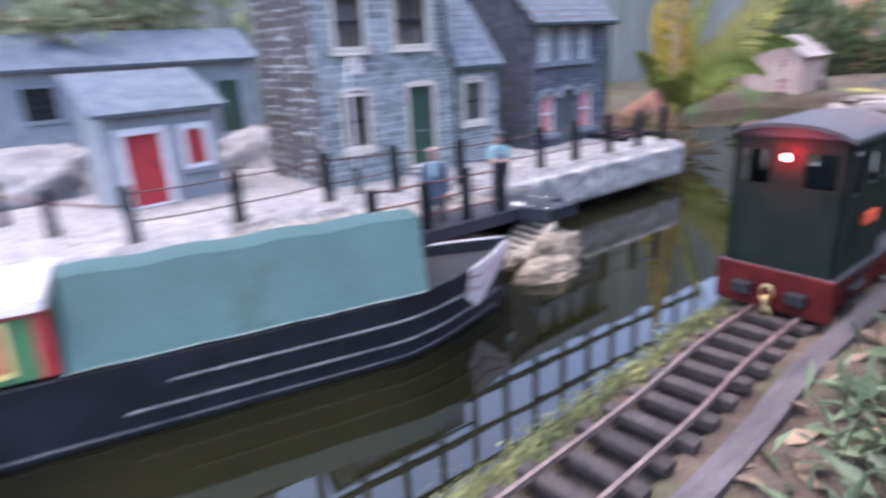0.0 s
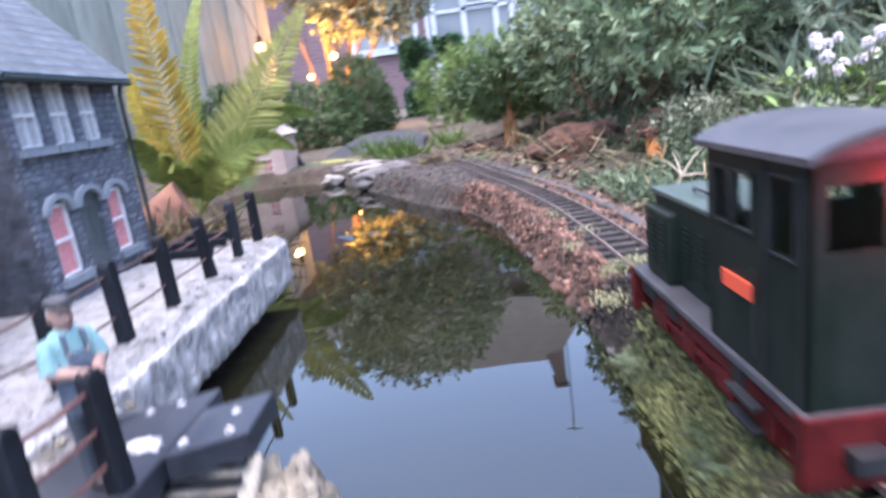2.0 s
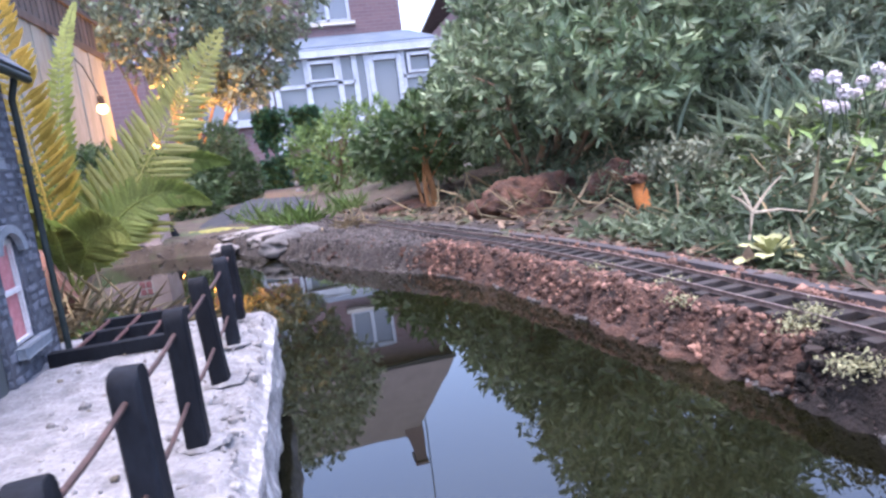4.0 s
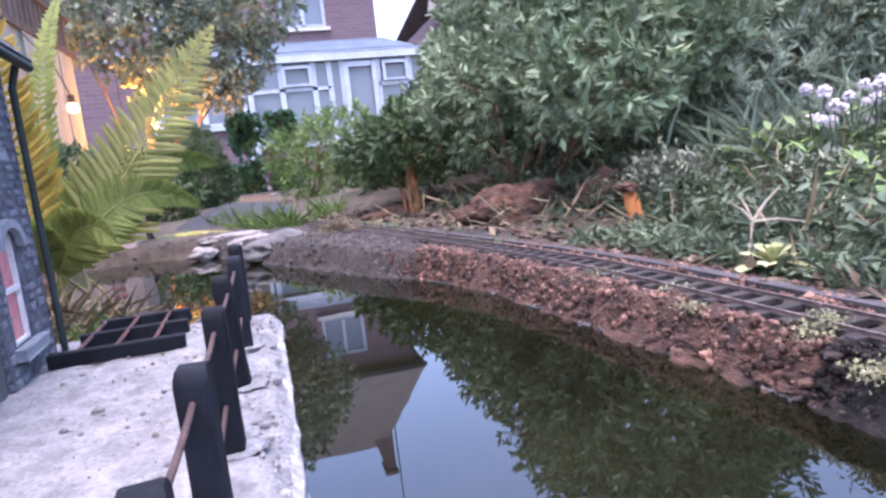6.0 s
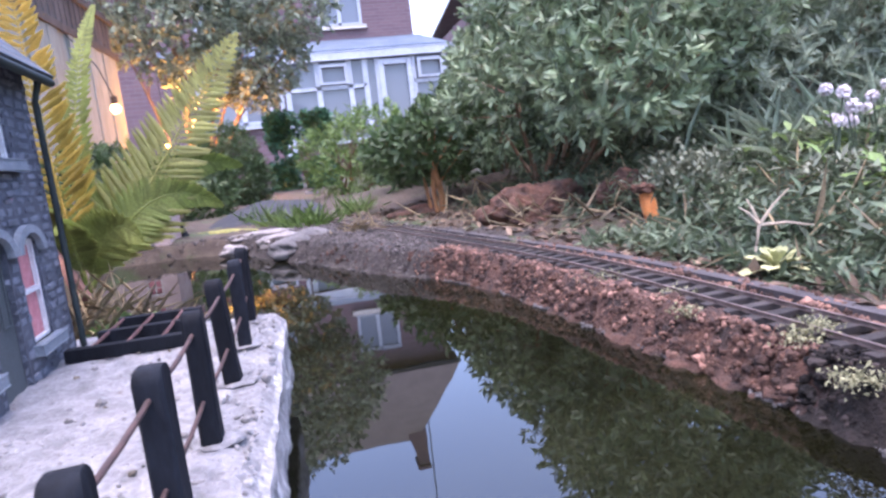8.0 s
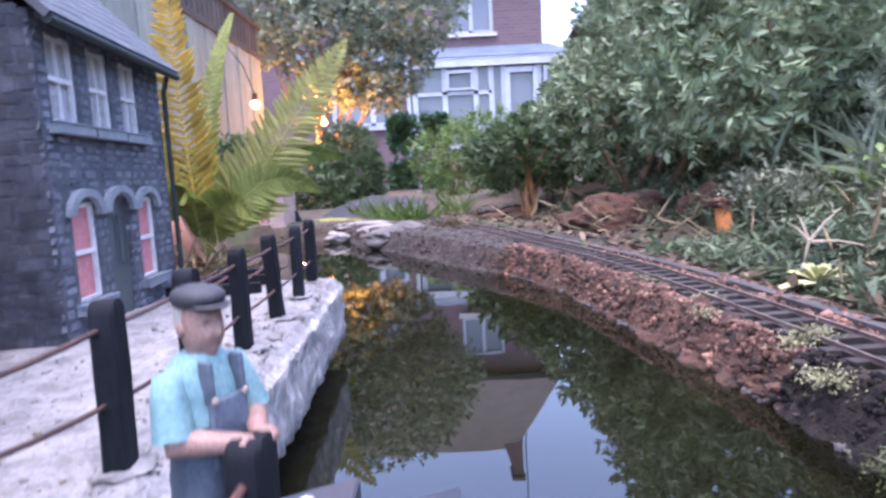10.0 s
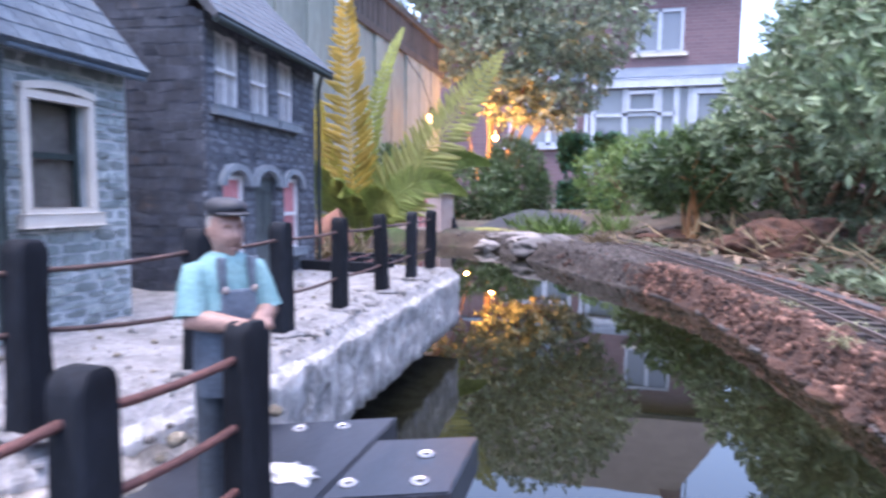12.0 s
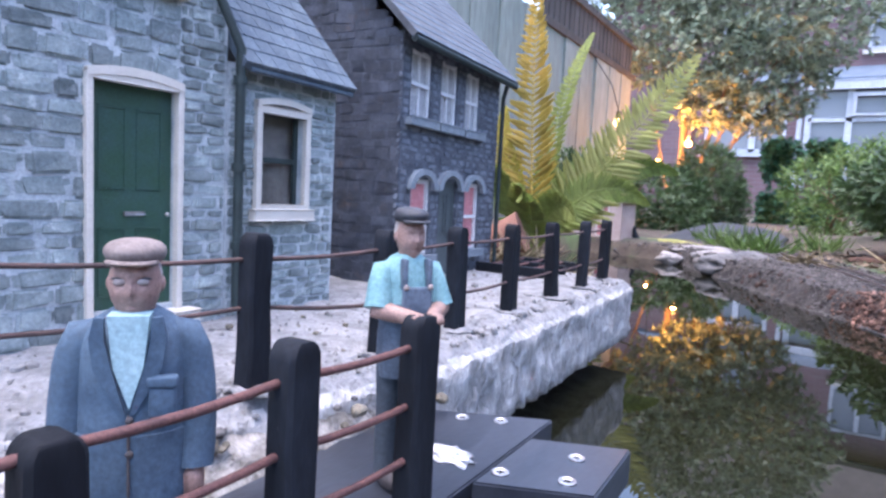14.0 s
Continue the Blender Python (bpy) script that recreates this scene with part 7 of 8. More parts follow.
crumbs["category"] = "gravel"

# grit on the bank
rng = np.random.default_rng(8)
n = 27000
yy = rng.uniform(0.62, 2.05, n)
pe = np.array(POND[4:17])
ex = np.interp(yy, pe[:, 1], pe[:, 0])
tx = np.interp(yy, TRACK_LINE[:, 1], TRACK_LINE[:, 0])
xx = ex + (tx - ex + 0.06) * rng.random(n) ** 0.8
off_bed = (np.abs(xx - tx) > 0.026) | (yy > 1.6)
xx, yy, n = xx[off_bed], yy[off_bed], int(off_bed.sum())
zz = ground_height(xx, yy)
r = rng.gamma(1.5, 0.00062, n) + 0.0006
v = iv[None] * (r[:, None, None] * rng.uniform(0.6, 1.3, (n, 1, 3))) * rng.uniform(0.8, 1.2, (n, len(iv), 1)) + np.stack([xx, yy, zz + rng.uniform(0.0, 0.0045, n)], 1)[:, None]
f = (ifc[None] + (np.arange(n) * len(iv))[:, None, None]).reshape(-1, 3)
lump = bmesh.new()
bmesh.ops.create_icosphere(lump, subdivisions=2, radius=1.0)
lv = np.array([q.co[:] for q in lump.verts])
lf = np.array([[q.index for q in p.verts] for p in lump.faces])
lump.free()
m_ = 620
cy = rng.uniform(0.60, 1.62, m_)
cex, ctx = np.interp(cy, pe[:, 1], pe[:, 0]), np.interp(cy, TRACK_LINE[:, 1], TRACK_LINE[:, 0])
cx = cex + 0.003 + (ctx - 0.032 - cex) * rng.random(m_) ** 1.2
cz = ground_height(cx, cy)
cr = np.minimum(rng.gamma(2.0, 0.0008, m_) + 0.0014, 0.0050)
rough_ = np.array([[1 + 0.34 * noise.noise(Vector(p) * 1.6 + Vector((k * 1.7, 0, k))) + 0.26 * noise.noise(Vector(p) * 4.1 + Vector((0, k, 2))) for p in lv] for k in range(m_)])
cv = lv[None] * rough_[..., None] * (cr[:, None] * rng.uniform(0.7, 1.35, (m_, 3)))[:, None, :] + np.stack([cx, cy, cz], 1)[:, None]
for name_, keep, mat_, label_ in (("bank_clods", cy >= 0.735, M_bank, "lumps of red-brown earth and stone on the bank"), ("wet_clods", cy < 0.735, M_wetbank, "dark wet lumps of stone on the near bank")):
    q_ = int(keep.sum())
    clods = raw_part(name_, cv[keep].reshape(-1, 3).tolist(), (lf[None] + (np.arange(q_) * len(lv))[:, None, None]).reshape(-1, 3).tolist(), mat_, label=label_, kind="stuff")
    clods["category"] = "earth"
M_grit = surf("mixed_grit", (0.030, 0.017, 0.013), (0.235, 0.128, 0.094), 35, 0.85, 0.0, 700, island=0.75)
M_wet_grit = surf("wet_dark_grit", (0.010, 0.009, 0.009), (0.046, 0.037, 0.033), 35, 0.8, 0.0, 700, island=0.7, spec=0.2)
M_far_grit = surf("grey_grit", (0.034, 0.030, 0.028), (0.115, 0.100, 0.094), 35, 0.85, 0.0, 700, island=0.55)
for name_, keep, mat_, label_ in (("wet_grit", yy < 0.735, M_wet_grit, "dark wet grit on the near bank"), ("bank_grit", (yy >= 0.735) & (yy < 1.36), M_grit, "loose brown and pink grit on the bank"), ("shore_gravel", yy >= 1.36, M_far_grit, "loose grey gravel on the far bank")):
    m_ = int(keep.sum())
    f = (ifc[None] + (np.arange(m_) * len(iv))[:, None, None]).reshape(-1, 3)
    grit = raw_part(name_, v[keep].reshape(-1, 3).tolist(), f.tolist(), mat_, label=label_, kind="stuff")
    grit["category"] = "gravel"
# pale rim of small stones at the waterline
n = 3000
yy = rng.uniform(0.60, 1.95, n)
yy = yy[(np.sin(yy * 61) + np.sin(yy * 143 + 1) + rng.normal(0, 0.5, n)) > 0.7]
n = len(yy)
xx = np.interp(yy, pe[:, 1], pe[:, 0]) + rng.normal(0.001, 0.0022, n)
r = rng.gamma(2.0, 0.0003, n) + 0.0004
v = iv[None] * (r[:, None, None] * rng.uniform(0.6, 1.4, (n, 1, 3))) + np.stack([xx, yy, np.full(n, WATER + 0.0012)], 1)[:, None]
f = (ifc[None] + (np.arange(n) * len(iv))[:, None, None]).reshape(-1, 3)
rim = raw_part("waterline_grit", v.reshape(-1, 3).tolist(), f.tolist(), M_greyrock, label="pale limy grit along the waterline", kind="stuff")
rim["category"] = "gravel"
# leaf litter and soil lumps right of the track
n = 2600
yy = rng.uniform(-0.4, 2.2, n)
xx = np.interp(yy, TRACK_LINE[:, 1], TRACK_LINE[:, 0]) + 0.055 + rng.gamma(1.5, 0.12, n)
b = np.stack([xx, yy, ground_height(xx, yy) + 0.004], 1)
M_litter = surf("dead_leaf_litter", (0.10, 0.07, 0.05), (0.22, 0.16, 0.11), 30, 0.9, 0.0, 500, island=0.5)
ob = leaf_mesh("leaf_litter", b, unit(rng.normal(size=(n, 3)) * [1, 1, 0.25]), unit(rng.normal(size=(n, 3)) * 0.4 + [0, 0, 1]), rng.uniform(0.01, 0.03, n), rng.uniform(0.005, 0.012, n), M_litter, label="dead leaves and twigs on the soil")
ob["category"] = "leaf litter"

# black frame lying at the quay end
ladder = thing("timber_frame", pose(-0.54, 0.89, QUAY), "black timber frame with thin rungs lying on the quay", "timber frame")
for y, x0, x1 in ((0.842, -0.578, -0.500), (0.886, -0.572, -0.504), (0.926, -0.570, -0.508)):
    bm = bmesh.new()
    box(bm, x0, x1, y - 0.004, y + 0.004, QUAY, QUAY + 0.009, 0.0008)
    wpart("beam", bm, M_black_wood, ladder)
for x in (-0.562, -0.540, -0.518):
    bm = bmesh.new()
    tube(bm, [(x, 0.842, QUAY + 0.008), (x - 0.004, 0.926, QUAY + 0.008)], 0.0012, 6)
    wpart("rung", bm, M_rust, ladder)

# mooring pole, log, liner at the far end
bm = bmesh.new()
tube(bm, [(-0.768, 2.19, -0.08), (-0.775, 2.19, 0.02), (-0.791, 2.19, 0.062)], [0.013, 0.013, 0.011], 10)
tagged(part("mooring_pole", bm, M_black_wood, smooth=1.0), "dark leaning mooring pole in the water", "pole")
bm = bmesh.new()
tube(bm, [(-0.76, 2.28, 0.005), (-0.66, 2.22, 0.010), (-0.56, 2.16, 0.006)], [0.022, 0.024, 0.020], 12)
for q in bm.verts:
    q.co += 0.004 * noise.noise_vector(q.co * 30)
tagged(part("mossy_log", bm, M_log, smooth=1.0), "mossy yellow-green log at the pond end", "log")
bm = bmesh.new()
bmesh.ops.create_grid(bm, x_segments=40, y_segments=24, size=1.0)
for q in bm.verts:
    x, y = -0.66 + q.co.x * 0.26, 2.66 + q.co.y * 0.30
    h = 0.075 * max(0, 1 - (q.co.x - 0.35) ** 2 * 1.2) * max(0.0, 1 - q.co.y ** 2) + 0.010 * noise.noise(Vector((x * 9, y * 9, 0)))
    q.co = Vector((x, y, 0.006 + max(h, 0)))
ob = part("pond_liner", bm, M_tarp, smooth=4)
ob.modifiers.new("thick", "SOLIDIFY").thickness = 0.002
tagged(ob, "folded dark grey pond liner on the bank", "pond liner")

bm = bmesh.new()
box(bm, -0.50, -0.40, 4.48, 4.56, 0.0, 0.045, 0.004)
tagged(part("path_block", bm, M_palerock), "pale concrete block at the end of the path", "block")

# small tower house on the far shore
tower = thing("tower_house", pose(-0.875, 2.10, 0.0), "small pinkish model house on the pond's far shore", "model house")
TF = gable(0, 2.055, 0)
t_holes = [(-0.858, -0.822, 0.036, 0.076), (-0.858, -0.822, 0.105, 0.135)]
bm = wall_cells(bmesh.new(), TF, -0.965, -0.785, -0.03, 0.140, 0.008, t_holes)
box(bm, -0.965, -0.957, 2.063, 2.20, -0.03, 0.14)
box(bm, -0.793, -0.785, 2.063, 2.20, -0.03, 0.14)
for y in (2.055, 2.20):
    extrude_poly(bm, [(-0.965, 0.1395), (-0.785, 0.1395), (-0.875, 0.195)], "y", y, y + 0.008)
wpart("wall", bm, M_pinkwall, tower)
bm = bmesh.new()
roof_slope(bm, (-0.775, 2.045, 0.134), (-0.775, 2.215, 0.134), (-0.875, 2.045, 0.199), (-0.875, 2.215, 0.199))
roof_slope(bm, (-0.975, 2.045, 0.134), (-0.975, 2.215, 0.134), (-0.875, 2.045, 0.199), (-0.875, 2.215, 0.199))
wpart("roof", bm, M_palerock, tower, "pale stone-coloured roof")
for a, b_, c, d in t_holes:
    bm = bmesh.new()
    bar_frame(bm, TF, a, b_, c, d, 0.003, -0.004, 0.001)
    box(bm, (a + b_) / 2 - 0.001, (a + b_) / 2 + 0.001, -0.004, 0.0, c, d, 0, TF)
    box(bm, a, b_, -0.004, 0.0, (c + d) / 2 - 0.001, (c + d) / 2 + 0.001, 0, TF)
    wpart("window_frame", bm, M_trim, tower)
    bm = bmesh.new()
    box(bm, a, b_, -0.006, -0.0045, c, d, 0, TF)
    wpart("pane", bm, M_redcurtain, tower)
# tilted cone stands in for a dark reddish piece, not a real pot
bm = bmesh.new()
bmesh.ops.create_cone(bm, cap_ends=True, segments=24, radius1=0.035, radius2=0.05, depth=0.08, matrix=pose(-0.74, 1.22, 0.05, 0, 68, 20))
M_pot = surf("dull_red_brown", (0.15, 0.07, 0.05), (0.24, 0.115, 0.08), 25, 0.85, 0.6, 400)
tagged(part("clay_pot", bm, M_pot, smooth=0.6), "red-brown cone standing in for a dark reddish piece behind the cottage", "pot")
bm = bmesh.new()
rock(bm, (-0.80, 1.10, 0.02), (0.09, 0.12, 0.045), 0.35, 31, 4, 2.0)
tagged(part("boulder", bm, M_brownrock, smooth=4), "brown earthy rock behind the dark cottage", "rock", "rocks round the pond")

# terracotta pipe that leans in the bed under an earthy cap
bm = bmesh.new()
loft(bm, [[(x + r * math.cos(q), y + 0.8 * r * math.sin(q), z) for q in np.linspace(0, 2 * math.pi, 15)[:-1]] for x, y, z, r in ((0.083, 1.245, 0.018, 0.0085), (0.079, 1.247, 0.036, 0.0118), (0.073, 1.249, 0.062, 0.0122), (0.070, 1.250, 0.084, 0.0105), (0.069, 1.250, 0.086, 0.0075))])
pipe = thing("terracotta_pipe", pose(0.08, 1.248, 0.02), "orange terracotta pipe leaning in the bed under an earthy cap", "pipe")
wpart("pipe_body", bm, M_terracotta, pipe, smooth=0.8)
bm = bmesh.new()
rock(bm, (0.066, 1.250, 0.090), (0.017, 0.015, 0.007), 0.6, 77, 4, 2.6)
wpart("cap", bm, M_brownrock, pipe, "dark brown earthy cap", smooth=4)
# pale forked twig among the leaves
M_twig = surf("bleached_twig", (0.30, 0.25, 0.19), (0.46, 0.39, 0.30), 120, 0.9, 0.4, 600)
bm = bmesh.new()
for way_ in ((0.045, -0.02, -0.004), (0.024, -0.012, 0.034), (-0.020, 0.004, 0.020), (-0.006, 0.01, 0.026), (-0.018, -0.012, -0.045)):
    p_ = Vector((0.017, 0.943, 0.068))
    tube(bm, [p_, p_ + Vector(way_) * 0.5 + Vector((0, 0, 0.003)), p_ + Vector(way_)], [0.0020, 0.0012, 0.0006], 6)
tagged(part("twig", bm, M_twig, smooth=1.0), "pale forked dead twig among the low leaves", "twig")

# ---- fence with trellis ----
M_fence = surf("green_grey_fence_paint", (0.160, 0.182, 0.158), (0.235, 0.256, 0.226), 5, 0.85, 0.5, 60, vary=0.12, stretch=(1, 1, 0.15), step=0.003)
M_slat = surf("dark_weathered_slat", (0.030, 0.029, 0.029), (0.072, 0.064, 0.060), 8, 0.85, 0.5, 60, vary=0.2, stretch=(1, 1, 0.2))
fence = thing("garden_fence", pose(-1.5, 1.8, 0), "tall green-grey boarded garden fence with dark trellis", "fence")
bm = bmesh.new()
box(bm, -0.009, 0.009, -0.058, 0.058, 0.0, 1.0, 0.002)
board_mesh = mesh_of("fence_board", bm, M_fence)
for k in range(43):
    ob = new("fence_board", board_mesh)
    worldly(ob, fence)
    ob.matrix_basis = pose(-1.5 + 0.004 * (k % 2), -0.6 + 0.12 * k, -0.02, 0, random.uniform(-0.4, 0.4), 0)
for k in range(19):
    bm = bmesh.new()
    y = -0.2 + 0.165 * k
    box(bm, -1.508, -1.494, y - 0.011, y + 0.011, 0.96, 1.55)
    wpart("trellis_upright", bm, M_slat, fence)
for k in range(4):
    bm = bmesh.new()
    z = 1.03 + 0.165 * k
    box(bm, -1.494, -1.482, -0.3, 2.8, z - 0.011, z + 0.011)
    wpart("trellis_bar", bm, M_slat, fence)
bm = bmesh.new()
box(bm, -0.007, 0.007, -0.024, 0.024, 0.0, 0.24, 0.002)
slat_mesh = mesh_of("fence_slat", bm, M_slat)
for k in range(22):
    ob = new("fence_slat", slat_mesh)
    worldly(ob, fence)
    ob.matrix_basis = pose(-1.503, 3.05 + 0.068 * k, 0.965, random.uniform(-1, 1), 0, 0)
bm = bmesh.new()
box(bm, -1.495, -1.478, 2.95, 4.56, 0.945, 0.985, 0.003)
box(bm, -1.495, -1.482, 2.95, 4.56, 1.15, 1.175, 0.003)
wpart("top_rail", bm, M_slat, fence)

# closing fence behind the hedge, added to block sky seen through its gaps
bm = bmesh.new()
for k in range(70):
    box(bm, 2.40 + 0.006 * (k % 2), 2.425 + 0.006 * (k % 2), -1.6 + 0.125 * k, -1.6 + 0.125 * k + 0.118, -0.02, 1.15)
tagged(part("wall_east", bm, M_slat), "added boarded fence that blocks sky gaps behind the hedge", "fence", kind="structure")

# ---- house across the garden ----
M_brick = bpy.data.materials.new("red_house_brick")
M_brick.use_nodes = True
nt = M_brick.node_tree
bt = nt.nodes.new("ShaderNodeTexBrick")
geo = nt.nodes.new("ShaderNodeNewGeometry")
sep = nt.nodes.new("ShaderNodeSeparateXYZ")
com = nt.nodes.new("ShaderNodeCombineXYZ")
nt.links.new(geo.outputs["Position"], sep.inputs[0])
nt.links.new(sep.outputs["X"], com.inputs["X"])
nt.links.new(sep.outputs["Z"], com.inputs["Y"])
nt.links.new(com.outputs[0], bt.inputs["Vector"])
bt.inputs["Color1"].default_value, bt.inputs["Color2"].default_value, bt.inputs["Mortar"].default_value = (0.128, 0.078, 0.088, 1), (0.158, 0.098, 0.106, 1), (0.168, 0.136, 0.144, 1)
bt.inputs["Scale"].default_value = 1.0
bt.inputs["Brick Width"].default_value, bt.inputs["Row Height"].default_value, bt.inputs["Mortar Size"].default_value = 0.225, 0.075, 0.006
nt.links.new(bt.outputs["Color"], nt.nodes["Principled BSDF"].inputs["Base Color"])
nt.nodes["Principled BSDF"].inputs["Roughness"].default_value = 0.9
M_upvc = surf("white_window_plastic", (0.38, 0.41, 0.46), (0.45, 0.48, 0.53), 3, 0.4, 0.0, 40)
M_bigglass = glass("house_window_glass", (0.16, 0.18, 0.21), 0.03)
M_tile = surf("brown_grey_roof_tile", (0.085, 0.075, 0.074), (0.13, 0.115, 0.112), 3, 0.8, 0.4, 30, step=0.01)
M_lead = surf("slate_blue_pent_roof", (0.085, 0.115, 0.155), (0.125, 0.155, 0.195), 3, 0.85, 0.3, 30, spec=0.15)

house = thing("brick_house", pose(-1.0, 15.0, 0.0), "two-storey red brick house across the garden", "house")
HFm = gable(0, 15.0, 0)
hh = [(0.05, 1.05, 3.34, 4.28), (-2.6, -1.4, 3.34, 4.28)]
bm = wall_cells(bmesh.new(), HFm, -5.0, 2.19, -0.1, 4.85, 0.3, hh)
box(bm, 1.89, 2.19, 15.3, 20.0, -0.1, 4.85)
wpart("wall", bm, M_brick, house)
bm = bmesh.new()
P = [Vector(p) for p in ((-5.2, 14.75, 4.80), (2.42, 14.75, 4.80), (2.42, 20.2, 4.80), (-5.2, 20.2, 4.80), (-3.5, 17.4, 7.90), (1.45, 17.4, 7.90))]
vs = [bm.verts.new(p) for p in P]
for f in ((0, 1, 5, 4), (1, 2, 5), (2, 3, 4, 5), (3, 0, 4), (3, 2, 1, 0)):
    bm.faces.new([vs[i] for i in f])
wpart("roof", bm, M_tile, house)
bm = bmesh.new()
loft(bm, [[(x0, 17.1, z), (1.66, 17.1, z), (1.66, 17.7, z), (x0, 17.7, z)] for x0, z in ((1.0, 6.9), (1.15, 7.7), (1.36, 8.35), (1.36, 8.55))])
box(bm, 1.32, 1.70, 17.05, 17.75, 8.56, 8.68, 0.01)
worldly(part("chimney", bm, M_brick), house)
bm = bmesh.new()
tube(bm, [(1.74, 17.0, 6.6), (1.74, 17.0, 10.1)], 0.02, 6)
tube(bm, [(1.5, 17.0, 10.0), (2.0, 17.0, 10.0)], 0.015, 6)
worldly(part("aerial", bm, M_black), house)
bm = bmesh.new()
box(bm, -5.2, 2.42, 14.70, 14.80, 4.72, 4.84)
worldly(part("gutter", bm, M_black), house)
for a, b_, c, d in hh:
    bm = bmesh.new()
    bar_frame(bm, HFm, a, b_, c, d, 0.07, -0.09, -0.02)
    box(bm, (a + b_) / 2 - 0.04, (a + b_) / 2 + 0.04, -0.09, -0.02, c, d, 0, HFm)
    win = wpart("window", bm, M_upvc, house, "white framed upstairs window")
    bm = bmesh.new()
    box(bm, a, b_, -0.10, -0.07, c, d, 0, HFm)
    worldly(part("pane", bm, M_bigglass), win)
    bm = bmesh.new()
    box(bm, a - 0.08, b_ + 0.08, -0.05, 0.08, c - 0.10, c - 0.02, 0.01, HFm)
    worldly(part("sill", bm, M_trim), win)
bm = bmesh.new()
roof_slope(bm, (-3.5, 13.3, 2.46), (2.62, 13.3, 2.46), (-3.5, 15.0, 2.98), (2.30, 15.0, 2.98), 0.05)
worldly(part("pent_roof", bm, M_lead, None, "slate blue pent roof"), house)
conserv = thing("conservatory", pose(0.9, 12.6, 0.0), "white framed glass conservatory with brick base", "conservatory")
C = gable(0, 12.5, 0)
bm = bmesh.new()
box(bm, -0.78, 3.4, 0, 0.12, 2.16, 2.30, 0.01, C)
box(bm, -0.78, 3.4, -0.9, 0.0, 2.25, 2.34, 0.01, C)
wpart("eaves_beam", bm, M_upvc, conserv)
bm = bmesh.new()
for u in (-0.74, -0.16, 0.44, 0.74, 0.98, 1.66, 2.28, 2.9, 3.36):
    box(bm, u - 0.05, u + 0.05, -0.06, 0.03, 0.5, 2.2, 0.006, C)
box(bm, -0.74, 0.74, -0.06, 0.03, 1.64, 1.71, 0.006, C)
box(bm, 1.66, 3.36, -0.06, 0.03, 1.64, 1.71, 0.006, C)
box(bm, -0.74, 0.74, -0.06, 0.06, 0.62, 0.70, 0.006, C)
box(bm, 1.66, 3.36, -0.06, 0.06, 0.62, 0.70, 0.006, C)
wpart("window_frame", bm, M_upvc, conserv)
for u0, u1 in ((-0.13, 0.40), (1.75, 2.25)):
    bm = bmesh.new()
    bar_frame(bm, C, u0, u1, 1.73, 2.10, 0.055, 0.02, 0.09)
    wpart("opening_light", bm, M_upvc, conserv)
bm = bmesh.new()
bar_frame(bm, C, 1.0, 1.64, 0.1, 2.12, 0.10, 0.0, 0.06)
wpart("door", bm, M_upvc, conserv, "white glazed door")
bm = bmesh.new()
box(bm, -0.74, 3.36, -0.04, -0.03, 0.6, 2.2, 0, C)
wpart("pane", bm, M_bigglass, conserv)
bm = bmesh.new()
box(bm, -0.78, 0.74, -0.14, 0.0, -0.05, 0.62, 0, C)
wpart("base_wall", bm, M_brick, conserv)
bm = bmesh.new()
box(bm, 1.66, 3.4, -0.14, 0.0, -0.05, 0.62, 0, C)
wpart("base_wall", bm, M_brick, conserv)
bm = bmesh.new()
box(bm, -0.78, 3.4, 12.6, 15.0, 2.28, 2.33)
wpart("roof", bm, M_lead, conserv)
annex = thing("brick_annex", pose(-1.9, 12.6, 0.0), "low brick annex with white window beside the conservatory", "house annex")
bm = wall_cells(bmesh.new(), C, -3.6, -0.80, -0.05, 2.2, 0.2, [(-2.35, -1.05, 1.13, 1.98)])
box(bm, -3.6, -0.8, 12.7, 15.0, 2.2, 2.26)
wpart("wall", bm, M_brick, annex)
bm = bmesh.new()
bar_frame(bm, C, -2.35, -1.05, 1.13, 1.98, 0.08, -0.05, 0.03)
box(bm, -1.62, -1.52, -0.05, 0.03, 1.13, 1.98, 0, C)
box(bm, -2.45, -0.95, -0.02, 0.10, 1.05, 1.13, 0.01, C)
wpart("window_frame", bm, M_upvc, annex)
bm = bmesh.new()
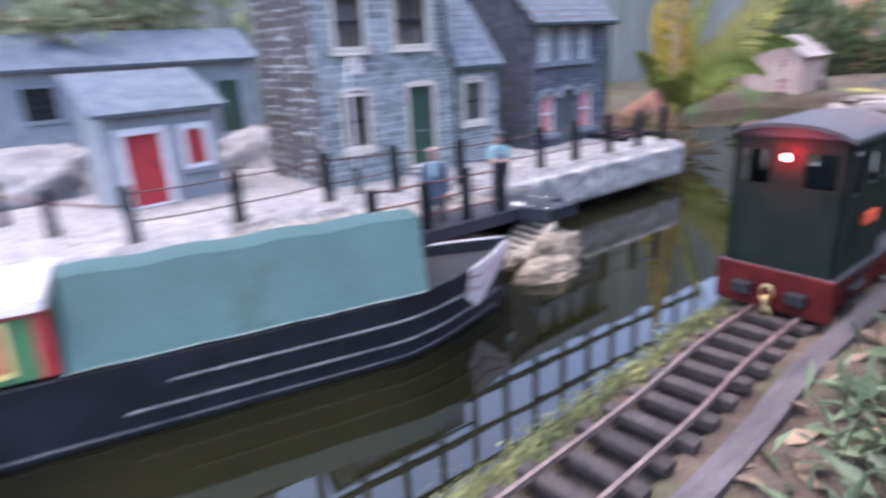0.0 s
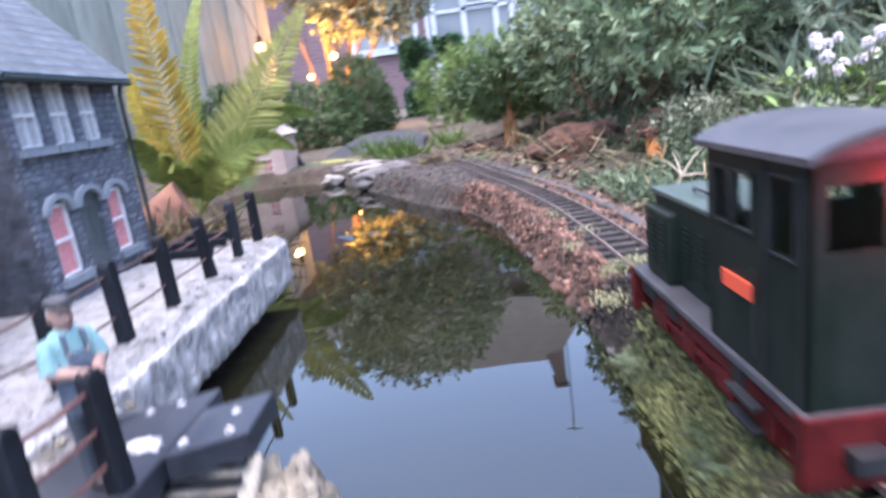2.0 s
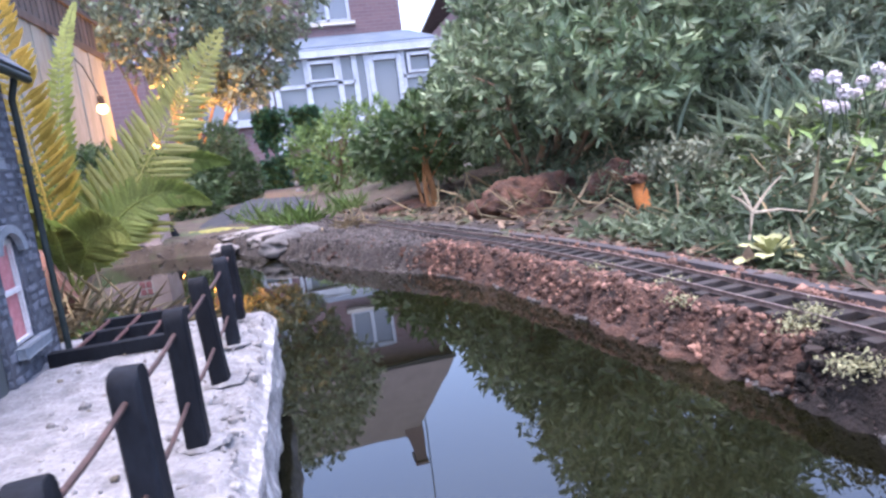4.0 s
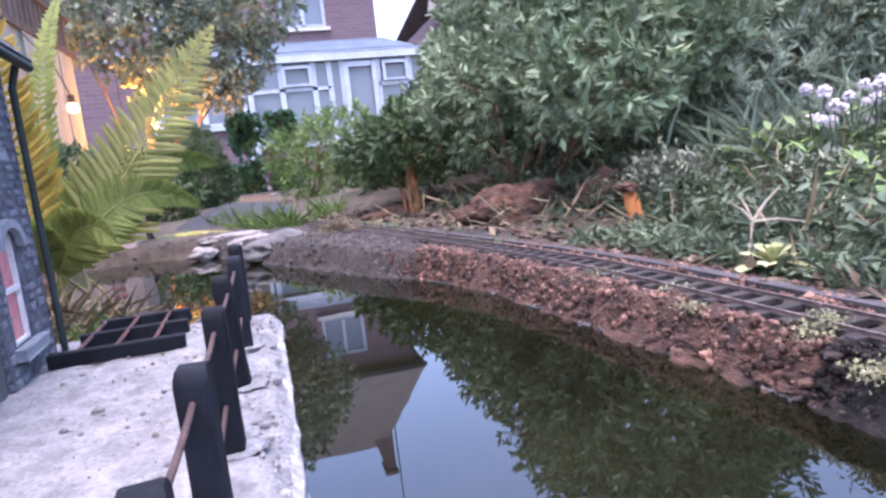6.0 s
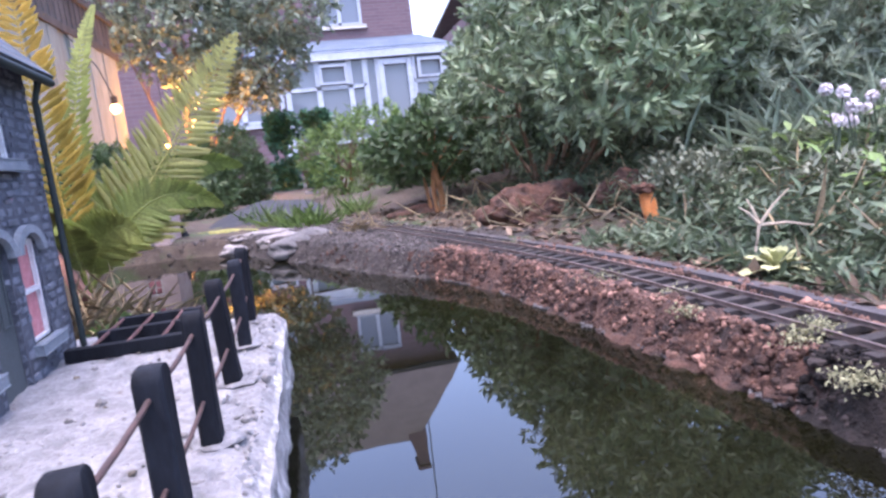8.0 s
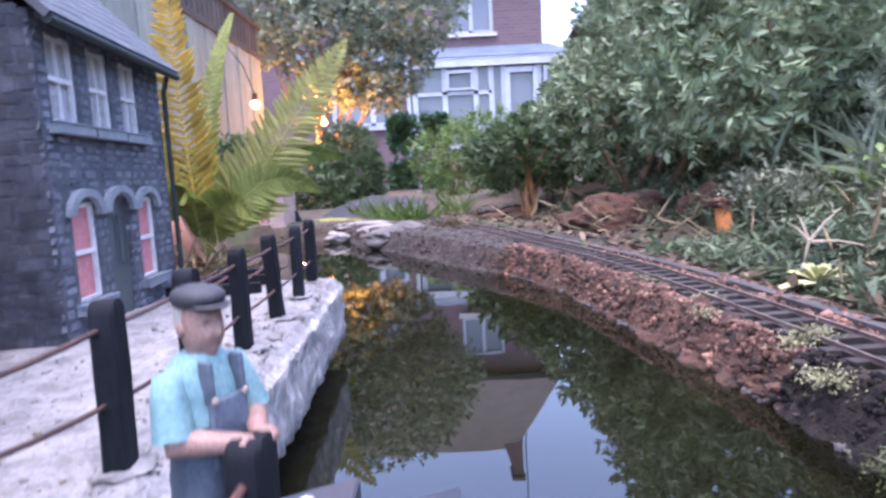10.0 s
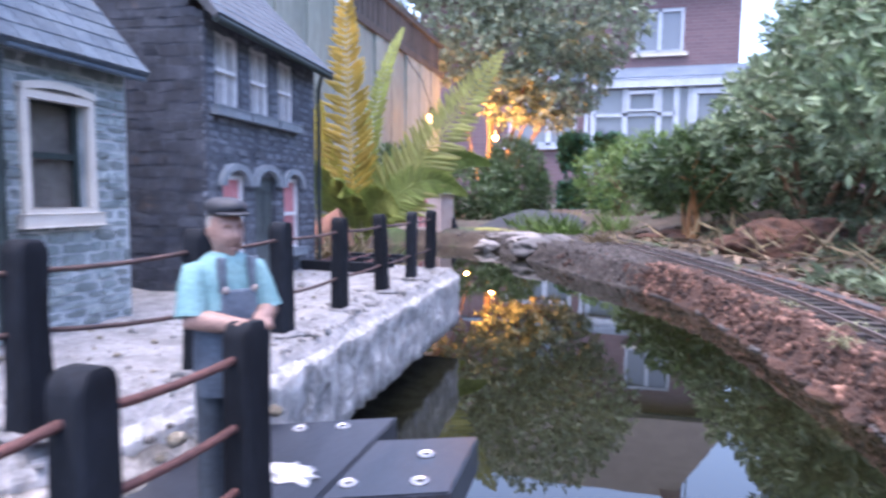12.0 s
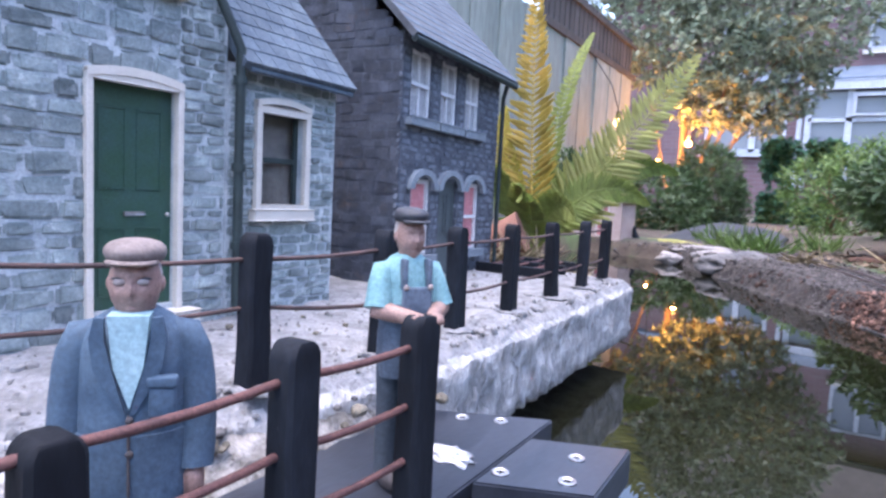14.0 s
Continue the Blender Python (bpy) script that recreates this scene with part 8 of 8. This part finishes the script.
box(bm, -2.35, -1.05, -0.10, -0.06, 1.13, 1.98, 0, C)
wpart("pane", bm, M_bigglass, annex)
bm = bmesh.new()
tube(bm, [(-0.86, 12.46, 0), (-0.86, 12.46, 2.3)], 0.04, 8)
wpart("downpipe", bm, M_upvc, annex)
neigh = thing("neighbour_house", pose(5.5, 20, 0), "neighbouring brick house beyond the bushes", "house")
bm = bmesh.new()
box(bm, 4.7, 9.0, 19.0, 25.0, -0.1, 4.4)
wpart("wall", bm, M_brick, neigh)
bm = bmesh.new()
roof_slope(bm, (4.4, 18.7, 4.3), (9.3, 18.7, 4.3), (5.6, 22.0, 6.6), (9.3, 22.0, 6.6), 0.1)
roof_slope(bm, (4.4, 25.3, 4.3), (9.3, 25.3, 4.3), (5.6, 22.0, 6.6), (9.3, 22.0, 6.6), 0.1)
wpart("roof", bm, M_tile, neigh)

# ---- warm string lamps ----
M_bulb = glow("warm_bulb", (1.0, 0.50, 0.15), 3.2)
for x, y, z, power, r, hang in ((-1.300, 3.66, 0.563, 0.22, 0.024, (-0.195, 0.03, 0.40)), (-1.160, 4.85, 0.560, 11.0, 0.023, (0.0, 0.02, 0.6)), (-1.386, 5.0, 0.446, 2.0, 0.020, (0.0, 0.02, 0.6))):
    ob = thing("garden_lamp", pose(x, y, z), "warm glowing bulb of a garden light string", "lamp", "warm garden lamps")
    bm = bmesh.new()
    bmesh.ops.create_uvsphere(bm, u_segments=16, v_segments=10, radius=r)
    part("bulb", bm, M_bulb, ob, smooth=1.0)
    bm = bmesh.new()
    rod(bm, (0, 0, r * 0.8), (0, 0, r * 2.4), r * 0.6, n=10)
    part("socket", bm, M_black, ob)
    bm = bmesh.new()
    tube(bm, [(0, 0, r * 2.2), (0.01 + hang[0] * 0.3, 0, 0.5 * hang[2]), hang], 0.003, 5)
    part("cable", bm, M_black, ob)
    la = bpy.data.lights.new("bulb_light", "POINT")
    la.energy, la.color, la.shadow_soft_size = power, (1.0, 0.40, 0.09), r * 0.5
    lo = new("bulb_light", la)
    lo.location = (x, y - 0.06, z)
